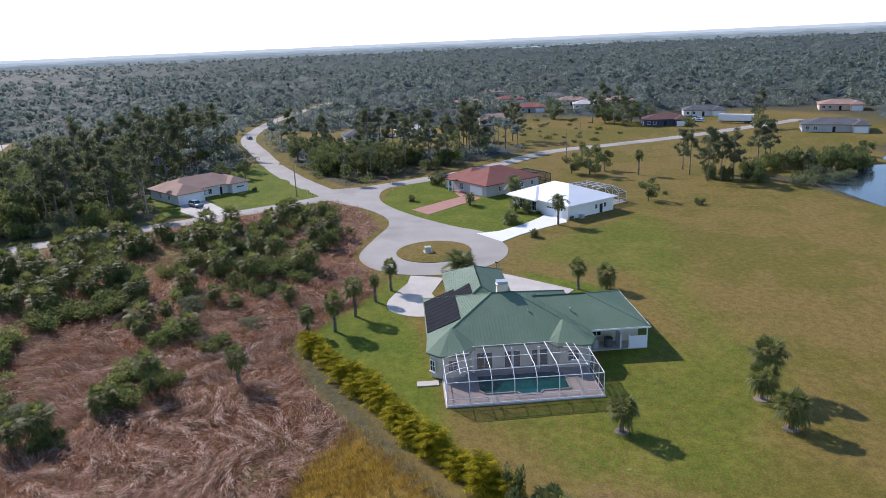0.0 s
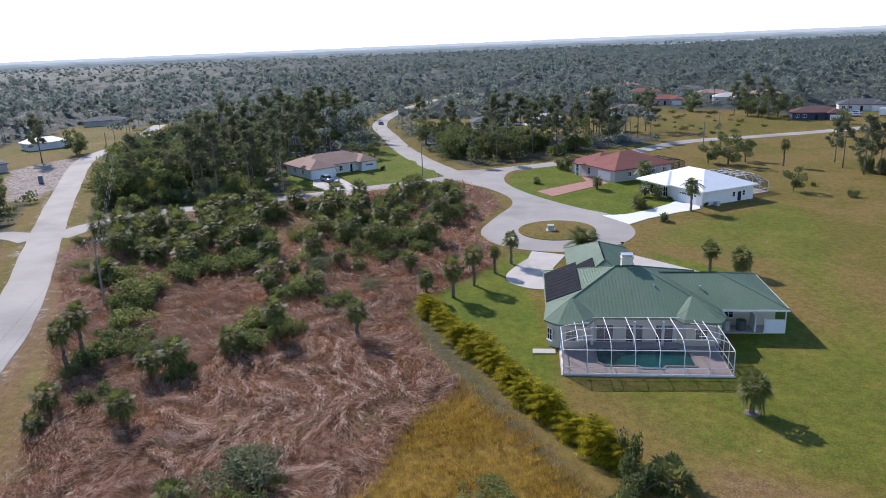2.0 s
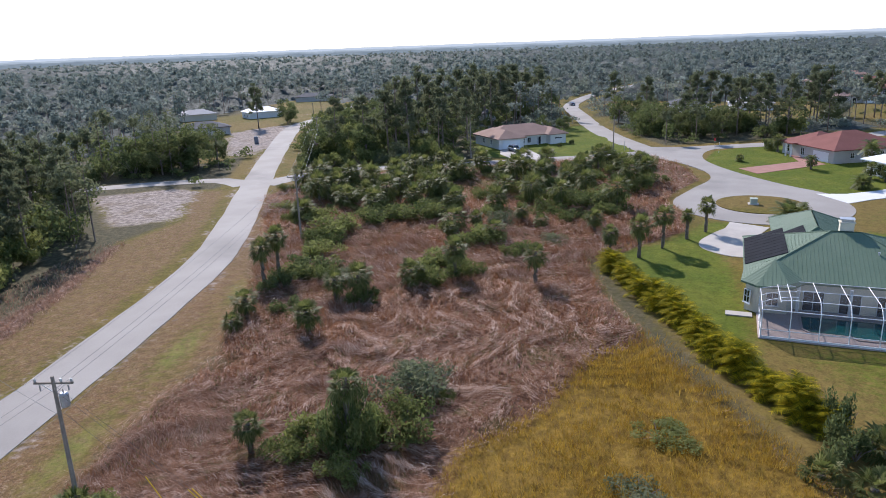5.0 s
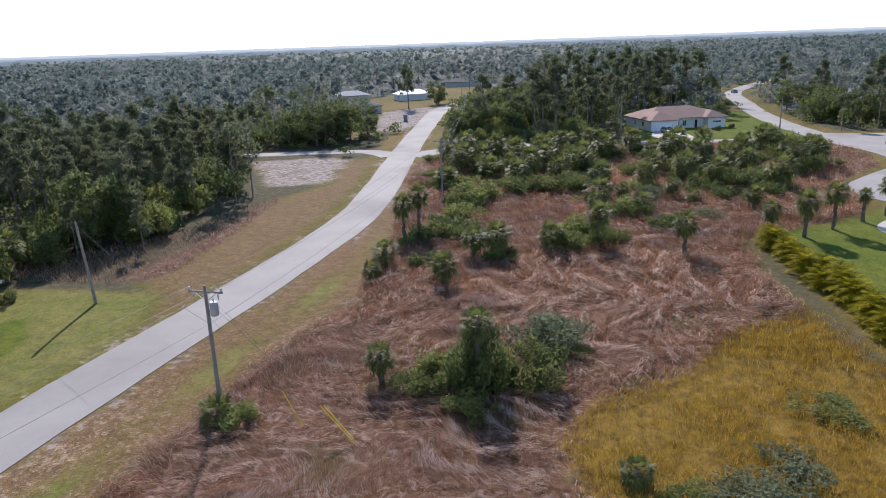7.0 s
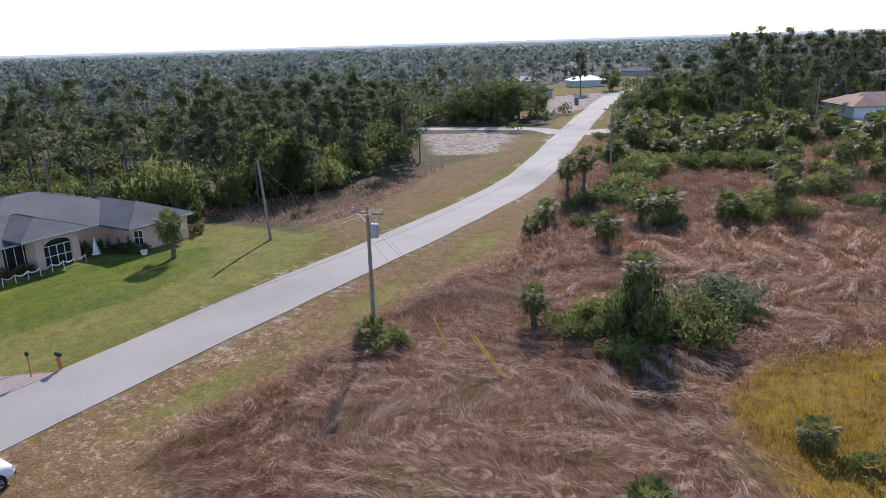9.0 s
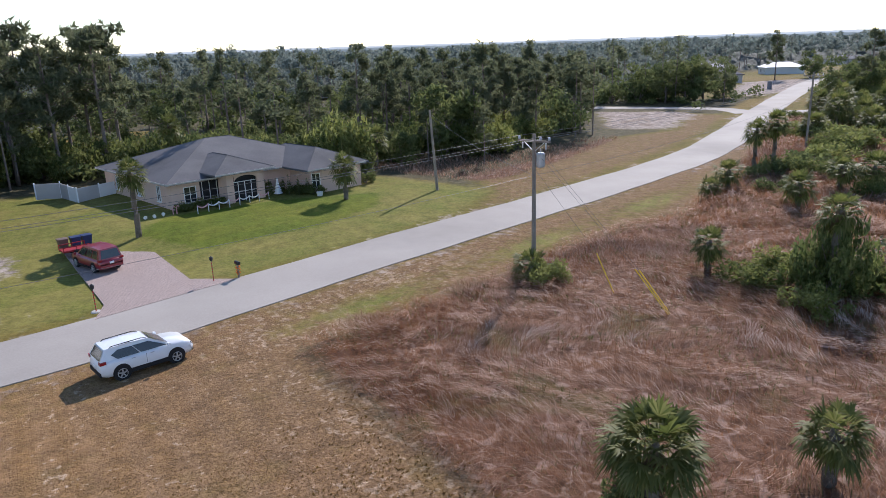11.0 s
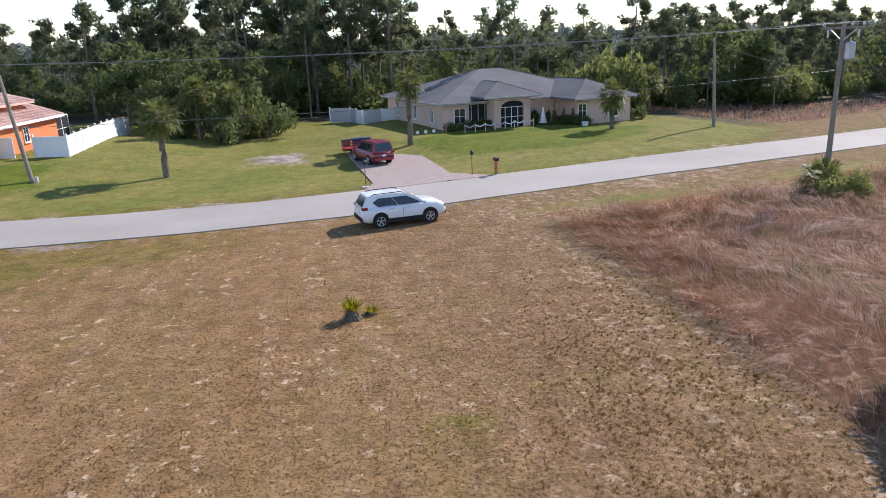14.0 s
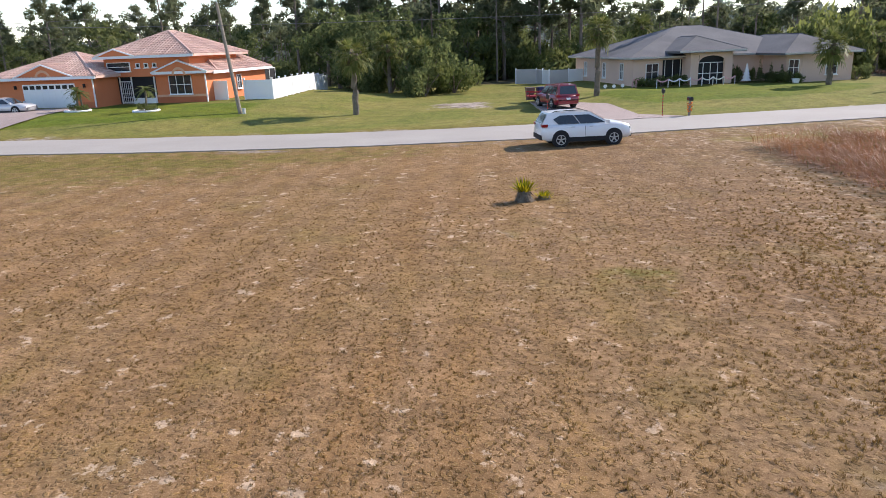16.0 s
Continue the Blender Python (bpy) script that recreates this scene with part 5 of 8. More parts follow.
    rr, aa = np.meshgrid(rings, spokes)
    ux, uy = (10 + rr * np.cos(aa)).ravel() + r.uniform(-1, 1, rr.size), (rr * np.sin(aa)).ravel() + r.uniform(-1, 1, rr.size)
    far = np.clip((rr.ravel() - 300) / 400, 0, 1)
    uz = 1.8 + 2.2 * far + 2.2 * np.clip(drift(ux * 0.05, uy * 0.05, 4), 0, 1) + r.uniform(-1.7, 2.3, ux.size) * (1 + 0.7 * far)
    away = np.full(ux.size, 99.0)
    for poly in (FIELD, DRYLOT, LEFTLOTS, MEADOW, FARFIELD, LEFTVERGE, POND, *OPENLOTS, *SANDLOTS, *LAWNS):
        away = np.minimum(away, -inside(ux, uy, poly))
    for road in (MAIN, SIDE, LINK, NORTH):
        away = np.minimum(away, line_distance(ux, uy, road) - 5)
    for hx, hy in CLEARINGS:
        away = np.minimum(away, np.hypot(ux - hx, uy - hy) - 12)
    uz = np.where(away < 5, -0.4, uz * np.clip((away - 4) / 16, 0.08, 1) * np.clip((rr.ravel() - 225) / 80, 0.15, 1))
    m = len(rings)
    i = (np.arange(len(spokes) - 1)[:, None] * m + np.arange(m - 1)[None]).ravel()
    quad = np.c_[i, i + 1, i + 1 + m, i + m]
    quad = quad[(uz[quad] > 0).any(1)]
    # the sheet's colour is darkened to stand for shade between the crowns
    me = quick_mesh("low_woods", np.c_[ux, uy, uz], np.concatenate([quad[:, [0, 1, 2]], quad[:, [0, 2, 3]]]), SHADED_LOWWOOD)
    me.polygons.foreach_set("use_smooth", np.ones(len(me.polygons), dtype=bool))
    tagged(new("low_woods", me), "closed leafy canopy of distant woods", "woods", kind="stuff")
    near = (d < 420) & pine
    g_v, g_f = [], []
    for a, b, t in zip(x[near], y[near], h[near]):
        c = len(g_v)
        for dx, dy in ((-0.14, -0.1), (0.14, -0.1), (0, 0.16)):
            g_v += [(a + dx, b + dy, -0.1), (a + dx * 0.5, b + dy * 0.5, t * 0.85)]
        g_f += [(c, c + 2, c + 3, c + 1), (c + 2, c + 4, c + 5, c + 3), (c + 4, c, c + 1, c + 5)]
    tagged(new("far_trunks", quick_mesh("far_trunks", np.array(g_v), np.array(g_f), BARK)), "bare trunks of distant pines", "woods", kind="stuff")


# ---------- tall grass ----------
def drift(x, y, seed):
    """A smooth patchy value from 0 to 1."""
    s = seed * 1.7
    v = np.sin(x * 0.42 + 1.9 * np.sin(y * 0.31 + s)) * np.cos(y * 0.47 - 1.4 * np.sin(x * 0.23 + s)) + 0.6 * np.sin(x * 1.25 + y * 0.8 + s + 1.5 * np.sin(y * 0.9)) * np.cos(y * 1.1 - x * 0.5)
    return np.clip(0.5 + 0.45 * v, 0, 1)


def canopy(x, y):
    """Height of the beaten-down grass, in winding swaths, and the way in which its stalks lie."""
    def waves(x, y):
        a = x + 2.2 * np.sin(y * 0.33 + 1.2 * np.sin(x * 0.19)) + 0.8 * np.sin(y * 0.85 + x * 0.3)
        b = y + 2.0 * np.sin(x * 0.29 + 1.4 * np.sin(y * 0.23)) + 0.7 * np.sin(x * 0.95 - y * 0.2)
        return a * 1.25 + b * 0.75, b * 1.15 - a * 0.6 + 2.0

    p, q = waves(x, y)
    mask = np.clip(0.5 + 0.9 * np.sin(x * 0.10 + 1.1 * np.sin(y * 0.07)) * np.sin(y * 0.12 + 1.0), 0, 1)
    ridge = mask * (1 - np.abs(np.sin(p))) + (1 - mask) * (1 - np.abs(np.sin(q)))
    e = 0.05
    (px, qx), (py, qy) = waves(x + e, y), waves(x, y + e)
    gx, gy = np.where(mask > 0.5, px - p, qx - q), np.where(mask > 0.5, py - p, qy - q)
    return ridge, np.arctan2(gx, -gy)


def blades(name, poly, per, long, wide, lean, material, label, seed, hole=None, edge=0.0, stray=0.45, patch=None, rise=0.0, fade=110.0, fine=1.0, heart=None, mound=0.0):
    """Grass blades bent over in drifting swirls; patch: (seed, least share, sharpness)."""
    r = np.random.default_rng(seed)
    p = np.array(poly)
    lo, hi = p.min(0), p.max(0)
    n = int((hi[0] - lo[0]) * (hi[1] - lo[1]) * per)
    x, y = r.uniform(lo[0], hi[0], n), r.uniform(lo[1], hi[1], n)
    d = np.hypot(x - 12, y - 2)
    ok = (inside(x, y, poly) > edge + r.uniform(-0.9, 0.5, n)) & (r.random(n) < np.clip(1.25 - d / fade, 0.14 if fade > 50 else 0.0, 1))
    if hole:
        ok &= inside(x, y, hole) < r.uniform(-2.5, 1.5, n)
    if patch:
        share = np.clip((drift(x * fine, y * fine, patch[0]) - 0.5) * patch[2] + 0.5, 0, 1)
        ok &= r.random(n) < patch[1] + (1 - patch[1]) * share
    if heart:
        ok &= inside(x, y, heart) > r.uniform(-16, 3, n)
    if mound < 0:
        ok &= canopy(x, y)[0] > r.uniform(0.42, 0.75, n)
        mound = -mound
    x, y, d = x[ok], y[ok], d[ok]
    n = len(x)
    flow = 1.6 * np.sin(x * 0.13 + 1.7 * np.sin(y * 0.21)) + 2.0 * np.cos(y * 0.55 - 1.9 * np.sin(x * 0.47)) + 1.7 * np.sin(x * 1.05 + 1.6 * np.sin(y * 0.93)) + r.normal(0, stray, n)
    heap = np.zeros(n)
    if mound:
        heap, along = canopy(x, y)
        flow = along + 0.5 * np.sin(x * 0.8 + y * 0.5) + r.normal(0, stray, n)
    tall = 0.55 + 0.45 * np.sin(x * 0.35 + 2 * np.sin(y * 0.28)) * np.cos(y * 0.31)
    size = (long * r.uniform(0.6, 1.3, n) * (0.75 + 0.35 * tall) * np.clip(d / 45, 1, 1.7))[:, None]
    t1 = lean * r.uniform(0.5, 0.95, n)
    t2 = np.minimum(lean * r.uniform(1.1, 1.5, n), 1.75)
    turn = flow + r.normal(0, 0.25, n)
    one = np.c_[np.cos(flow) * np.sin(t1), np.sin(flow) * np.sin(t1), np.cos(t1)]
    two = np.c_[np.cos(turn) * np.sin(t2), np.sin(turn) * np.sin(t2), np.cos(t2)]
    w = np.c_[-np.sin(flow), np.cos(flow), np.zeros(n)] * (wide * np.clip(d / 44, 0.40, 2.2) * r.uniform(0.6, 1.4, n))[:, None]
    root = np.c_[x, y, lift(x, y) - 0.02 + rise * r.random(n) + mound * heap ** 1.4]
    mid = root + one * size * 0.45
    tip = mid + two * size * 0.55
    tip[:, 2] = np.maximum(tip[:, 2], 0.03)
    v = np.stack([root, mid - w, mid + w, tip], 1).reshape(-1, 3)
    i = np.arange(n) * 4
    f = np.stack([np.c_[i, i + 1, i + 2], np.c_[i + 2, i + 1, i + 3]], 1).reshape(-1, 3)
    tagged(new(name, quick_mesh(name, v, f, material)), label, "tall grass", kind="stuff")
    return n


CLEARINGS = []


# ---------- houses: shared makers ----------
def hip(g, u0, v0, u1, v1, z, rise, over=0.5, thick=0.2, gables=(False, False)):
    """A hipped roof over a plan rectangle; gables: upright ends at the low and the high end of its ridge. Returns its slopes, eave first."""
    u0, v0, u1, v1 = u0 - over, v0 - over, u1 + over, v1 + over
    flip = (v1 - v0) > (u1 - u0)
    a0, a1, b0, b1 = (v0, v1, u0, u1) if flip else (u0, u1, v0, v1)
    half, mid = (b1 - b0) / 2, (b0 + b1) / 2
    r0 = a0 + (0 if gables[0] else min(half, (a1 - a0) / 2 - 0.01))
    r1 = a1 - (0 if gables[1] else min(half, (a1 - a0) / 2 - 0.01))

    def p(a, b, h):
        return (b, a, h) if flip else (a, b, h)

    slopes = [[p(a0, b0, z), p(a1, b0, z), p(r1, mid, z + rise), p(r0, mid, z + rise)], [p(a1, b1, z), p(a0, b1, z), p(r0, mid, z + rise), p(r1, mid, z + rise)],
              [p(a0, b1, z), p(a0, b0, z), p(r0, mid, z + rise)], [p(a1, b0, z), p(a1, b1, z), p(r1, mid, z + rise)]]
    for s in slopes:
        g.face(*(reversed(s) if flip else s))
    ring = [p(a0, b0, z), p(a1, b0, z), p(a1, b1, z), p(a0, b1, z)]
    for i in range(4):
        q, w = ring[i], ring[(i + 1) % 4]
        g.face(q, w, (w[0], w[1], z - thick), (q[0], q[1], z - thick))
    g.face(*[(q[0], q[1], z - thick) for q in ring])
    keep = slopes[:2] + ([] if gables[0] else [slopes[2]]) + ([] if gables[1] else [slopes[3]])
    return keep


def ribs(g, slopes, gap, w, h, sides=4):
    """Raised ribs running up each slope, cut to its outline."""
    for s in slopes:
        p = [Vector(q) for q in s]
        e = (p[1] - p[0]).normalized()
        n = e.cross(p[-1] - p[0]).normalized()
        if n.z < 0:
            n = -n
        up = n.cross(e).normalized()
        if up.z < 0:
            up = -up
        flat = [((q - p[0]).dot(e), (q - p[0]).dot(up)) for q in p]
        t, end = gap * 0.5, (p[1] - p[0]).length
        while t < end:
            cut = []
            for (x0, y0), (x1, y1) in zip(flat, flat[1:] + flat[:1]):
                if (x0 <= t) != (x1 <= t):
                    cut.append(y0 + (y1 - y0) * (t - x0) / (x1 - x0))
            if len(cut) == 2 and abs(cut[0] - cut[1]) > 0.3:
                a, b = (p[0] + e * t + up * c for c in (min(cut), max(cut)))
                c = len(g.v)
                for q in (a, b):
                    g.v += [tuple(q - e * w / 2), tuple(q - e * w * 0.25 + n * h), tuple(q + e * w * 0.25 + n * h), tuple(q + e * w / 2)]
                g.f += [(c, c + 4, c + 5, c + 1), (c + 1, c + 5, c + 6, c + 2), (c + 2, c + 6, c + 7, c + 3), (c, c + 1, c + 2, c + 3)]
            t += gap


def courses(g, slopes, gap, w, h):
    """Raised lower edges of tile rows, lying along each slope."""
    for s in slopes:
        p = [Vector(q) for q in s]
        e = (p[1] - p[0]).normalized()
        n = e.cross(p[-1] - p[0]).normalized()
        n = -n if n.z < 0 else n
        up = n.cross(e).normalized()
        up = -up if up.z < 0 else up
        flat = [((q - p[0]).dot(e), (q - p[0]).dot(up)) for q in p]
        t, end = gap * 0.5, max(b for _, b in flat)
        while t < end:
            cut = [x0 + (x1 - x0) * (t - y0) / (y1 - y0) for (x0, y0), (x1, y1) in zip(flat, flat[1:] + flat[:1]) if (y0 <= t) != (y1 <= t)]
            if len(cut) == 2 and abs(cut[0] - cut[1]) > 0.2:
                a, b = (p[0] + e * c + up * t for c in (min(cut), max(cut)))
                c = len(g.v)
                for q in (a, b):
                    g.v += [tuple(q), tuple(q + n * h), tuple(q + up * w * 2.2)]
                g.f += [(c, c + 3, c + 4, c + 1), (c + 1, c + 4, c + 5, c + 2)]
            t += gap


def roof(house, material, label, *volumes):
    """One roof part for each volume: u0, v0, u1, v1, eave, rise, overhang and, if it has them, gables. Returns all slopes."""
    out = []
    for q in volumes:
        g = Geo()
        out += hip(g, *q[:7], gables=q[7] if len(q) > 7 else (False, False))
        part("roof", g, material, house, label)
    return out


def ridge_caps(house, material, slopes, w=0.16):
    for s in slopes:
        if len(s) == 4:
            lines = [(s[3], s[2])] + [(a, b) for a, b in ((s[0], s[3]), (s[1], s[2])) if abs(a[0] - b[0]) > 0.3 and abs(a[1] - b[1]) > 0.3]
            for a, b in lines:
                part("ridge_cap", Geo().tube([a, b], w, 6), material, house)


CACHE = {}


def window(house, u, v, z, w, h, face, nx=2, ny=2, frame_material=None, glass=None, name="window"):
    """A framed window on a wall, facing the local -y turned by face degrees; z: its sill."""
    frame_material = frame_material or WHITE
    key = (w, h, nx, ny, frame_material.name)
    if key not in CACHE:
        g, t = Geo(), 0.06
        for yy in (-0.06, 0.06):
            g.v += [(-w / 2, yy, 0), (w / 2, yy, 0), (w / 2, yy, h), (-w / 2, yy, h), (-w / 2 + t, yy, t), (w / 2 - t, yy, t), (w / 2 - t, yy, h - t), (-w / 2 + t, yy, h - t)]
        for i in range(4):
            j = (i + 1) % 4
            g.f += [(i, j, 4 + j, 4 + i), (8 + j, 8 + i, 12 + i, 12 + j), (i, 8 + i, 8 + j, j), (4 + j, 12 + j, 12 + i, 4 + i)]
        CACHE[key] = (g.mesh("window", frame_material), Geo().box(0, 0.02, 0.05, w - 0.1, 0.03, h - 0.1).mesh("pane", glass or GLASS),
                      Geo().box(0, 0, t, 0.05, 0.09, h - 2 * t).mesh("mullion", frame_material), Geo().box(0, 0, 0, w - 2 * t, 0.08, 0.045).mesh("glazing_bar", frame_material),
                      Geo().box(0, -0.05, -0.07, w + 0.16, 0.2, 0.07).mesh("sill", frame_material))
    fr, pane, mullion, bar, sill = CACHE[key]
    ob = part(name, fr, None, house)
    ob.matrix_basis = pose(u, v, z, 0, 0, face)
    part("pane", pane, None, ob, "dark reflecting glass")
    part("sill", sill, None, ob)
    for k in range(1, nx):
        part("mullion", mullion, None, ob).matrix_basis = Matrix.Translation((-w / 2 + w * k / nx, 0, 0))
    for k in range(1, ny):
        part("glazing_bar", bar, None, ob).matrix_basis = Matrix.Translation((0, 0, h * k / ny - 0.02))
    return ob


def garage_door(house, u, v, z, w, h, face, lights=True):
    g = Geo().box(0, 0, 0, w, 0.05, h)
    cols, rows = max(4, round(w / 0.7)), 4
    for i in range(cols):
        for j in range(rows):
            if not (lights and j == rows - 1):
                g.box(-w / 2 + (i + 0.5) * w / cols, -0.035, (j + 0.12) * h / rows, w / cols * 0.8, 0.03, h / rows * 0.76)
    ob = part("garage_door", g, VINYL, house, "white panelled garage door")
    ob.matrix_basis = pose(u, v, z, 0, 0, face)
    if lights:
        for i in range(cols):
            k = part("door_light", Geo().box(-w / 2 + (i + 0.5) * w / cols, -0.04, 0.79 * h, w / cols * 0.7, 0.02, 0.15 * h), GLASS, ob)
            k.matrix_basis = Matrix.Identity(4)
    return ob


def walls(house, outline, z0, z1, material, name="wall"):
    return part(name, Geo().prism(outline, z0, z1), material, house)


def rect(u0, v0, u1, v1):
    return [(u0, v0), (u1, v0), (u1, v1), (u0, v1)]


def cage(house, u0, v0, u1, v1, front, top, inset, bays, deep, label, paint=None):
    """A white screened pool cage with a sloping mansard roof."""
    def bar(name, g):
        part(name, g, paint or WHITE, house)

    us = [u0 + (u1 - u0) * k / bays for k in range(bays + 1)]
    vs = [v0 + (v1 - v0) * k / deep for k in range(deep + 1)]
    tu = [min(max(u, u0 + inset), u1 - inset) for u in us]
    tv = [max(v, v0 + inset) for v in vs]
    for u, t in zip(us, tu):
        bar("post", Geo().beam((u, v0, 0), (u, v0, front), 0.085))
        bar("rafter", Geo().beam((u, v0, front), (t, v0 + inset, top), 0.075).beam((t, v0 + inset, top), (t, v1, top + 0.12), 0.075))
    for v, t in list(zip(vs, tv))[1:]:
        for u, w in ((u0, u0 + inset), (u1, u1 - inset)):
            bar("post", Geo().beam((u, v, 0), (u, v, front), 0.085))
            bar("rafter", Geo().beam((u, v, front), (w, t, top), 0.075))
    for z in (0.12, front * 0.32, front):
        bar("rail", Geo().beam((u0, v0, z), (u1, v0, z), 0.07))
        for u in (u0, u1):
            bar("rail", Geo().beam((u, v0, z), (u, v1, z), 0.07))
    for t in sorted(set(tv))[::2]:
        bar("purlin", Geo().beam((u0 + inset, t, top + 0.01), (u1 - inset, t, top + 0.01), 0.065))
    for u in (u0 + inset, u1 - inset):
        bar("purlin", Geo().beam((u, v0 + inset, top), (u, v1, top), 0.065))
    k = 0.5
    bar("purlin", Geo().beam((u0 + inset * k, v0 + inset * k, front + (top - front) * k), (u1 - inset * k, v0 + inset * k, front + (top - front) * k), 0.07))
    g = Geo()
    g.face((u0, v0, 0), (u1, v0, 0), (u1, v0, front), (u0, v0, front))
    g.face((u0, v1, 0), (u0, v0, 0), (u0, v0, front), (u0, v1, front))
    g.face((u1, v0, 0), (u1, v1, 0), (u1, v1, front), (u1, v0, front))
    g.face((u0, v0, front), (u1, v0, front), (u1 - inset, v0 + inset, top), (u0 + inset, v0 + inset, top))
    g.face((u0 + inset, v0 + inset, top), (u1 - inset, v0 + inset, top), (u1 - inset, v1, top), (u0 + inset, v1, top))
    g.face((u0, v1, front), (u0, v0, front), (u0 + inset, v0 + inset, top), (u0 + inset, v1, top))
    g.face((u1, v0, front), (u1, v1, front), (u1 - inset, v1, top), (u1 - inset, v0 + inset, top))
    part("screen", g, SCREEN, house, label)


def dome_cage(house, u0, v0, u1, v1, front, crest, back, bays, deep, label):
    """A white screened pool cage whose roof curves up from the front and both sides and falls again to the eave of the house."""
    curl, flank = 1.7, 3.2

    def height(u, v):
        m = max(0.0, min(1.0, min((u - u0) / flank, (u1 - u) / flank, (v - v0) / curl)))
        k = max(0.0, (v - v0 - curl) / (v1 - v0 - curl))
        return front + (1 - (1 - m) ** 2) * (crest - front + (back - crest) * k)

    def bar(name, pts, w):
        part(name, Geo().tube([Vector(p) for p in pts], w * 0.58, 6), WHITE, house)

    us = [u0 + (u1 - u0) * k / bays for k in range(bays + 1)]
    vs = [v0 + (v1 - v0) * k / deep for k in range(deep + 1)]
    steps = [v0 + (v1 - v0) * k / 10 for k in range(11)]
    for u in us:
        bar("post", [(u, v0, 0.1), (u, v0, front)], 0.085)
    for u in us[1:-1]:
        bar("rafter", [(u, v, height(u, v)) for v in steps], 0.075)
    for v in vs[1:]:
        for u, s in ((u0, 1), (u1, -1)):
            bar("post", [(u, v, 0.1), (u, v, front)], 0.085)
            bar("rafter", [(u + s * flank * k / 5, v, height(u + s * flank * k / 5, v)) for k in range(6)], 0.07)
    for z in (0.14, front * 0.32, front):
        bar("rail", [(u0, v0, z), (u1, v0, z)], 0.075)
        for u in (u0, u1):
            bar("rail", [(u, v0, z), (u, v1, z)], 0.075)
    for v, inset in ((v0 + 1.2, 1.6), (v0 + 4.6, flank), (v1 - 0.05, 0.0)):
        line = [u0 + inset + (u1 - u0 - 2 * inset) * k / 14 for k in range(15)]
        bar("purlin", [(u, v, height(u, v)) for u in line], 0.065)
    for u in (u0 + 1.6, u1 - 1.6):
        bar("purlin", [(u, v, height(u, v)) for v in steps[1:]], 0.065)
    g = Geo()
    g.face((u0, v0, 0.1), (u1, v0, 0.1), (u1, v0, front), (u0, v0, front))
    g.face((u0, v1, 0.1), (u0, v0, 0.1), (u0, v0, front), (u0, v1, front))
    g.face((u1, v0, 0.1), (u1, v1, 0.1), (u1, v1, front), (u1, v0, front))
    line = [u0 + (u1 - u0) * k / 30 for k in range(31)]
    for a, b in zip(line, line[1:]):
        for c, d in zip(steps, steps[1:]):
            g.face((a, c, height(a, c)), (b, c, height(b, c)), (b, d, height(b, d)), (a, d, height(a, d)))
    part("screen", g, SCREEN, house, label)


# ---------- the green-roofed house with its pool ----------
GREEN_AT = (79.91, 3.85)
hs = thing("house", *GREEN_AT, 0.0, -84.0, "cream stucco house with a green standing-seam metal roof", "house")
walls(hs, rect(-1.0, 9.0, 18.4, 25.6), -0.1, 3.05, STUCCO_CREAM)
walls(hs, rect(18.4, 14.6, 26.1, 24.4), -0.1, 3.0, STUCCO_CREAM)
walls(hs, rect(2.5, 25.6, 10.8, 37.2), -0.1, 3.0, STUCCO_CREAM)
walls(hs, [(-0.9, 9.0), (-1.4, 8.0), (-0.2, 7.2), (2.6, 7.2), (3.4, 9.0)], -0.1, 3.0, STUCCO_CREAM)
walls(hs, [(13.6, 9.0), (14.2, 7.9), (17.6, 7.9), (18.4, 9.0)], -0.1, 3.0, STUCCO_CREAM)
rb = Geo()
sl = roof(hs, METAL_GREEN, "green standing-seam metal roof", (-1.0, 9.4, 18.4, 25.8, 3.2, 3.5, 0.6), (6.0, 12.2, 26.0, 24.3, 3.19, 2.45, 0.65), (2.5, 20.0, 10.8, 37.4, 3.18, 2.35, 0.6))
bay = [(-1.9, 8.2), (-0.4, 6.7), (2.9, 6.7), (4.4, 9.0)]
for apex, ring in (((1.4, 11.6, 4.75), [(-1.6, 12.5), *bay, (4.6, 12.5)]), ((15.6, 12.0, 4.75), [(12.9, 12.5), (12.9, 9.0), (13.8, 7.4), (18.0, 7.4), (19.0, 9.4), (19.0, 12.5)])):
    g = Geo()
    for a, b in zip(ring, ring[1:]):
        g.face((*a, 3.17), (*b, 3.17), apex)
        g.face((*a, 3.17), (*b, 3.17), (*b, 2.97), (*a, 2.97))
        sl.append([(*a, 3.17), (*b, 3.17), apex])
    g.face(*[(*q, 2.98) for q in ring])
    part("bay_roof", g, METAL_GREEN, hs, "small hipped bay roof")
ribs(rb, sl, 0.42, 0.03, 0.022)
tagged(part("seams", rb, METAL_GREEN, hs, "raised seams of the metal roof"), kind="stuff")
ridge_caps(hs, METAL_GREEN, sl, 0.10)


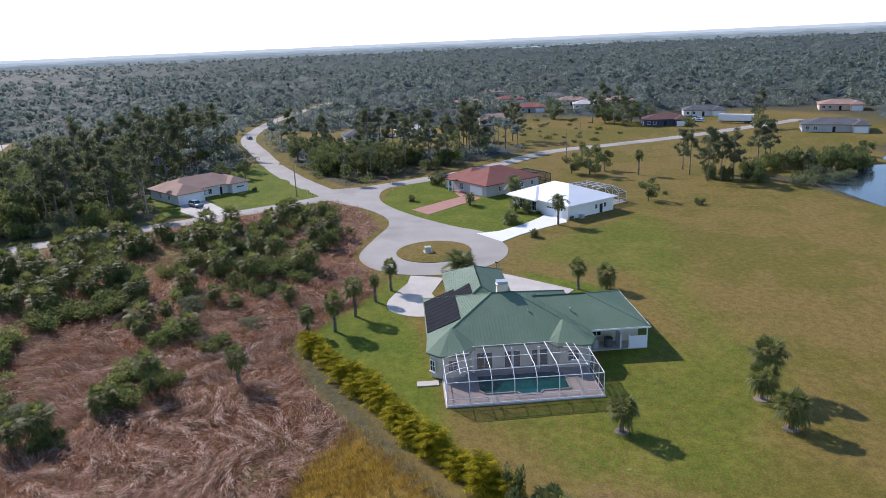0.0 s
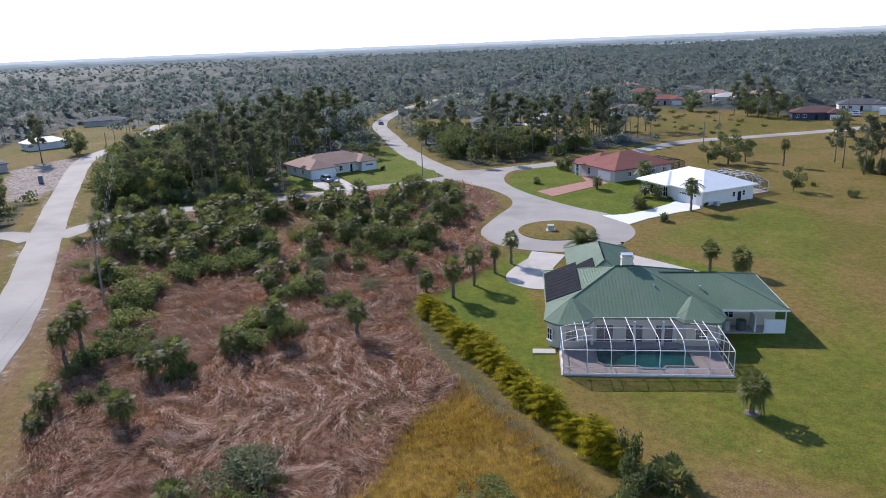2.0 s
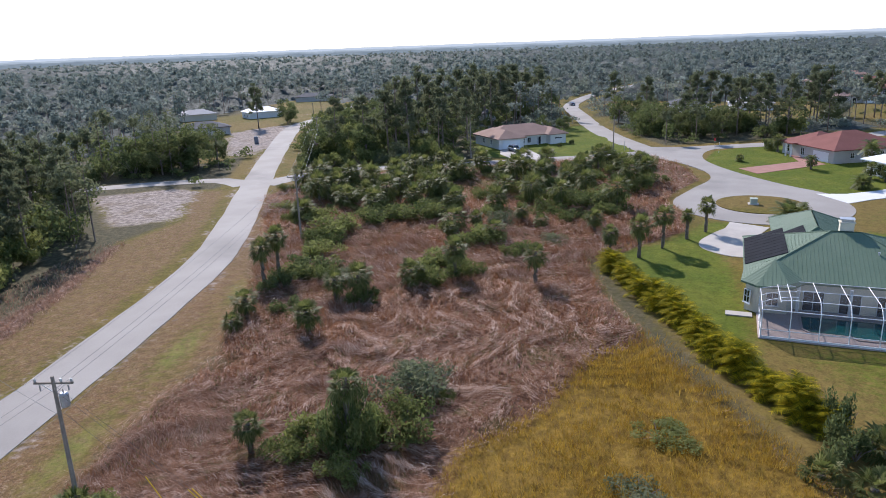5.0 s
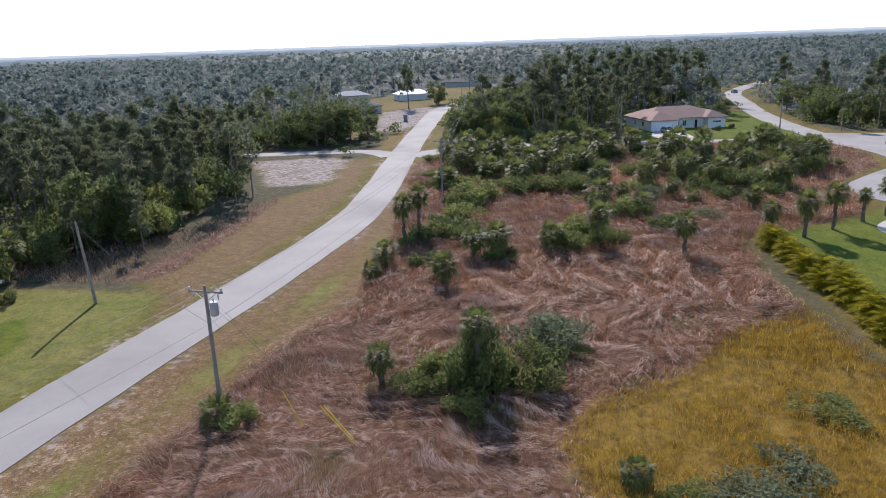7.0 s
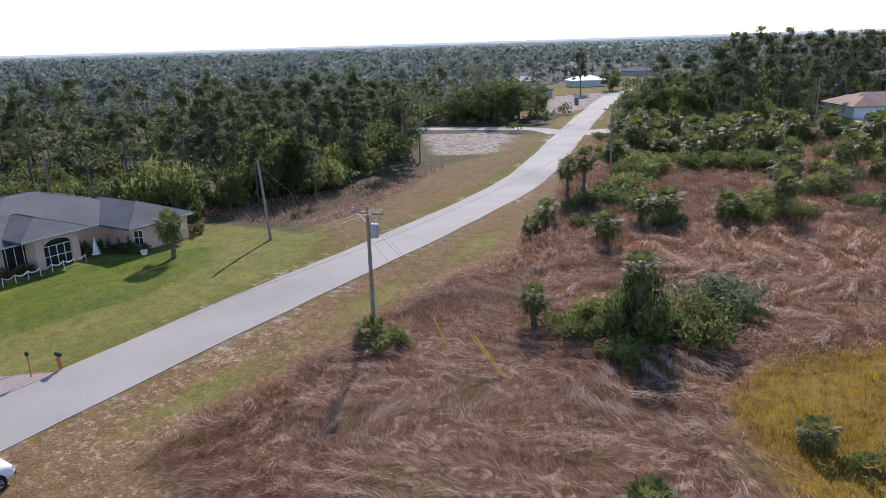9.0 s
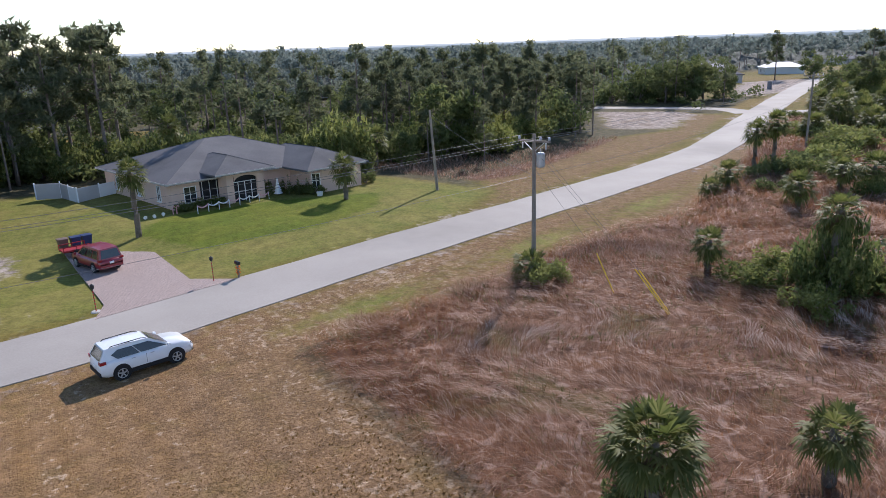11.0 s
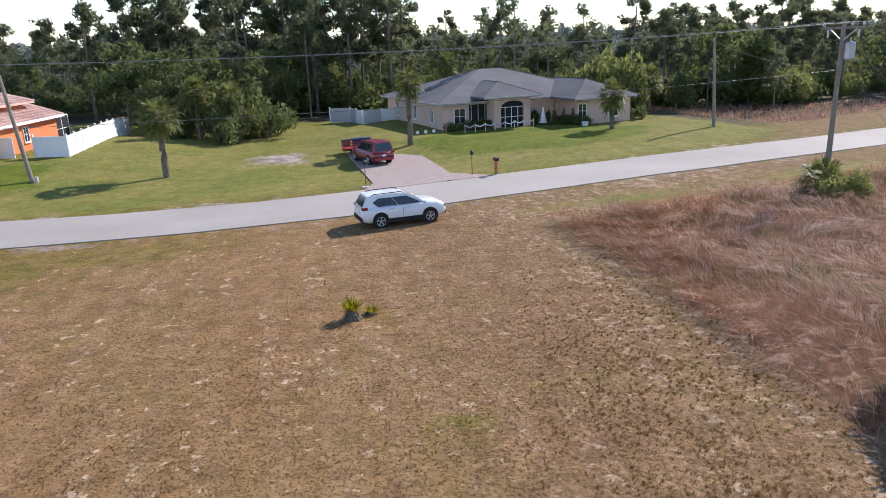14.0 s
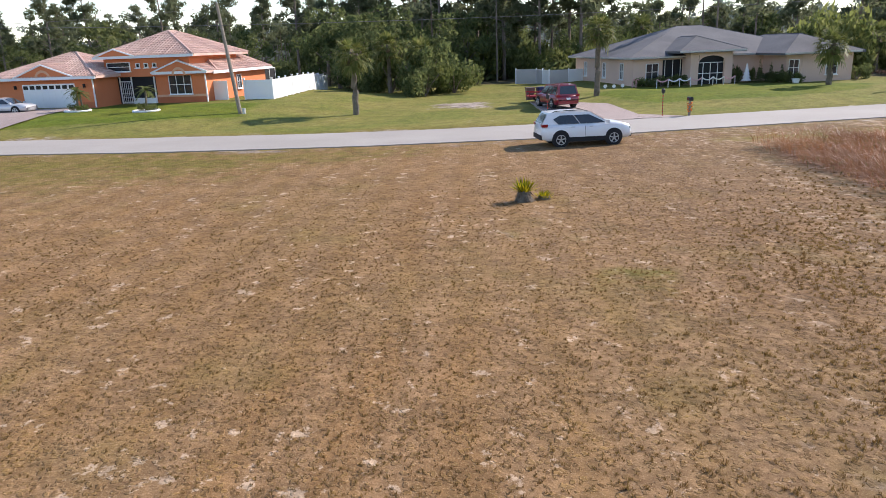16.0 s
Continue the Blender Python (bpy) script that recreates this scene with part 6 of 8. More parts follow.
def solar(u0, u1, t0, t1, edge_u, slope, z):
    """A black pool-heating mat lying on a slope that rises along +u."""
    lo, hi = edge_u + t0, edge_u + t1
    n = max(2, round((u1 - u0) / 1.3))
    for k in range(n):
        a, b = u0 + (u1 - u0) * k / n + 0.03, u0 + (u1 - u0) * (k + 1) / n - 0.03
        q = [(lo, a, z + t0 * slope + 0.10), (hi, a, z + t1 * slope + 0.10), (hi, b, z + t1 * slope + 0.10), (lo, b, z + t0 * slope + 0.10)]
        g, m = Geo(), 0
        g.v += q + [(x, y, h - 0.07) for x, y, h in q]
        g.f += [(m, m + 3, m + 2, m + 1), (m + 4, m + 5, m + 6, m + 7)] + [(m + i, m + (i + 1) % 4, m + 4 + (i + 1) % 4, m + 4 + i) for i in range(4)]
        part("solar_panel", g, SOLAR, hs, "black solar pool heating mat on the roof")


solar(13.6, 24.8, 0.12, 4.4, -1.6, 3.5 / 8.8, 3.2)
solar(21.2, 27.2, 0.5, 3.4, 1.9, 2.35 / 4.75, 3.18)
g = Geo().box(8.8, 18.4, 5.0, 1.4, 1.1, 2.6).box(8.8, 18.4, 7.6, 1.6, 1.3, 0.14)
ch = part("chimney", g, STUCCO_CREAM, hs, "cream stuccoed chimney")
part("chimney_cap", Geo().box(8.8, 18.4, 7.74, 1.2, 0.9, 0.28).box(8.8, 18.4, 8.02, 1.5, 1.2, 0.06), STEEL, ch, "grey metal cap")
for u, v, z in ((17.2, 15.2, 4.5), (11.5, 14.0, 5.1)):
    part("vent_pipe", Geo().tube([(u, v, z - 0.4), (u, v, z + 0.35)], 0.09, 8).tube([(u, v, z + 0.35), (u, v, z + 0.45)], 0.14, 8), STEEL, hs, "short roof vent pipe")
for u, v, f, w in ((-1.2, 7.55, -52, 0.9), (1.2, 7.14, 0, 1.2), (-1.06, 12.5, -90, 1.2), (-1.06, 17.0, -90, 1.2), (15.9, 7.84, 0, 1.4)):
    window(hs, u, v, 0.95, w, 1.45, f)
for u in (5.2, 8.6, 12.0):
    window(hs, u, 8.96, 0.1, 2.0, 2.2, 0, 2, 1, name="sliding_door")
for u in (3.7, 8.5, 11.7, 13.3):
    part("column", Geo().tube([(u, 9.0 if u > 13 else 8.2, 0), (u, 9.0 if u > 13 else 8.2, 3.0)], 0.16, 10), WHITE, hs)
garage_door(hs, 6.6, 37.24, 0.05, 5.0, 2.2, 180)
part("fascia", Geo().box(12.6 + 6.7, 11.5, 2.98, 14.6, 0.05, 0.22).box(26.68, 18.2, 2.98, 0.05, 13.4, 0.22), WHITE, hs, "white roof edge")
g = Geo().prism(rect(-0.2, 0.1, 17.7, 9.0), -0.2, 0.12)
deck = tagged(part("pool_deck", g, PAVER, hs, "grey-brown paver pool deck"), kind="")
dome_cage(hs, 0.0, 0.3, 17.5, 8.7, 2.95, 3.75, 3.3, 7, 4, "dark insect screen panels")
part("kick_plate", Geo().box(8.75, 0.22, 0.0, 17.6, 0.08, 0.3), WHITE, hs, "white strip along the foot of the cage")
pool = Geo().prism([(4.0, 3.4), (4.7, 2.6), (8.2, 2.6), (8.6, 2.0), (10.6, 2.0), (11.0, 2.6), (14.2, 2.6), (14.2, 6.0), (13.2, 7.0), (4.0, 7.0)], 0.0, 0.135)
part("pool_water", pool, POOLWATER, hs, "still teal pool water")
lip = [(3.85, 3.35), (4.6, 2.45), (8.1, 2.45), (8.5, 1.85), (10.7, 1.85), (11.1, 2.45), (14.35, 2.45), (14.35, 6.05), (13.25, 7.15), (3.85, 7.15)]
g = Geo()
for a, b in zip(lip, lip[1:] + lip[:1]):
    g.beam((*a, 0.12), (*b, 0.12), 0.22)
part("pool_coping", g, PAVER, hs)
part("slab", Geo().box(-1.9, 6.2, 0, 2.6, 1.2, 0.12), CONCRETE, hs)
part("service_slab", Geo().box(22.5, 13.2, 0, 8.0, 2.4, 0.1), CONCRETE, hs)
part("service_wall", Geo().box(23.1, 13.2, 0.1, 0.15, 2.0, 2.0), STUCCO_WHITE, hs)
part("fence_panel", Geo().box(25.3, 12.0, 0.1, 2.2, 0.08, 1.7).box(24.1, 12.0, 0.1, 0.12, 0.12, 1.9).box(26.4, 12.0, 0.1, 0.12, 0.12, 2.9), VINYL, hs, "white vinyl screen panel")
for u, w, col in ((20.0, 0.9, STEEL), (21.7, 1.1, SHINGLE_DARK)):
    g = Geo().tube([(u, 13.0, 0.1), (u, 13.0, 1.25)], w / 2, 14).tube([(u, 13.0, 1.25), (u, 13.0, 1.32)], w / 2 * 1.06, 14)
    part("air_conditioner", g, col, hs, "round outdoor air conditioning unit")
window(hs, 20.6, 14.55, 1.0, 1.2, 1.2, 0)


# ---------- the white house ----------
hs = thing("house", 161.4, -19.9, 0.0, -53.0, "white stucco house with a bright white hipped roof", "house")
walls(hs, rect(0, 0, 14.2, 19.0), -0.1, 3.1, STUCCO_WHITE)
roof(hs, ROOF_WHITE, "smooth bright white roof", (0, 0, 14.2, 19.0, 3.25, 2.9, 0.7), (-1.0, 9.5, 8.0, 18.6, 3.24, 1.9, 0.6))
garage_door(hs, -0.04, 4.2, 0.05, 5.0, 2.2, -90)
window(hs, -0.04, 11.0, 0.3, 1.4, 2.2, -90)
window(hs, -0.04, 15.0, 0.3, 2.0, 2.2, -90)
for u in (8.6, 11.4):
    window(hs, u, -0.04, 1.1, 0.8, 1.1, 0, 1, 2)
part("service_door", Geo().box(10.2, -0.05, 0.05, 0.9, 0.06, 2.0), DARK, hs, "dark side door")
part("air_conditioner", Geo().box(3.2, -0.9, 0, 0.9, 0.9, 0.9), STEEL, hs, "grey outdoor air conditioning unit")
part("pool_deck", Geo().prism(rect(14.2, 3.0, 22.4, 16.5), -0.1, 0.1), CONCRETE, hs)
cg = thing("pool_cage", 161.4, -19.9, 0.0, -53.0, "white-framed screened pool cage beside the white house", "pool cage")
base = Matrix.Translation((161.4, -19.9, 0)) @ pose(0, 0, 0, 0, 0, -53.0) @ Matrix.Translation((22.2, 3.2, 0)) @ pose(0, 0, 0, 0, 0, 90)
cg.matrix_basis = base
cage(cg, 0, 0, 13.0, 7.8, 2.5, 4.0, 2.2, 6, 3, "dark insect screen panels")

# ---------- the red-roofed house ----------
hs = thing("house", 187.3, -2.6, 0.0, -52.0, "grey stucco house with a red hipped shingle roof", "house")
walls(hs, rect(0, 0, 18.0, 14.5), -0.1, 2.9, STUCCO_GREY)
walls(hs, rect(0.6, 14.5, 12.0, 18.6), -0.1, 2.9, STUCCO_GREY)
roof(hs, SHINGLE_RED, "red shingle roof", (0, 0, 18.0, 14.5, 3.05, 3.2, 0.6), (0.6, 8.0, 12.0, 18.6, 3.04, 2.4, 0.6))
garage_door(hs, -0.04, 4.2, 0.05, 5.0, 2.2, -90, False)
for v in (10.4, 16.6):
    window(hs, -0.04 if v < 14 else 0.56, v, 0.6, 1.3, 1.8, -90)
for u in (4.5, 8.0, 12.0, 15.6):
    window(hs, u, -0.04, 1.0, 1.0, 1.2, 0)
for v in (12.4, 14.2):
    part("column", Geo().tube([(-1.6, v, 0), (-1.6, v, 3.0)], 0.22, 10), WHITE, hs)
part("porch_roof", Geo().box(-0.9, 13.3, 3.0, 2.2, 3.0, 0.25), SHINGLE_RED, hs)
cg = thing("pool_cage", 199, -12, 0, -52, "dark screened pool cage behind the red-roofed house", "pool cage")
cg.matrix_basis = Matrix.Translation((187.3, -2.6, 0)) @ pose(0, 0, 0, 0, 0, -52.0) @ Matrix.Translation((25.0, 2.6, 0)) @ pose(0, 0, 0, 0, 0, 90)
cage(cg, 0, 0, 10, 6.6, 2.4, 3.0, 1.4, 5, 3, "dark insect screen panels", DARK)

# ---------- the tan house ----------
hs = thing("house", 189.9, 78.6, 0.0, -41.0, "white house with a tan hipped shingle roof", "house")
walls(hs, rect(0, 0, 7.6, 16.0), -0.1, 2.75, STUCCO_WHITE)
walls(hs, rect(7.6, 4.0, 22.0, 16.0), -0.1, 2.75, STUCCO_WHITE)
walls(hs, rect(17.0, 1.6, 22.0, 4.0), -0.1, 2.75, STUCCO_WHITE)
roof(hs, SHINGLE_TAN, "tan shingle roof", (0, 0, 7.6, 16.0, 2.9, 1.9, 0.7), (0, 3.6, 22.0, 16.0, 2.89, 2.6, 0.7), (16.6, 1.6, 22.0, 12.0, 2.88, 1.6, 0.7))
garage_door(hs, 3.8, -0.04, 0.05, 5.2, 2.15, 0, False)
for u in (9.4, 11.4):
    window(hs, u, 3.96, 0.6, 1.1, 1.5, 0)
part("front_door", Geo().box(14.6, 3.95, 0.05, 1.0, 0.08, 2.05), DARK, hs, "dark front door")
window(hs, 19.5, 1.56, 1.4, 2.4, 0.5, 0, 3, 1)
part("column", Geo().tube([(13.4, 2.4, 0), (13.4, 2.4, 2.8)], 0.13, 10), WHITE, hs)
for v in (5.0, 10.0):
    window(hs, -0.04, v, 0.9, 1.2, 1.3, -90)

# ---------- the grey-roofed house ----------
GREY, GREY_TURN = (12.5, 74.2), 22.0
hs = thing("house", *GREY, 0.5, GREY_TURN, "peach stucco house with a grey hipped shingle roof", "house")
walls(hs, rect(0, 0, 19.8, 17.0), -0.4, 2.55, STUCCO_PINK)
walls(hs, [(13.6, 0.0), (13.6, -3.8), (14.6, -4.8), (19.8, -4.8), (19.8, 0.0)], -0.4, 2.55, STUCCO_PINK)
walls(hs, rect(5.0, -1.8, 5.8, 0), -0.4, 3.1, STUCCO_PINK, "porch_wall")
walls(hs, rect(8.5, -1.8, 9.3, 0), -0.4, 3.1, STUCCO_PINK, "porch_wall")
g = Geo().box(7.15, -1.75, 2.75, 2.8, 0.25, 0.4)
for k in range(8):
    a, b = math.pi * k / 8, math.pi * (k + 1) / 8
    g.face((7.15 - 1.35 * math.cos(a), -1.88, 2.1 + 0.6 * math.sin(a)), (7.15 - 1.35 * math.cos(b), -1.88, 2.1 + 0.6 * math.sin(b)),
           (7.15 - 1.35 * math.cos(b), -1.88, 2.9), (7.15 - 1.35 * math.cos(a), -1.88, 2.9))
part("porch_arch", g, STUCCO_PINK, hs, "arched porch front")
sl = roof(hs, SHINGLE_GREY, "weathered grey shingle roof", (0, 0, 19.8, 17.0, 2.75, 2.9, 0.7), (13.0, -4.8, 19.8, 8.0, 2.74, 1.7, 0.7), (4.0, -2.0, 9.8, 7.0, 3.2, 1.35, 0.5))
ridge_caps(hs, SHINGLE_GREY, sl, 0.035)
part("fascia", Geo().box(9.7, -0.72, 2.58, 20.8, 0.05, 0.16).box(16.2, -5.52, 2.58, 7.8, 0.05, 0.16).box(-0.72, 8.5, 2.58, 0.05, 18.4, 0.16).box(6.9, -2.52, 3.04, 6.8, 0.05, 0.16), STUCCO_GREY, hs, "grey-white roof edge")
for v in (2.8, 7.6, 13.4):
    window(hs, -0.04, v, 0.55, 0.8, 1.6, -90)
window(hs, 1.9, -0.04, 0.5, 1.3, 1.6, 0)
part("entry_screen", Geo().box(4.0, -0.03, 0.0, 2.0, 0.06, 2.4), DARK, hs, "dark screened entry")
for u in (3.2, 4.0, 4.8):
    part("mullion", Geo().box(u, -0.08, 0, 0.05, 0.05, 2.4), WHITE, hs)
part("porch_screen", Geo().box(7.15, -1.5, 0.0, 2.7, 0.05, 2.9), DARK, hs, "dark porch screen")
for u in (6.4, 7.15, 7.9):
    part("mullion", Geo().box(u, -1.56, 0, 0.06, 0.05, 2.0), WHITE, hs)
for z in (1.0, 2.0):
    part("rail", Geo().box(7.15, -1.56, z, 2.7, 0.05, 0.06), WHITE, hs)
window(hs, 14.05, -4.36, 0.6, 0.9, 1.5, -45)
window(hs, 17.6, -4.84, 0.6, 1.2, 1.5, 0)

# white pool wall beside it
fw = thing("fence", -1.2, 90.6, 0.1, 0, "weathered white panel fence round a pool yard", "fence")
pts = [(0, 0), (2.6, -0.6), (4.6, -5.6), (8.8, -2.6)]
for a, b in zip(pts, pts[1:]):
    d = Vector((*b, 0)) - Vector((*a, 0))
    n = max(1, round(d.length / 2.2))
    for k in range(n):
        p, q = Vector((*a, 0)) + d * (k / n), Vector((*a, 0)) + d * ((k + 1) / n)
        part("panel", Geo().box(*((p + q) / 2)[:2], 0, (q - p).length - 0.1, 0.07, 1.75, math.atan2(d.y, d.x)), VINYL if k else STUCCO_GREY, fw)
        part("post", Geo().box(p.x, p.y, 0, 0.13, 0.13, 1.9), VINYL, fw)

CLAY_BAND = mat("peach_stucco_band", (0.66, 0.36, 0.22), (0.70, 0.40, 0.26), 0.4, 25.0, 0.9)

# ---------- the orange house ----------
hs = thing("house", -44.2, 55.4, 0.8, 3.0, "orange stucco house with a clay tile roof and white trim", "house")
walls(hs, rect(-0.9, 1.2, 9.5, 8.0), -0.6, 2.55, STUCCO_ORANGE)
walls(hs, rect(8.0, 6.6, 18.4, 18.0), -0.6, 2.55, STUCCO_ORANGE)
walls(hs, rect(13.4, 4.7, 18.4, 6.6), -0.6, 2.55, STUCCO_ORANGE)
walls(hs, rect(8.5, 4.4, 17.2, 14.0), 2.45, 4.2, STUCCO_ORANGE, "upper_wall")
part("band", Geo().box(-0.45, 1.17, -0.1, 0.9, 0.1, 0.55), STUCCO_BAND, hs, "rust-coloured wall base")
part("band", Geo().box(8.6, 1.17, -0.1, 1.8, 0.1, 0.55), STUCCO_BAND, hs, "rust-coloured wall base")
part("band", Geo().box(15.9, 4.67, -0.1, 5.1, 0.1, 0.62), STUCCO_BAND, hs, "rust-coloured wall base")
part("band", Geo().box(15.9, 4.66, 0.52, 5.1, 0.12, 0.22), CLAY_BAND, hs, "peach string course")
rb = Geo()
sl = roof(hs, CLAY, "pinkish clay tile roof", (-0.9, 1.2, 9.5, 11.0, 2.75, 2.1, 0.6), (2.3, 1.2, 7.3, 7.6, 2.80, 1.05, 0.5, (True, False)), (8.0, 6.8, 18.4, 18.0, 2.74, 3.2, 0.6),
          (8.4, 4.4, 17.4, 14.6, 4.35, 2.2, 0.6), (8.8, 4.4, 11.4, 9.0, 4.37, 0.62, 0.62, (True, False)), (13.9, 4.7, 18.4, 10.6, 2.8, 1.0, 0.5, (True, False)))
ribs(rb, sl, 0.33, 0.2, 0.075)
courses(rb, sl, 0.42, 0.10, 0.085)
tagged(part("roof_tiles", rb, CLAY, hs, "rows of rounded clay tiles"), kind="stuff")
ridge_caps(hs, CLAY, sl, 0.13)
for c, v, z, w in ((4.3, 0.58, 2.52, 11.6), (12.9, 3.78, 4.12, 10.2), (16.15, 4.18, 2.60, 5.5)):
    part("fascia", Geo().box(c, v, z, w, 0.06, 0.24), WHITE, hs, "white roof edge")
part("fascia", Geo().box(19.02, 12.0, 2.5, 0.06, 13.4, 0.26), WHITE, hs, "white roof edge")
for c, w, v, z, r in ((4.8, 3.0, 0.67, 2.80, 1.05), (16.15, 2.75, 4.17, 2.80, 1.0), (10.1, 1.92, 3.76, 4.37, 0.62)):
    part("gable", Geo().face((c - w + 0.15, v, z), (c + w - 0.15, v, z), (c, v, z + r - 0.08)), STUCCO_ORANGE, hs, "orange gable with white trim")
    part("gable_trim", Geo().beam((c - w - 0.1, v - 0.03, z - 0.05), (c, v - 0.03, z + r), 0.12), WHITE, hs)
    part("gable_trim", Geo().beam((c + w + 0.1, v - 0.03, z - 0.05), (c, v - 0.03, z + r), 0.12), WHITE, hs)
for c, v, z, rad in ((4.8, 0.62, 2.55, 0.85), (16.15, 4.12, 2.5, 0.72)):
    g = Geo()
    for k in range(10):
        a, b = math.pi * k / 10, math.pi * (k + 1) / 10
        g.face(*[(c - q * math.cos(w), v, z + q * math.sin(w)) for q, w in ((rad - 0.22, a), (rad, a), (rad, b), (rad - 0.22, b))])
    part("arch", g, CLAY_BAND, hs, "peach stucco arch")
garage_door(hs, 4.8, 1.16, 0.0, 5.4, 2.15, 0)
for u in (1.4, 8.5):
    part("wall_lamp", Geo().box(u, 1.08, 1.75, 0.16, 0.18, 0.32), DARK, hs, "small dark wall lantern")
window(hs, 15.9, 4.65, 0.75, 2.3, 1.75, 0, 3, 2)
window(hs, 10.0, 4.36, 2.95, 2.4, 0.85, 0, 1, 2)
for u in (12.0, 12.85, 13.7):
    window(hs, u, 4.36, 3.25, 0.42, 0.42, 0, 1, 1)
part("porch_screen", Geo().box(11.45, 4.7, 0.0, 3.9, 0.06, 2.5), DARK, hs, "dark screened porch")
for u in (9.75, 10.95):
    part("door_post", Geo().box(u, 4.6, 0, 0.09, 0.09, 2.45), WHITE, hs)
part("door_rail", Geo().box(10.35, 4.6, 1.98, 1.12, 0.09, 0.09), WHITE, hs)
door = part("security_door", Geo().box(10.35, 4.62, 0.02, 1.1, 0.03, 0.1), WHITE, hs, "white barred screen door")
for k in range(5):
    part("bar", Geo().box(9.95 + 0.2 * k, 4.6, 0.12, 0.035, 0.04, 1.84), WHITE, door)
for z in (0.15, 0.55, 0.95, 1.35):
    part("crossbar", Geo().box(10.35, 4.57, z, 1.1, 0.03, 0.035), WHITE, door)
part("low_wall", Geo().box(12.2, 4.5, 0, 2.4, 0.2, 0.5), WHITE, hs)
for u, v in ((9.4, 1.1), (13.3, 4.6), (18.5, 4.6)):
    part("downpipe", Geo().box(u, v, 0, 0.1, 0.1, 2.5), WHITE, hs)
window(hs, 18.44, 11.5, 0.8, 1.0, 1.4, 90)
g = Geo()
for v in (18.0, 19.6, 21.2):
    g.beam((18.2, v, -0.3), (18.2, v, 2.5), 0.08)
g.beam((18.2, 18.0, 2.5), (18.2, 21.2, 2.5), 0.08).beam((18.2, 18.0, 1.2), (18.2, 21.2, 1.2), 0.06)
part("lanai_frame", g, WHITE, hs)
part("lanai_screen", Geo().box(18.2, 19.6, -0.3, 0.03, 3.2, 2.8), DARK, hs, "dark lanai screen")

# white vinyl fence of its yard
fw = thing("fence", -20.0, 62.3, 0.0, 0, "white vinyl privacy fence with stepped panels", "fence")
for a, b in (((-3.0, 0.3), (0, 0)), ((0, 0), (-3.6, 22.0)), ((-6.9, 0.2), (-4.7, 0.3))):
    d = Vector((*b, 0)) - Vector((*a, 0))
    n = max(1, round(d.length / 2.3))
    for k in range(n):
        p, q = Vector((*a, 0)) + d * (k / n), Vector((*a, 0)) + d * ((k + 1) / n)
        mid = (p + q) / 2
        gz = float(lift(mid.x - 20.0, mid.y + 62.3))
        gg = Geo().box(mid.x, mid.y, gz + 0.03, (q - p).length - 0.12, 0.05, 1.72, math.atan2(d.y, d.x))
        gg.box(mid.x, mid.y, gz + 1.7, (q - p).length - 0.1, 0.09, 0.1, math.atan2(d.y, d.x)).box(mid.x, mid.y, gz + 0.05, (q - p).length - 0.1, 0.09, 0.1, math.atan2(d.y, d.x))
        part("panel", gg, VINYL, fw)
        part("post", Geo().box(p.x, p.y, gz - 0.2, 0.13, 0.13, 2.15).box(p.x, p.y, gz + 1.95, 0.17, 0.17, 0.05), VINYL, fw)


# ---------- houses farther off ----------
def far_house(x, y, turn, w, d, wall, tiles, label, rise=1.9, gable=False):
    ob = thing("house", x, y, 0, turn, label, "house", "distant houses")
    walls(ob, rect(-w / 2, -d / 2, w / 2, d / 2), -0.1, 2.7, wall)
    walls(ob, rect(w / 2 - 5.4, -d / 2 - 2.0, w / 2 - 0.2, -d / 2), -0.1, 2.7, wall, "wing_wall")
    roof(ob, tiles, "", (-w / 2, -d / 2, w / 2, d / 2, 2.85, rise, 0.6, (gable, gable)), (w / 2 - 5.4, -d / 2 - 2.0, w / 2 - 0.2, d / 2 - 2, 2.84, rise * 0.7, 0.5))
    for u in (-w / 2 + 1.8, -w / 2 + 4.4):
        window(ob, u, -d / 2 - 0.04, 0.8, 1.3, 1.3, 0)
    part("door", Geo().box(-0.4, -d / 2 - 0.03, 0, 1.0, 0.08, 2.05), DARK, ob)
    garage_door(ob, w / 2 - 2.8, -d / 2 - 2.04, 0, 4.4, 2.1, 0, False)
    for v in (-d / 4, d / 4):
        window(ob, -w / 2 - 0.04, v, 0.8, 1.2, 1.2, -90)
        window(ob, w / 2 + 0.04, v, 0.8, 1.2, 1.2, 90)
    CLEARINGS.append((x, y))


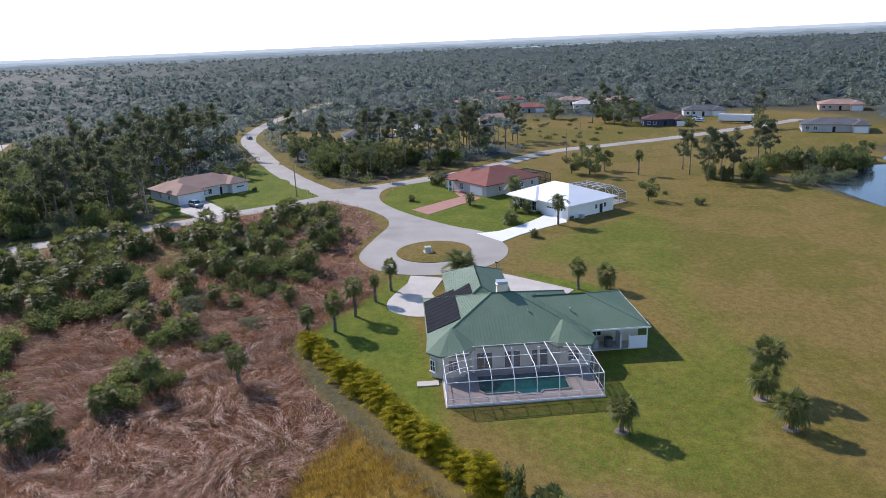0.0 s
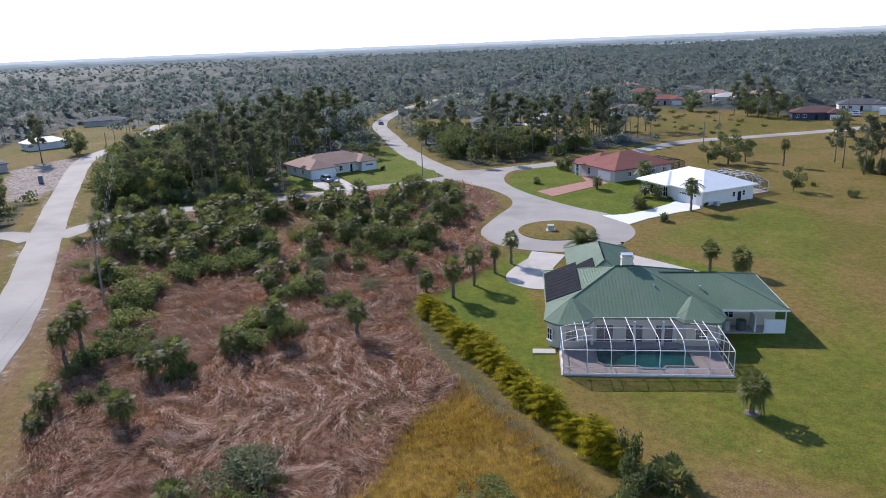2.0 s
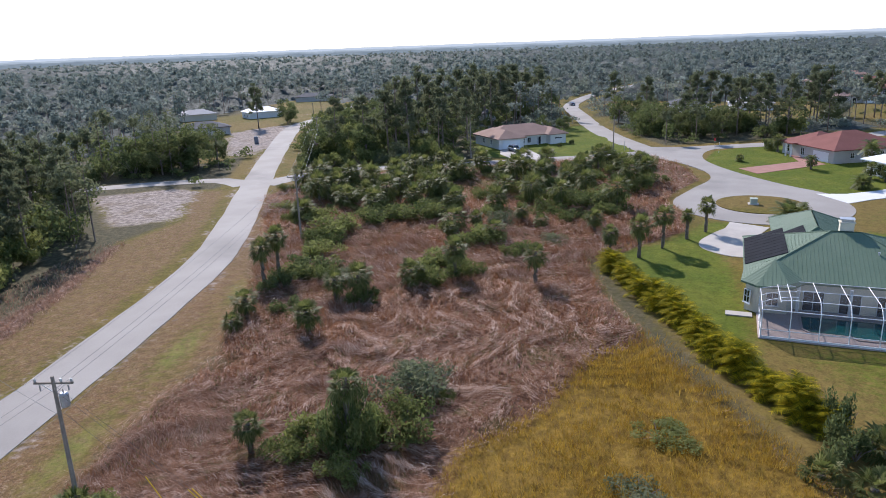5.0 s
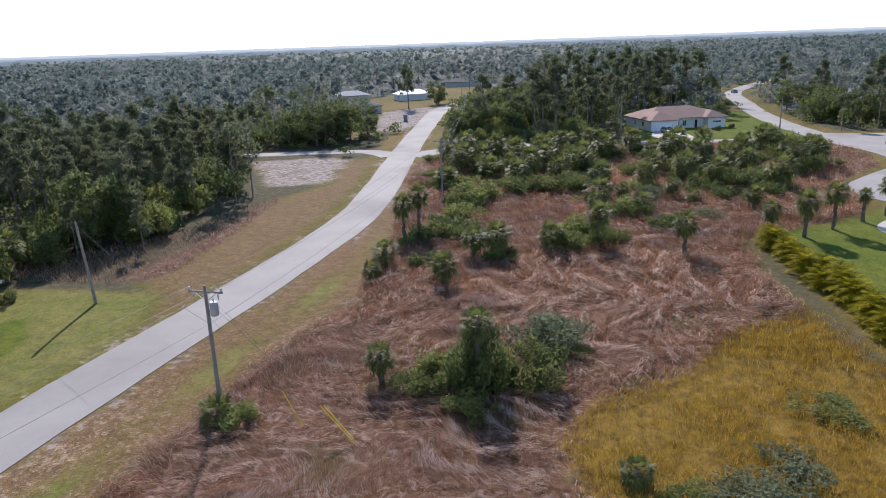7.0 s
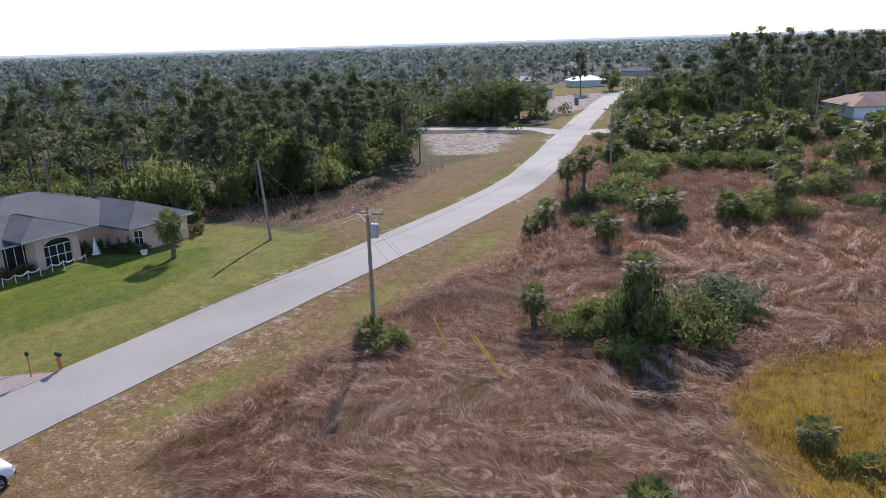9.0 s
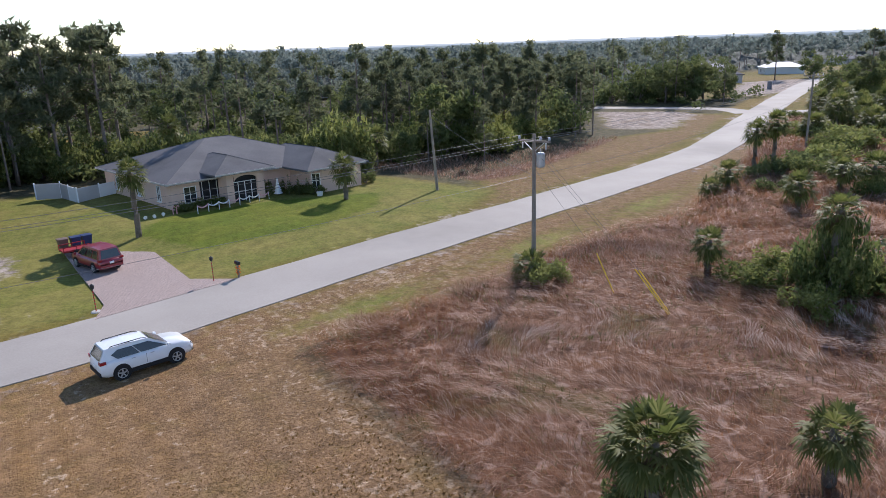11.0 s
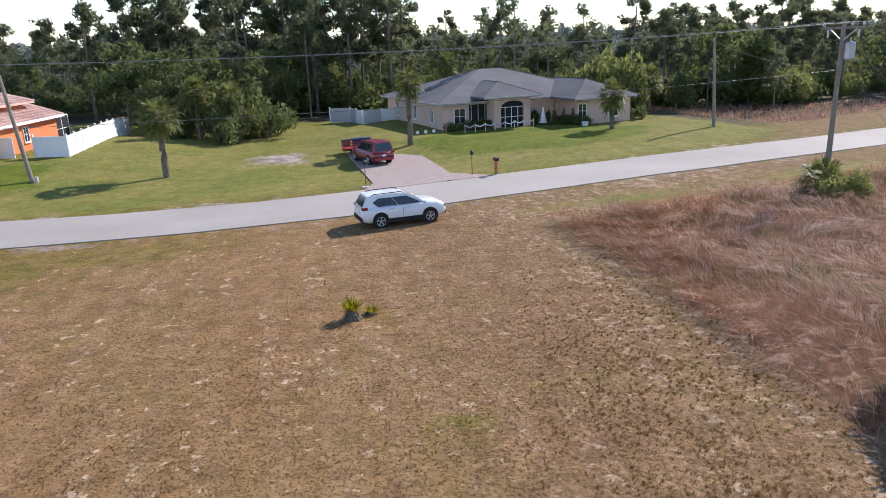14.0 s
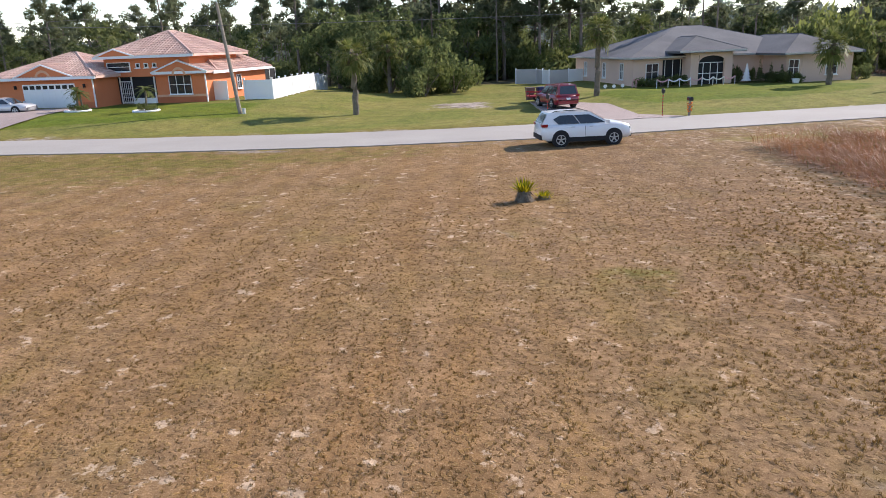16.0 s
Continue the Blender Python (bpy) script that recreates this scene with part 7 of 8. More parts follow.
for row in (
    (309, 48, -70, 15, 10, STUCCO_WHITE, SHINGLE_GREY, "white house with a pale grey roof among pines"),
    (316, 26, -75, 15, 10, STUCCO_WHITE, STUCCO_GREY, "white house with a pale roof among trees"),
    (507, 58, -80, 17, 11, STUCCO_CREAM, SHINGLE_GREY, "distant cream house with a grey roof"),
    (497, 18, -85, 17, 11, STUCCO_CREAM, SHINGLE_DARK, "distant cream house with a dark roof"),
    (322, -82, -95, 18, 10, STUCCO_BLUE, SHINGLE_MAROON, "low dark blue house with a dark maroon roof"),
    (353, -108, -100, 18, 10, STUCCO_WHITE, SHINGLE_DARK, "white house with a dark gabled roof"),
    (286, -136, -110, 22, 13, STUCCO_GREY, SHINGLE_DARK, "long low house with a dark grey roof"),
    (355, -172, -110, 18, 12, STUCCO_PINK, SHINGLE_TAN, "pink house with a tan roof"),
    (520, -13, -90, 17, 11, STUCCO_CREAM, SHINGLE_TAN, "distant house with a tan roof"),
    (432, -57, -95, 17, 11, STUCCO_CREAM, SHINGLE_TAN, "distant cream house with a tan roof"),
    (400, -30, -90, 16, 11, STUCCO_GREY, SHINGLE_RED, "distant house with a red roof"),
    (350, -10, -80, 16, 10, STUCCO_GREY, SHINGLE_TAN, "house with a tan roof beside a grassy field"),
    (242, 248, 150, 15, 9, STUCCO_CREAM, STUCCO_GREY, "small house with a pale roof"),
    (258, 224, 150, 15, 9, STUCCO_WHITE, ROOF_WHITE, "house with a bright white roof"),
    (345, 262, 120, 20, 11, STUCCO_GREY, SHINGLE_GREY, "large house with a grey roof beside the road"),
    (200, 200, 145, 16, 11, STUCCO_GREY, SHINGLE_GREY, "house with a grey roof behind a dark tree"),
    (317, 130, -60, 15, 9, STUCCO_WHITE, ROOF_WHITE, "white house among tall pines"),
    (455, -22, -90, 17, 11, STUCCO_CREAM, SHINGLE_RED, "distant cream house with a red roof"),
    (445, 4, -85, 17, 11, STUCCO_GREY, SHINGLE_TAN, "distant house with a tan roof"),
    (470, -48, -95, 18, 11, STUCCO_WHITE, SHINGLE_GREY, "distant white house with a grey roof"),
    (405, -62, -95, 15, 10, STUCCO_WHITE, STUCCO_GREY, "pale flat-roofed distant house"),
    (420, -82, -95, 15, 10, STUCCO_CREAM, SHINGLE_TAN, "distant cream house beside trees"),
    (262, 120, -50, 14, 9, STUCCO_WHITE, SHINGLE_GREY, "pale house hidden among tall trees"),
    (420, 60, -80, 15, 10, STUCCO_WHITE, SHINGLE_GREY, "distant white house beside a winding street"),
    (-12, 152, 0, 12, 9, STUCCO_WHITE, SHINGLE_GREY, "small pale house glimpsed through pines"),
):
    far_house(*row)

for x, y, t, w in ((2250, -190, 80, 130), (2420, -350, 82, 170)):
    ob = thing("warehouse", x, y, 0, t, "long low white warehouse far off among trees", "warehouse", "distant warehouses")
    part("wall", Geo().box(0, 0, 0, w, 40, 9), STUCCO_WHITE, ob)
    part("roof", Geo().box(0, 0, 9, w + 2, 42, 0.8), ROOF_WHITE, ob)
    for k in range(int(w / 14)):
        part("dock_door", Geo().box(-w / 2 + 7 + 14 * k, -20.1, 0, 4.5, 0.2, 5), DARK, ob)
    CLEARINGS.extend([(x + dx, y + dy) for dx in (-30, 0, 30) for dy in (-50, 0, 50)])


# ---------- vehicles ----------
def car(name, x, y, turn, long, wide, high, paint, label, cabin, z=0.02, low=0.0, belt=1.02, trim=None, panes=((0.10, 0.32), (0.35, 0.61), (0.64, 0.91)), hood=0.0):
    """A car facing local +x. cabin: rear foot, rear top, front top, front foot along its length."""
    ob = thing(name, x, y, z, turn, label, "car")
    hl, w = long / 2, wide / 2
    shape = [(-1.0, belt - 0.26, 0.84, 0.48), (-0.975, belt - 0.04, 0.94, 0.38), (-0.86, belt, 1.0, 0.28), (-0.3, belt - 0.02, 1.0, 0.25), (0.2, belt - 0.02, 1.0, 0.25),
             (0.50, belt - 0.02 + hood, 0.99, 0.26), (0.76, belt - 0.07 - low + hood * 0.7, 0.97, 0.28), (0.92, belt - 0.16 - low + hood * 0.4, 0.91, 0.32), (0.985, belt - 0.30 - low, 0.80, 0.38), (1.0, belt - 0.45 - low, 0.76, 0.44)]
    g = Geo()
    for fx, zt, fw, zb in shape:
        a = w * fw
        g.v += [(fx * hl, s * a * k, h) for s, k, h in ((-1, 0.92, zb), (-1, 1.0, zb + 0.2), (-1, 0.985, zt - 0.16), (-1, 0.90, zt), (1, 0.90, zt), (1, 0.985, zt - 0.16), (1, 1.0, zb + 0.2), (1, 0.92, zb))]
    for i in range(len(shape) - 1):
        for k in range(8):
            m = (k + 1) % 8
            g.f.append((i * 8 + k, i * 8 + m, i * 8 + 8 + m, i * 8 + 8 + k))
    g.f += [tuple(range(7, -1, -1)), tuple(range(len(shape) * 8 - 8, len(shape) * 8))]
    body = part("body", g, paint, ob, smooth=False)
    bm = bmesh.new()
    bm.from_mesh(body.data)
    bmesh.ops.recalc_face_normals(bm, faces=bm.faces)
    bm.to_mesh(body.data)
    bm.free()
    for p in body.data.polygons:
        p.use_smooth = True
    r0, r1, f1, f0 = (c * hl for c in cabin)
    b, t, wb, wt = belt - 0.03, high, w * 0.90, w * 0.70
    ring = [(r0, wb, b), (r1, wt, t - 0.05), ((r1 + f1) / 2, wt * 1.02, t), (f1, wt, t - 0.06), (f0, wb * 0.94, b)]
    g = Geo()
    for (xa, ya, za), (xb, yb, zb) in zip(ring, ring[1:]):
        g.face((xa, -ya, za), (xb, -yb, zb), (xb, yb, zb), (xa, ya, za))
    for s in (-1, 1):
        g.face(*[(px, s * py, pz) for px, py, pz in (ring if s < 0 else ring[::-1])])
    part("cabin", g, paint, ob)

    def glass(pts, out, name="side_window"):
        q = [Vector(p) + Vector(out) * 0.012 for p in pts]
        part(name, Geo().face(*q), GLASS, ob, "dark tinted glass")

    for s in (-1, 1):
        def side(fx, fz):
            lo, hi = r0 + (f0 - r0) * fx, r1 + (f1 - r1) * fx
            k = 0.10 + 0.72 * fz
            return (lo + (hi - lo) * k, s * (wb + (wt - wb) * k + 0.012), b + (t - 0.05 - b) * k)

        for pane in panes:
            if isinstance(pane[0], tuple):
                glass([side(*q) for q in pane], (0, s, 0.3))
            else:
                a, c = pane
                glass([side(a, 0), side(c, 0), side(c, 1), side(a, 1)], (0, s, 0.3))
        part("mirror", Geo().box(f0 * 0.86, s * (w + 0.07), b + 0.02, 0.12, 0.2, 0.14), paint, ob)
        part("headlight", Geo().box(hl * 0.93, s * w * 0.66, belt - 0.36 - low, 0.14, 0.34, 0.12), GLASS, ob, "clear headlight")
        part("tail_light", Geo().box(-hl * 0.93, s * w * 0.84, belt - 0.10, 0.30, 0.27, 0.13), LAMP_RED, ob, "red tail light")
        part("sill", Geo().box(0, s * w * 0.97, 0.22, long * 0.52, 0.08, 0.22 if trim else 0.14), trim or DARK, ob, "black sill")
    glass([(r0 + (r1 - r0) * 0.12, -wb * 0.84, b + (t - b) * 0.12), (r0 + (r1 - r0) * 0.85, -wt * 0.88, b + (t - b) * 0.82), (r0 + (r1 - r0) * 0.85, wt * 0.88, b + (t - b) * 0.82), (r0 + (r1 - r0) * 0.12, wb * 0.84, b + (t - b) * 0.12)], (-0.9, 0, 0.6), "rear_window")
    glass([(f0 + (f1 - f0) * 0.06, -wb * 0.84, b + (t - b) * 0.06), (f0 + (f1 - f0) * 0.92, -wt * 0.9, b + (t - b) * 0.88), (f0 + (f1 - f0) * 0.92, wt * 0.9, b + (t - b) * 0.88), (f0 + (f1 - f0) * 0.06, wb * 0.84, b + (t - b) * 0.06)], (0.6, 0, 0.9), "windscreen")
    part("rear_bumper", Geo().box(-hl + 0.07, 0, 0.34, 0.18, wide * 0.86, 0.24), trim or paint, ob)
    part("front_bumper", Geo().box(hl - 0.10, 0, 0.32, 0.2, wide * 0.74, 0.2), trim or paint, ob)
    part("number_plate", Geo().box(-hl - 0.02, 0, 0.66, 0.03, 0.32, 0.15), WHITE, ob, "plain pale plate")
    axle = 2.70 / 4.65 * long / 2
    for sx in (-1, 1):
        for s in (-1, 1):
            cx, cy = sx * axle, s * (w - 0.10)
            part("wheel_arch", Geo().tube([(cx, s * (w - 0.26), 0.37), (cx, s * (w + 0.015), 0.37)], 0.44 if trim else 0.40, 22), DARK, ob, "black wheel arch")
            g = Geo().tube([(cx, cy - 0.10, 0.35), (cx, cy - 0.07, 0.35), (cx, cy + 0.07, 0.35), (cx, cy + 0.10, 0.35)], [0.29, 0.355, 0.355, 0.31], 22)
            wh = part("wheel", g, TYRE, ob, "black tyre")
            gr = Geo()
            for k in range(5):
                a = 2 * math.pi * k / 5 + 0.3
                gr.beam((cx, cy + s * 0.145, 0.33), (cx + math.cos(a) * 0.23, cy + s * 0.145, 0.33 + math.sin(a) * 0.23), 0.055)
            ring = [(cx + math.cos(2 * math.pi * k / 16) * 0.235, cy + s * 0.145, 0.33 + math.sin(2 * math.pi * k / 16) * 0.235) for k in range(17)]
            gr.tube(ring, 0.02, 5, False)
            part("rim", gr, STEEL, wh, "silver alloy rim")
    return ob


def paint_material(name, c, metal=0.0):
    m = mat(name, c, tuple(min(1, v * 1.06) for v in c), 0.8, 30.0, 0.28, metal, bump=0.0, spec=0.6)
    m.node_tree.nodes["Principled BSDF"].inputs["Coat Weight"].default_value = 0.6
    return m


TYRE = mat("tyre_rubber", (0.015, 0.015, 0.016), (0.03, 0.03, 0.03), 3.0, 20.0, 0.9)
LAMP_RED = mat("red_plastic", (0.28, 0.01, 0.01), (0.33, 0.02, 0.02), 3.0, 20.0, 0.3, bump=0)
car("suv", 9.25, 37.72, 19.3, 4.65, 1.84, 1.69, paint_material("white_car_paint", (0.72, 0.73, 0.74)), "white sport utility vehicle parked on the grass verge", (-0.985, -0.84, 0.06, 0.50), belt=1.08, trim=DARK, hood=0.06,
    panes=(((0.24, -0.06), (0.555, -0.06), (0.55, 0.92), (0.27, 0.92), (0.15, 0.5)), ((0.575, -0.06), (0.955, -0.06), (0.945, 0.2), (0.89, 0.92), (0.57, 0.92))))
suv = bpy.data.objects["suv"]
for s in (-1, 1):
    part("roof_rail", Geo().tube([(-1.75, s * 0.60, 1.62), (-1.6, s * 0.61, 1.71), (-0.2, s * 0.62, 1.73), (0.05, s * 0.61, 1.66)], 0.022, 6), DARK, suv, "black roof rail")
    part("door_seam", Geo().box(-0.12, s * 0.922, 0.48, 0.012, 0.012, 0.5), DARK, suv)
    for u in (-0.75, 0.18):
        part("door_handle", Geo().box(u, s * 0.925, 0.92, 0.18, 0.03, 0.035), STEEL, suv)
car("minivan", 6.3, 58.2, 118, 4.7, 1.9, 1.80, paint_material("red_car_paint", (0.23, 0.010, 0.022)), "dark red minivan parked on a paver driveway", (-0.985, -0.90, 0.14, 0.60), z=0.1, belt=1.0, hood=0.06)
car("sedan", -40.7, 53.0, 8, 4.7, 1.8, 1.44, paint_material("silver_car_paint", (0.55, 0.55, 0.56), 0.2), "silver sedan parked on a driveway", (-0.86, -0.46, 0.1, 0.52), z=0.62, belt=0.92)
car("pickup_car", 187.5, 73.0, 232, 5.0, 1.9, 1.75, paint_material("blue_grey_car_paint", (0.16, 0.19, 0.23)), "dark blue car parked on a driveway", (-0.95, -0.8, 0.1, 0.5), z=0.08)
for i, (x, y, t, c) in enumerate(((330, -92, 40, (0.6, 0.6, 0.6)), (326, -98, 50, (0.5, 0.5, 0.52)), (334, -100, 60, (0.7, 0.7, 0.7)), (323, 21, 30, (0.7, 0.7, 0.72)), (313, 36, 70, (0.6, 0.61, 0.62)), (325, 101, 30, (0.14, 0.15, 0.17)))):
    car("car", x, y, t, 4.7, 1.85, 1.55, paint_material("far_car_paint", c), "parked car beside a distant house", (-0.9, -0.6, 0.12, 0.5), z=0.0)
hv = thing("trailer", 318, -111, 0, 62, "long white box trailer parked on grass", "trailer")
part("body", Geo().box(0, 0, 1.0, 14.0, 2.6, 2.7), WHITE, hv)
part("chassis", Geo().box(0, 0, 0.55, 13.0, 1.2, 0.45), DARK, hv)
for u in (-5.2, -4.0):
    for v in (-1.1, 1.1):
        part("wheel", Geo().tube([(u, v - 0.15, 0.5), (u, v + 0.15, 0.5)], 0.5, 16), TYRE, hv)
CLEARINGS.append((318, -111))

# utility trailer with bins behind the minivan
ut = thing("utility_trailer", 4.5, 62.6, 0.12, 20, "small red open trailer with a metal frame", "trailer")
red = mat("red_steel", (0.30, 0.02, 0.025), (0.38, 0.035, 0.04), 2.0, 20.0, 0.5)
part("deck", Geo().box(0, 0, 0.45, 2.0, 1.3, 0.12), red, ut)
for s in (-1, 1):
    part("rail", Geo().beam((-1.0, s * 0.64, 0.85), (1.0, s * 0.64, 0.85), 0.06), red, ut)
    part("wheel", Geo().tube([(0, s * 0.76 - 0.1, 0.3), (0, s * 0.76 + 0.1, 0.3)], 0.3, 16), TYRE, ut)
    for u in (-0.96, 0, 0.96):
        part("stake", Geo().beam((u, s * 0.64, 0.45), (u, s * 0.64, 0.87), 0.05), red, ut)
part("drawbar", Geo().beam((1.0, 0, 0.5), (2.0, 0, 0.5), 0.08), red, ut)
for i, (x, y, c) in enumerate(((3.6, 63.9, (0.13, 0.085, 0.07)), (4.5, 64.2, (0.02, 0.035, 0.10)), (5.3, 64.5, (0.02, 0.035, 0.10)))):
    ob = thing("wheelie_bin", x, y, 0.15, 20, ("brown" if i == 0 else "dark blue") + " plastic wheelie bin beside the driveway", "bin", "wheelie bins")
    m = mat("bin_plastic", c, tuple(v * 1.2 for v in c), 2.0, 20.0, 0.5)
    g = Geo()
    lo, hi = [(-0.27, -0.27), (0.27, -0.27), (0.27, 0.27), (-0.27, 0.27)], [(-0.36, -0.36), (0.36, -0.36), (0.36, 0.36), (-0.36, 0.36)]
    g.v += [(a, b, 0.06) for a, b in lo] + [(a, b, 1.05) for a, b in hi]
    g.f += [(3, 2, 1, 0), (4, 5, 6, 7)] + [(k, (k + 1) % 4, 4 + (k + 1) % 4, 4 + k) for k in range(4)]
    part("tub", g, m, ob)
    part("lid", Geo().box(0, 0, 1.05, 0.78, 0.80, 0.07), m, ob)
    part("handle", Geo().beam((-0.3, 0.42, 1.0), (0.3, 0.42, 1.0), 0.05), m, ob)
    for s in (-1, 1):
        part("wheel", Geo().tube([(s * 0.24 - 0.03, 0.3, 0.12), (s * 0.24 + 0.03, 0.3, 0.12)], 0.12, 12), TYRE, ob)


# ---------- poles and wires ----------
def wooden_pole(x, y, h, lean=(0, 0), label="weathered wooden utility pole"):
    ob = thing("utility_pole", x, y, -0.3, 0, label, "utility pole", "utility poles")
    part("shaft", Geo().tube([(0, 0, 0), (lean[0] * 0.5, lean[1] * 0.5, h / 2 + 0.15), (lean[0], lean[1], h + 0.3)], [0.17, 0.14, 0.11], 10), WOODPOLE, ob)
    return ob


A, B, E_ = (33.9, 40.9, 9.6), (93.0, 70.0, 10.4), (-30.0, 25.0, 9.8)
B2 = (171.0, 126.0, 10.4)
ends = {}
for (x, y, h), trafo in ((A, True), (B, False), (E_, False), (B2, False)):
    ob = wooden_pole(x, y, h, label="weathered wooden utility pole with a crossarm" + (" and a transformer" if trafo else ""))
    d = Vector((0.90, 0.436, 0))
    n = Vector((-d.y, d.x, 0))
    z = h - 0.15
    part("crossarm", Geo().beam(n * 1.25 + Vector((0, 0, z)), -n * 1.25 + Vector((0, 0, z)), 0.12), WOODPOLE, ob)
    for s in (-1, 1):
        part("brace", Geo().beam(n * 0.8 * s + Vector((0, 0, z - 0.05)), (0, 0, z - 0.7), 0.04), STEEL, ob)
    tops = []
    for k in (-1.15, -0.5, 1.15):
        p = n * k + Vector((0, 0, z))
        part("insulator", Geo().tube([p + Vector((0, 0, 0.04)), p + Vector((0, 0, 0.16)), p + Vector((0, 0, 0.3))], [0.05, 0.09, 0.06], 8), STEEL, ob, "grey ceramic insulator")
        tops.append(p + Vector((x, y, 0.3 - 0.3)))
    tops.append(Vector((x, y, h - 2.7)))
    ends[(x, y)] = tops
    if trafo:
        p = Vector((0.34, -0.25, z - 1.7))
        tk = part("transformer", Geo().tube([p, p + Vector((0, 0, 0.08)), p + Vector((0, 0, 0.85)), p + Vector((0, 0, 0.95))], [0.24, 0.28, 0.28, 0.2], 14), STEEL, ob, "grey pole-mounted transformer")
        part("bushing", Geo().tube([p + Vector((0, 0, 0.95)), p + Vector((0, 0, 1.2))], [0.05, 0.03], 8), STUCCO_GREY, tk)
        for s in (-1, 1):
            q = n * 0.9 * s + Vector((0, 0, z))
            part("fuse_cutout", Geo().tube([q - Vector((0, 0, 0.1)), q - Vector((0, 0, 0.5))], 0.05, 8), STEEL, ob)


def cable(p, q, sag, name, label, thick=0.011):
    pts = [Vector(p).lerp(Vector(q), t) - Vector((0, 0, 4 * sag * t * (1 - t))) for t in np.linspace(0, 1, 15)]
    tagged(new(name, Geo().tube(pts, thick, 5).mesh(name, WIRE)), label, "cable")


for a, b in (((33.9, 40.9), (93.0, 70.0)), ((33.9, 40.9), (-30.0, 25.0)), ((93.0, 70.0), (171.0, 126.0))):
    for p, q in zip(ends[a], ends[b]):
        cable(p, q, 0.8, "power_line", "thin dark overhead power line sagging between poles")
C, D = (39.3, 70.8, 8.8), (-17.6, 51.8, 8.8)
wooden_pole(*C, (-0.5, 0.25), "slightly leaning bare wooden service pole")
wooden_pole(*D, (-1.2, 0.3), "leaning grey wooden service pole beside the road")
part("meter_box", Geo().box(0.26, 0, 0.3, 0.2, 0.2, 0.9), STEEL, bpy.data.objects["utility_pole.005"], "small grey box at the foot")
cable((33.9, 40.9, 6.9), (38.8, 71.05, 8.5), 0.5, "service_line", "thin service cable crossing the road")
cable((38.8, 71.05, 8.6), (46, 84, 0.1), 0.0, "guy_wire", "taut steel guy wire")
cable((-30, 25, 7.0), (-18.8, 52.1, 8.5), 0.5, "service_line", "thin service cable crossing the road")
cable((-18.8, 52.1, 8.4), (-42, 66, 4.6), 0.7, "service_line", "thin service cable reaching an orange house")
for x, y, h in ((196.7, 48.7, 9.0), (174.5, 79.9, 10.4), (166.6, 60.3, 0)):
    if h:
        wooden_pole(x, y, h, label="grey street pole beside the asphalt street")
for x, y, h in ((268, 100, 8.0), (243, -30, 8.5), (268, -38, 8.5), (330, -96, 9), (250, 189, 7), (150, 152, 9), (325, 108, 9)):
    wooden_pole(x, y, h, label="distant wooden utility pole")
yellow = mat("yellow_guard", (0.80, 0.52, 0.02), (0.85, 0.58, 0.03), 2.0, 20.0, 0.5)
for i, (a, b) in enumerate((((36.3, 35.2, 0.15), (36.15, 36.9, 2.3)), ((36.9, 30.9, 0.1), (36.4, 33.4, 2.2)), ((37.1, 31.0, 0.1), (36.7, 33.4, 2.1)))):
    ob = new("guy_guard", Geo().tube([a, b], 0.032, 8).mesh("guy_guard", yellow))
    tagged(ob, "yellow plastic guard on a guy wire in tall grass", "guy guard", "guy guards")
for a, b in (((36.15, 36.9, 2.3), (33.9, 40.9, 7.4)), ((36.4, 33.4, 2.2), (33.9, 40.9, 8.6)), ((36.7, 33.4, 2.1), (33.9, 40.9, 9.0))):
    cable(a, b, 0.0, "guy_wire", "taut steel guy wire above a yellow guard", 0.008)

# ---------- small things by the road ----------
black = mat("black_metal", (0.02, 0.02, 0.022), (0.035, 0.035, 0.035), 2.0, 20.0, 0.5)
orange = mat("orange_decor", (0.6, 0.14, 0.02), (0.7, 0.2, 0.03), 2.0, 20.0, 0.6)
stripe = mat("red_paint", (0.42, 0.02, 0.02), (0.5, 0.04, 0.03), 2.0, 20.0, 0.5)


def mailbox(x, y, turn, label, decor=False):
    ob = thing("mailbox", x, y, 0, turn, label, "mailbox")
    part("post", Geo().box(0, 0, -0.1, 0.11, 0.11, 1.15), WOODPOLE, ob)
    g = Geo()
    prof = [(-0.1, 1.02), (0.1, 1.02), (0.1, 1.16)] + [(0.1 * math.cos(a), 1.16 + 0.1 * math.sin(a)) for a in np.linspace(0.3, 2.84, 6)] + [(-0.1, 1.16)]
    n = len(prof)
    g.v += [(-0.27, a, b) for a, b in prof] + [(0.27, a, b) for a, b in prof]
    g.f += [tuple(range(n - 1, -1, -1)), tuple(range(n, 2 * n))] + [(k, (k + 1) % n, n + (k + 1) % n, n + k) for k in range(n)]
    part("box", g, black, ob)
    part("flag", Geo().box(0.05, 0.12, 1.1, 0.16, 0.015, 0.05), stripe, ob)
    if decor:
        g = Geo()
        for k in range(14):
            a = k * 2.4
            g.tube([(0.05 * math.cos(a), 0.05 * math.sin(a), 0.25 + 0.05 * k), (0.17 * math.cos(a), 0.17 * math.sin(a), 0.3 + 0.05 * k)], [0.03, 0.06], 6)
        part("bow", g, orange, ob, "orange garland on the post")
    return ob


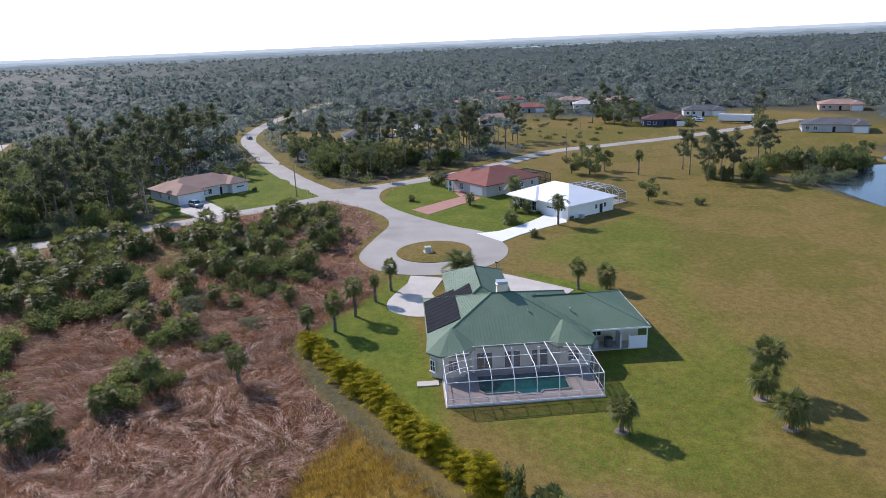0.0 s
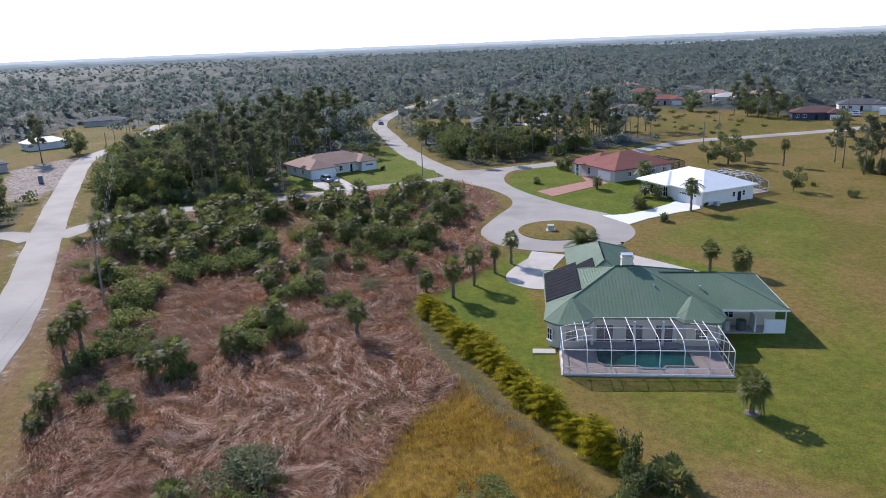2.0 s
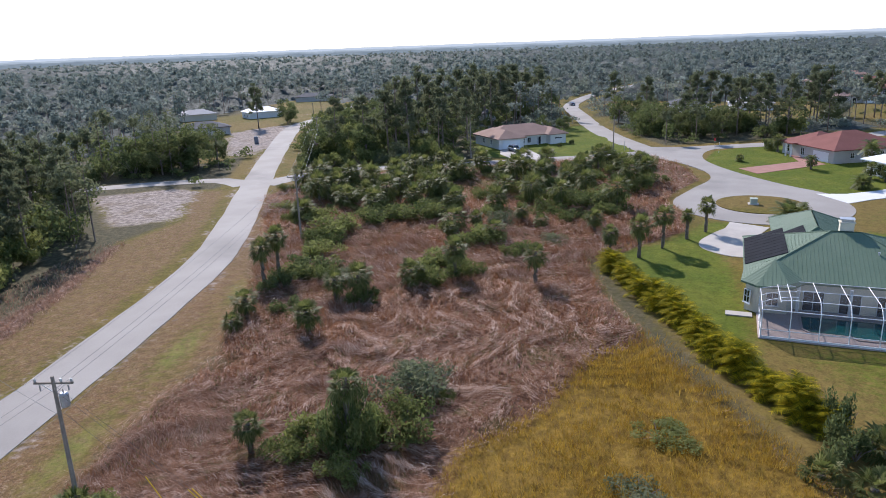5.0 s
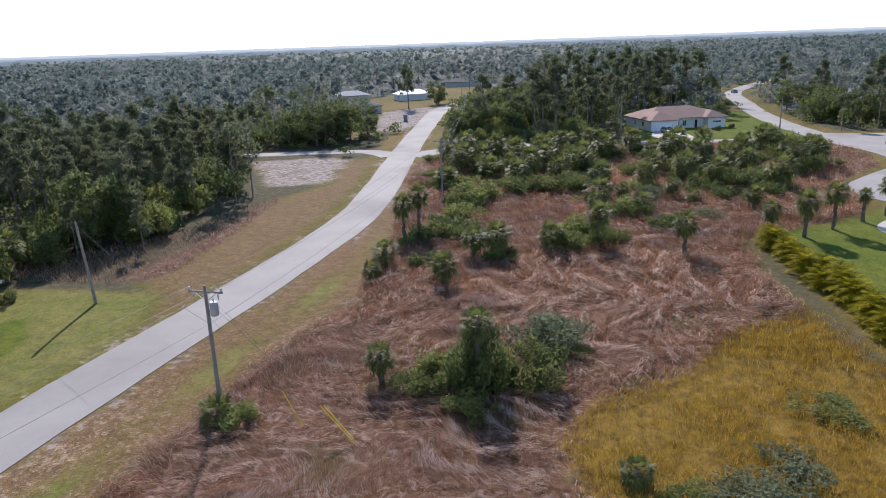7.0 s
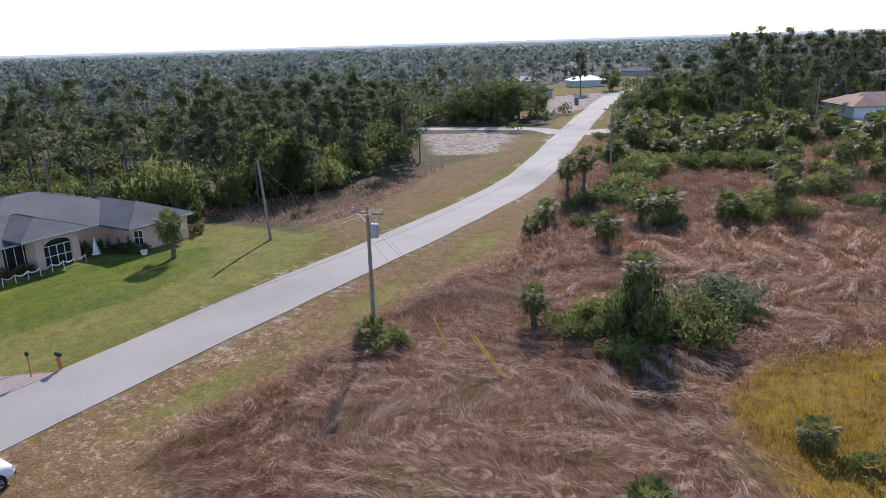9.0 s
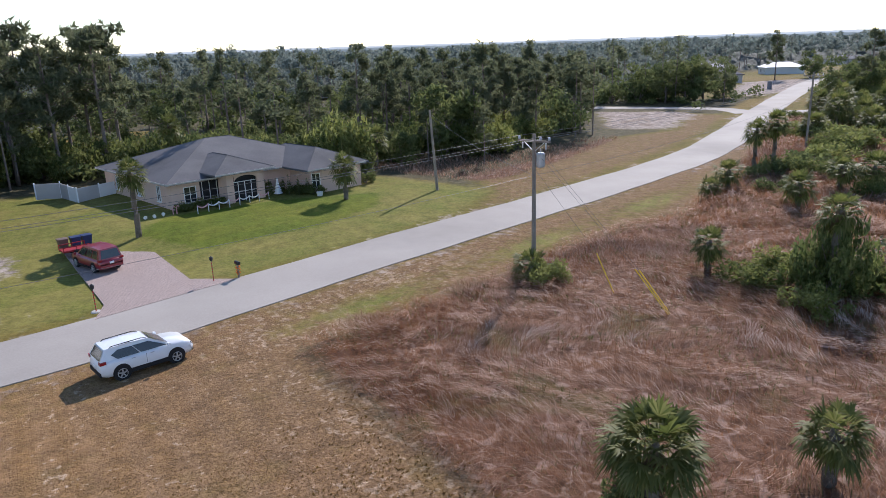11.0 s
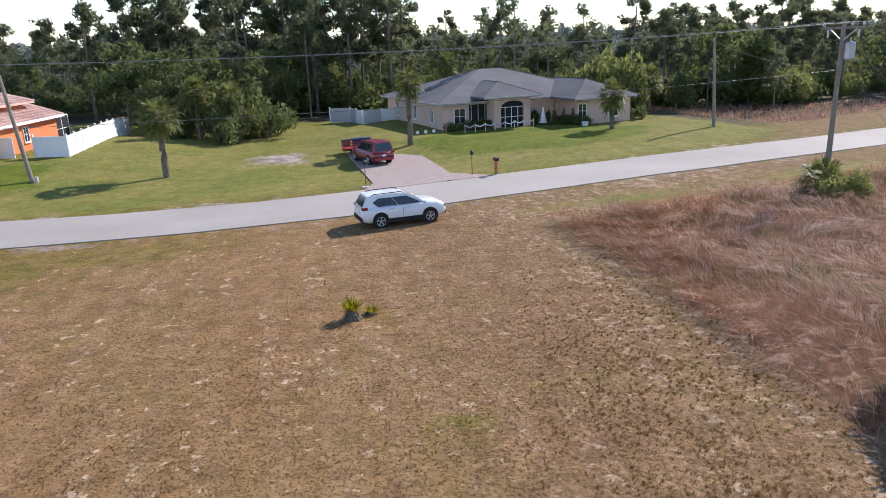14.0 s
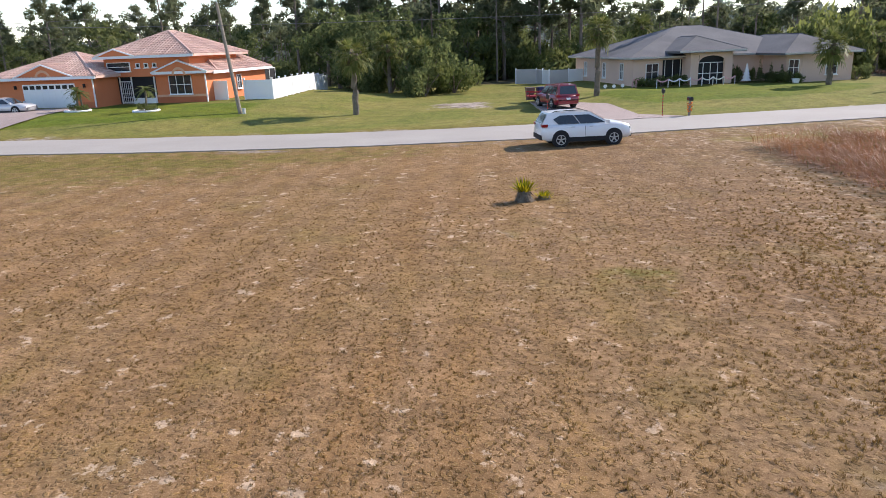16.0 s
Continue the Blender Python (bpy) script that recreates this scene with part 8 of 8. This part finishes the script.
mailbox(15.6, 50.3, 110, "black mailbox on a post with an orange garland", True)
mailbox(128.9, -3.2, 60, "black mailbox beside a driveway")
mailbox(193.5, 43.6, 30, "mailbox on a post beside the street")
for x, y in ((13.9, 50.3), (6.6, 47.6)):
    ob = thing("lamp_post", x, y, 0, 0, "slim garden lamp post wrapped in red and white bands", "lamp post", "striped lamp posts")
    part("post", Geo().tube([(0, 0, 0), (0, 0, 1.5)], 0.026, 10), BARK, ob)
    for k in range(7):
        part("band", Geo().tube([(0, 0, 0.08 + 0.2 * k), (0, 0, 0.19 + 0.2 * k)], 0.034, 10), stripe, ob)
    part("lantern", Geo().tube([(0, 0, 1.5), (0, 0, 1.55), (0, 0, 1.75), (0, 0, 1.85)], [0.06, 0.11, 0.13, 0.02], 8), black, ob)
    part("base", Geo().tube([(0, 0, -0.02), (0, 0, 0.06)], [0.35, 0.28], 12), CONCRETE, ob)
bx = thing("electric_box", 140, 9.6, 0.16, 10, "pale green metal utility box on a concrete pad", "utility box")
part("pad", Geo().box(0, 0, 0, 1.7, 1.7, 0.1), CONCRETE, bx)
bg = mat("pale_green_paint", (0.38, 0.42, 0.34), (0.44, 0.48, 0.39), 1.0, 20.0, 0.6)
part("cabinet", Geo().box(0, 0, 0.1, 1.1, 1.1, 0.85).box(0, 0, 0.95, 1.2, 1.2, 0.08), bg, bx)
for x, y, t, c in ((205.5, 24.5, 40, stripe), (196.0, 45.6, 10, STEEL), (197.8, 22.5, 0, STEEL)):
    ob = thing("street_sign", x, y, 0, t, "street sign on a thin metal post", "sign")
    part("post", Geo().tube([(0, 0, 0), (0, 0, 2.5)], 0.04, 8), STEEL, ob)
    part("plate", Geo().box(0, 0, 2.0, 0.7, 0.03, 0.65), c, ob)
pt = thing("portable_toilet", 184, 161, 0, 30, "grey portable toilet on a cleared sandy lot", "portable toilet")
part("cabin", Geo().box(0, 0, 0.1, 1.15, 1.15, 2.1), mat("grey_blue_plastic", (0.16, 0.18, 0.21), (0.2, 0.22, 0.25), 1.0, 20.0, 0.5), pt)
part("roof", Geo().box(0, 0, 2.2, 1.2, 1.2, 0.06).box(0, 0, 2.26, 0.95, 0.95, 0.1), STUCCO_GREY, pt)
part("door", Geo().box(0, -0.6, 0.2, 0.8, 0.04, 1.9), STUCCO_GREY, pt)
part("skid", Geo().box(0, 0, 0, 1.3, 1.2, 0.1), DARK, pt)

# garden of the grey-roofed house: hedge plants, a garland, small ornaments
for i, (u, v, w, h) in enumerate(((0.6, -1.3, 2.0, 1.0), (2.2, -1.6, 2.0, 1.1), (3.8, -1.9, 1.8, 1.2), (10.3, -1.2, 1.2, 1.8), (11.6, -1.3, 1.0, 1.5), (12.6, -2.6, 2.0, 1.1), (13.2, -4.9, 2.4, 1.2), (20.6, -4.6, 2.4, 1.5))):
    c, s = math.cos(radians(GREY_TURN)), math.sin(radians(GREY_TURN))
    place_shrub(GREY[0] + u * c - v * s, GREY[1] + u * s + v * c, w, h, 3 if i % 2 else 1, i * 50, "clipped dark green garden shrub beside the house", "garden shrubs")
gl = thing("garland_fence", 14.6, 71.4, 0.42, 22, "white and pink scalloped garland on short posts", "garland")
tinsel = mat("pink_tinsel", (0.6, 0.25, 0.25), (0.75, 0.5, 0.5), 8.0, 30.0, 0.6)
for k in range(8):
    part("post", Geo().tube([(k * 1.15, 0.05 * k, 0), (k * 1.15, 0.05 * k, 0.85)], 0.035, 8), WHITE, gl)
    if k < 7:
        pts = [(k * 1.15 + 1.15 * t, 0.05 * (k + t), 0.84 - 1.0 * t * (1 - t)) for t in np.linspace(0, 1, 8)]
        part("swag", Geo().tube(pts, 0.06, 6), WHITE if k % 3 else tinsel, gl)
for i, (x, y, h) in enumerate(((24.3, 76.0, 1.9), (25.2, 75.4, 1.7), (26.2, 75.6, 1.6))):
    ob = thing("conifer_shrub", x, y, 0.4, i * 70, "dark green cone-shaped shrub in front of the house", "shrub", "cone shrubs")
    v, f = sprays([(0, 0, h * k) for k in (0.15, 0.35, 0.55, 0.75, 0.92)], [(0.42 * q, 0.42 * q, 0.28 * h) for q in (1.0, 0.85, 0.62, 0.4, 0.18)], 900, 0.10, 300 + i, 0.8, 0.5)
    v[:, 2] = np.maximum(v[:, 2], 0.0)
    part("leaves", quick_mesh("cone_leaves", v, f, OAK), None, ob)
    part("stem", Geo().tube([(0, 0, 0), (0, 0, h * 0.7)], [0.05, 0.02], 6), BARK, ob)
wt = thing("ornament_tree", 23.2, 76.4, 0.5, 0, "small white artificial Christmas tree on the lawn", "ornament")
g = Geo()
for k in range(5):
    g.tube([(0, 0, 0.2 + 0.3 * k), (0, 0, 0.65 + 0.3 * k)], [0.5 - 0.09 * k, 0.04], 12)
part("branches", g, WHITE, wt)
part("stem", Geo().tube([(0, 0, 0), (0, 0, 0.3)], 0.05, 8), WOODPOLE, wt)
for i, (x, y) in enumerate(((9.9, 70.9), (10.7, 71.2), (11.5, 71.7))):
    ob = thing("path_ornament", x, y, 0.35, 0, "round pale garden ornament on a stake", "ornament", "path ornaments")
    part("stake", Geo().tube([(0, 0, -0.1), (0, 0, 0.3)], 0.02, 6), STEEL, ob)
    part("disc", Geo().tube([(0, -0.02, 0.42), (0, 0.02, 0.42)], 0.17, 12), WHITE, ob)
for i, (x, y) in enumerate(((12.4, 72.4), (12.75, 72.5))):
    ob = thing("candy_cane", x, y, 0.4, 20 * i, "pink and white candy cane ornament", "ornament", "candy canes")
    part("stick", Geo().tube([(0, 0, 0), (0, 0, 0.7), (0.08, 0, 0.85), (0.2, 0, 0.85), (0.26, 0, 0.72)], 0.05, 8), mat("pink_plastic", (0.6, 0.25, 0.25), (0.72, 0.4, 0.38), 12.0, 30.0, 0.5), ob)
pn = thing("planter", 27.0, 73.4, 0.45, 0, "white planter pot on the lawn", "planter")
part("pot", Geo().tube([(0, 0, 0), (0, 0, 0.45), (0, 0, 0.5)], [0.24, 0.36, 0.38], 14), WHITE, pn)

# garden beds of the orange house
for i, (x, y) in enumerate(((-33.2, 52.6), (-25.9, 51.6))):
    bed = thing("garden_bed", x, y, float(lift(x, y)), 0, "round white-edged bed with a small palm", "garden bed", "garden beds")
    part("edging", Geo().tube([(math.cos(2 * math.pi * k / 20) * 1.0, math.sin(2 * math.pi * k / 20) * 1.0, 0.06) for k in range(21)], 0.09, 6, False), WHITE, bed)
    part("mulch", Geo().tube([(0, 0, -0.05), (0, 0, 0.08)], 0.98, 20), BARK, bed)
    feather_palm(x, y, 1.7, 1.0, 1, 40 * i, "small slender date palm in a round bed", "bed palms")
    if i == 0:
        feather_palm(x + 0.35, y + 0.3, 1.4, 0.95, 1, 200, "small slender date palm in a round bed", "bed palms")
    place_shrub(x + 0.3, y - 0.2, 1.5, 0.7, 0, 0, "low plants in a round bed", "garden shrubs")
for i, (x, y, s) in enumerate(((-40.0, 62.0, 0.9), (-36.5, 61.6, 0.7), (-35.0, 61.5, 0.7))):
    place_shrub(x, y, s, 0.8, 1, 0, "small potted shrub beside the entry", "garden shrubs")

# gardens round the turning circle
palm(128.2, 2.6, 4.0, 3.2, 3, 10, "spreading date palm with long arching fronds", "garden palms", CROWNS[3], False)
for i, (x, y, h, r) in enumerate(((157.8, -17.3, 7.2, 2.0), (186.1, -9.5, 5.8, 2.6), (180.0, 1.6, 3.4, 1.6), (148.5, -11.4, 2.0, 1.0), (159.5, -7.3, 3.4, 2.2), (203, 9.5, 5, 1.9), (171, -9.0, 4.2, 2.0), (169, -11.5, 3.4, 1.6), (186, 16.5, 2.2, 1.4))):
    palm(x, y, h, r, i, i * 70, "garden palm on a green lawn", "garden palms", skirt=False)
for i, (x, y, w, h, k) in enumerate(((172, -52, 3.0, 1.6, 3), (184, -47, 1.3, 1.0, 3), (162, -20.6, 1.2, 0.9, 0), (168.5, -14, 1.4, 0.8, 3), (207, 12, 4, 3.2, 3), (212, 4, 5, 4.0, 3), (196, 83, 2.6, 2.8, 3), (199, 64.5, 1.6, 1.4, 3), (205.5, 62.8, 1.6, 1.4, 3), (60.5, -3.6, 4.0, 2.6, 3), (196, -74, 7, 3.6, 3), (190, -82, 6, 2.6, 2), (200, -90, 8, 3.0, 2), (212, -104, 9, 4.5, 3), (222, -108, 10, 5, 3), (206, -76, 7, 3.6, 0), (211, -81, 8, 3.6, 4), (215.5, -86, 8, 4.2, 0), (218, -91, 8, 4.4, 2), (209.5, -94, 10, 6.5, 3), (208.5, -100, 10, 7, 3), (210, -106, 8, 5.5, 3), (202, -62.5, 4.5, 5.0, 3), (199, -65.5, 4.5, 4.6, 3), (192, -88, 5, 2.2, 2), (195, -94, 5, 2.2, 2), (199, -99, 5, 2.0, 2))):
    place_shrub(x, y, w, h, k, i * 40, "dark rounded shrub on grass", "garden shrubs")
for x, y, r in ((80.8, -30.3, 0.9), (74.6, -30.8, 0.9), (74.7, -14.0, 0.8)):
    tagged(new("tree_ring", Geo().tube([(x, y, -0.05), (x, y, 0.06)], [r, r * 0.9], 18).mesh("tree_ring", BARK)), "bare mulch ring round a palm foot", "mulch ring", "mulch rings")

# ---------- covers: far woods, tall grass, turf ----------
def turf_tufts(poly, per, seed, big=1.0, reach=19.0, soften=0.01):
    """Short ragged tufts of mown turf, each a handful of stiff blades round one root."""
    r = np.random.default_rng(seed)
    p = np.array(poly)
    lo, hi = p.min(0), p.max(0)
    n = int((hi[0] - lo[0]) * (hi[1] - lo[1]) * per)
    x, y = r.uniform(lo[0], hi[0], n), r.uniform(lo[1], hi[1], n)
    d = np.hypot(x - 12, y - 2)
    ok = (inside(x, y, poly) > r.uniform(0, soften, n)) & (r.random(n) < np.clip(1.5 - d / reach, 0, 1)) & (drift(x * 1.6, y * 1.6, 2) > r.uniform(-0.2, 0.6, n))
    x, y, d = x[ok], y[ok], d[ok]
    n, blades_each = len(x), 13
    size = big * r.uniform(0.028, 0.066, n)
    a = r.uniform(0, 6.283, (n, blades_each))
    root = size[:, None] * r.uniform(0.05, 0.75, (n, blades_each))
    tip = root + size[:, None] * r.uniform(0.05, 0.5, (n, blades_each))
    high = size[:, None] * r.uniform(0.45, 1.0, (n, blades_each)) * (1.1 - 0.5 * root / size[:, None])
    w = size[:, None] * r.uniform(0.08, 0.16, (n, blades_each)) * np.clip(d / 12, 1, 1.6)[:, None]
    c, s = np.cos(a), np.sin(a)
    z = wobble_at(x, y)[:, None] + np.zeros_like(a)
    v = np.stack([np.stack([x[:, None] + c * root - s * w, y[:, None] + s * root + c * w, z - 0.004], 2),
                  np.stack([x[:, None] + c * root + s * w, y[:, None] + s * root - c * w, z - 0.004], 2),
                  np.stack([x[:, None] + c * tip, y[:, None] + s * tip, z + high], 2)], 2).reshape(-1, 3)
    tagged(new("turf_tufts", quick_mesh("turf_tufts", v, np.arange(len(v)).reshape(-1, 3), TURF)), "short dry turf tufts of a mown lot", "turf", kind="stuff")


far_woods()
HEART = [(31, 6), (35, 22), (46, 24), (58, 35), (74, 42), (86, 36), (80, 20), (66, 18), (50, 22), (40, 16), (36, 4)]
blades("rusty_stalks", FIELD, 40, 0.75, 0.011, 0.5, RUST, "upright rusty brown grass stalks in the field", 84, GOLDPATCH, 0.2, 1.0, (3, 0.2, 2.2), fade=130, mound=0.30)
blades("tall_dry_grass", FIELD, 46, 1.25, 0.012, 1.25, STRAW, "tall pinkish-brown dry grass beaten down in swirls", 81, GOLDPATCH, 0.2, 0.4, (5, 0.3, 1.6), 0.12, fade=130, mound=0.50)
blades("edge_grass", [(21.6, -14), (20.7, 17), (19.1, 28), (17.3, 35.6), (26, 39.4), (28.5, 37.6), (21, 34), (22.2, 28), (24.2, 17), (25, -14)], 110, 0.95, 0.008, 0.8, RUST, "tall rusty grass at the edge of the field", 89, stray=1.0, patch=(6, 0.5, 1.5), mound=0.35)
blades("bleached_grass", FIELD, 42, 1.2, 0.012, 1.3, PALE, "bleached lodged grass in pale swaths", 88, GOLDPATCH, 0.6, 0.25, (7, 0.0, 4.0), 0.10, fade=130, heart=HEART, mound=-0.54)
blades("bleached_patches", FIELD, 26, 1.1, 0.012, 1.3, PALE, "pale bleached patches in the dry grass", 97, GOLDPATCH, 0.6, 0.3, (2, 0.0, 4.0), 0.10, fade=140, mound=-0.54)
blades("green_weeds", FIELD, 10, 0.5, 0.03, 0.7, WEED, "low olive-green weeds in the dry field", 85, GOLDPATCH, 0.4, 3.0, (9, 0.0, 5.0), 0.2)
blades("tall_yellow_grass", GOLDPATCH, 70, 0.6, 0.018, 0.5, GOLD, "tall golden-yellow weedy grass", 82, stray=2.5, patch=(4, 0.3, 2.6), mound=0.6)
blades("verge_grass", WOODFOOT, 26, 0.5, 0.014, 0.8, STRAW, "rusty tall grass at the foot of the woods", 86, stray=2.0)
turf_tufts([(-18, 4), (13.5, 4), (15.5, 12), (17.4, 26), (19, 31), (4, 32), (-18, 24)], 60, 83, 0.8)
turf_tufts([(8.5, 2), (23.5, 2), (22.6, 17), (21.0, 31), (15.0, 33), (11.5, 12)], 50, 93, 1.35, 22.0, 4.5)
blades("bleached_edge_grass", [(22, 10), (20.6, 22), (19.2, 30), (18.4, 34), (24, 37.5), (30, 34), (27, 22), (26, 10)], 60, 0.9, 0.010, 1.0, PALE, "bleached grass along the edge of the field", 94, stray=0.6, patch=(7, 0.2, 3.0), rise=0.15, fine=2.0, mound=-0.45)
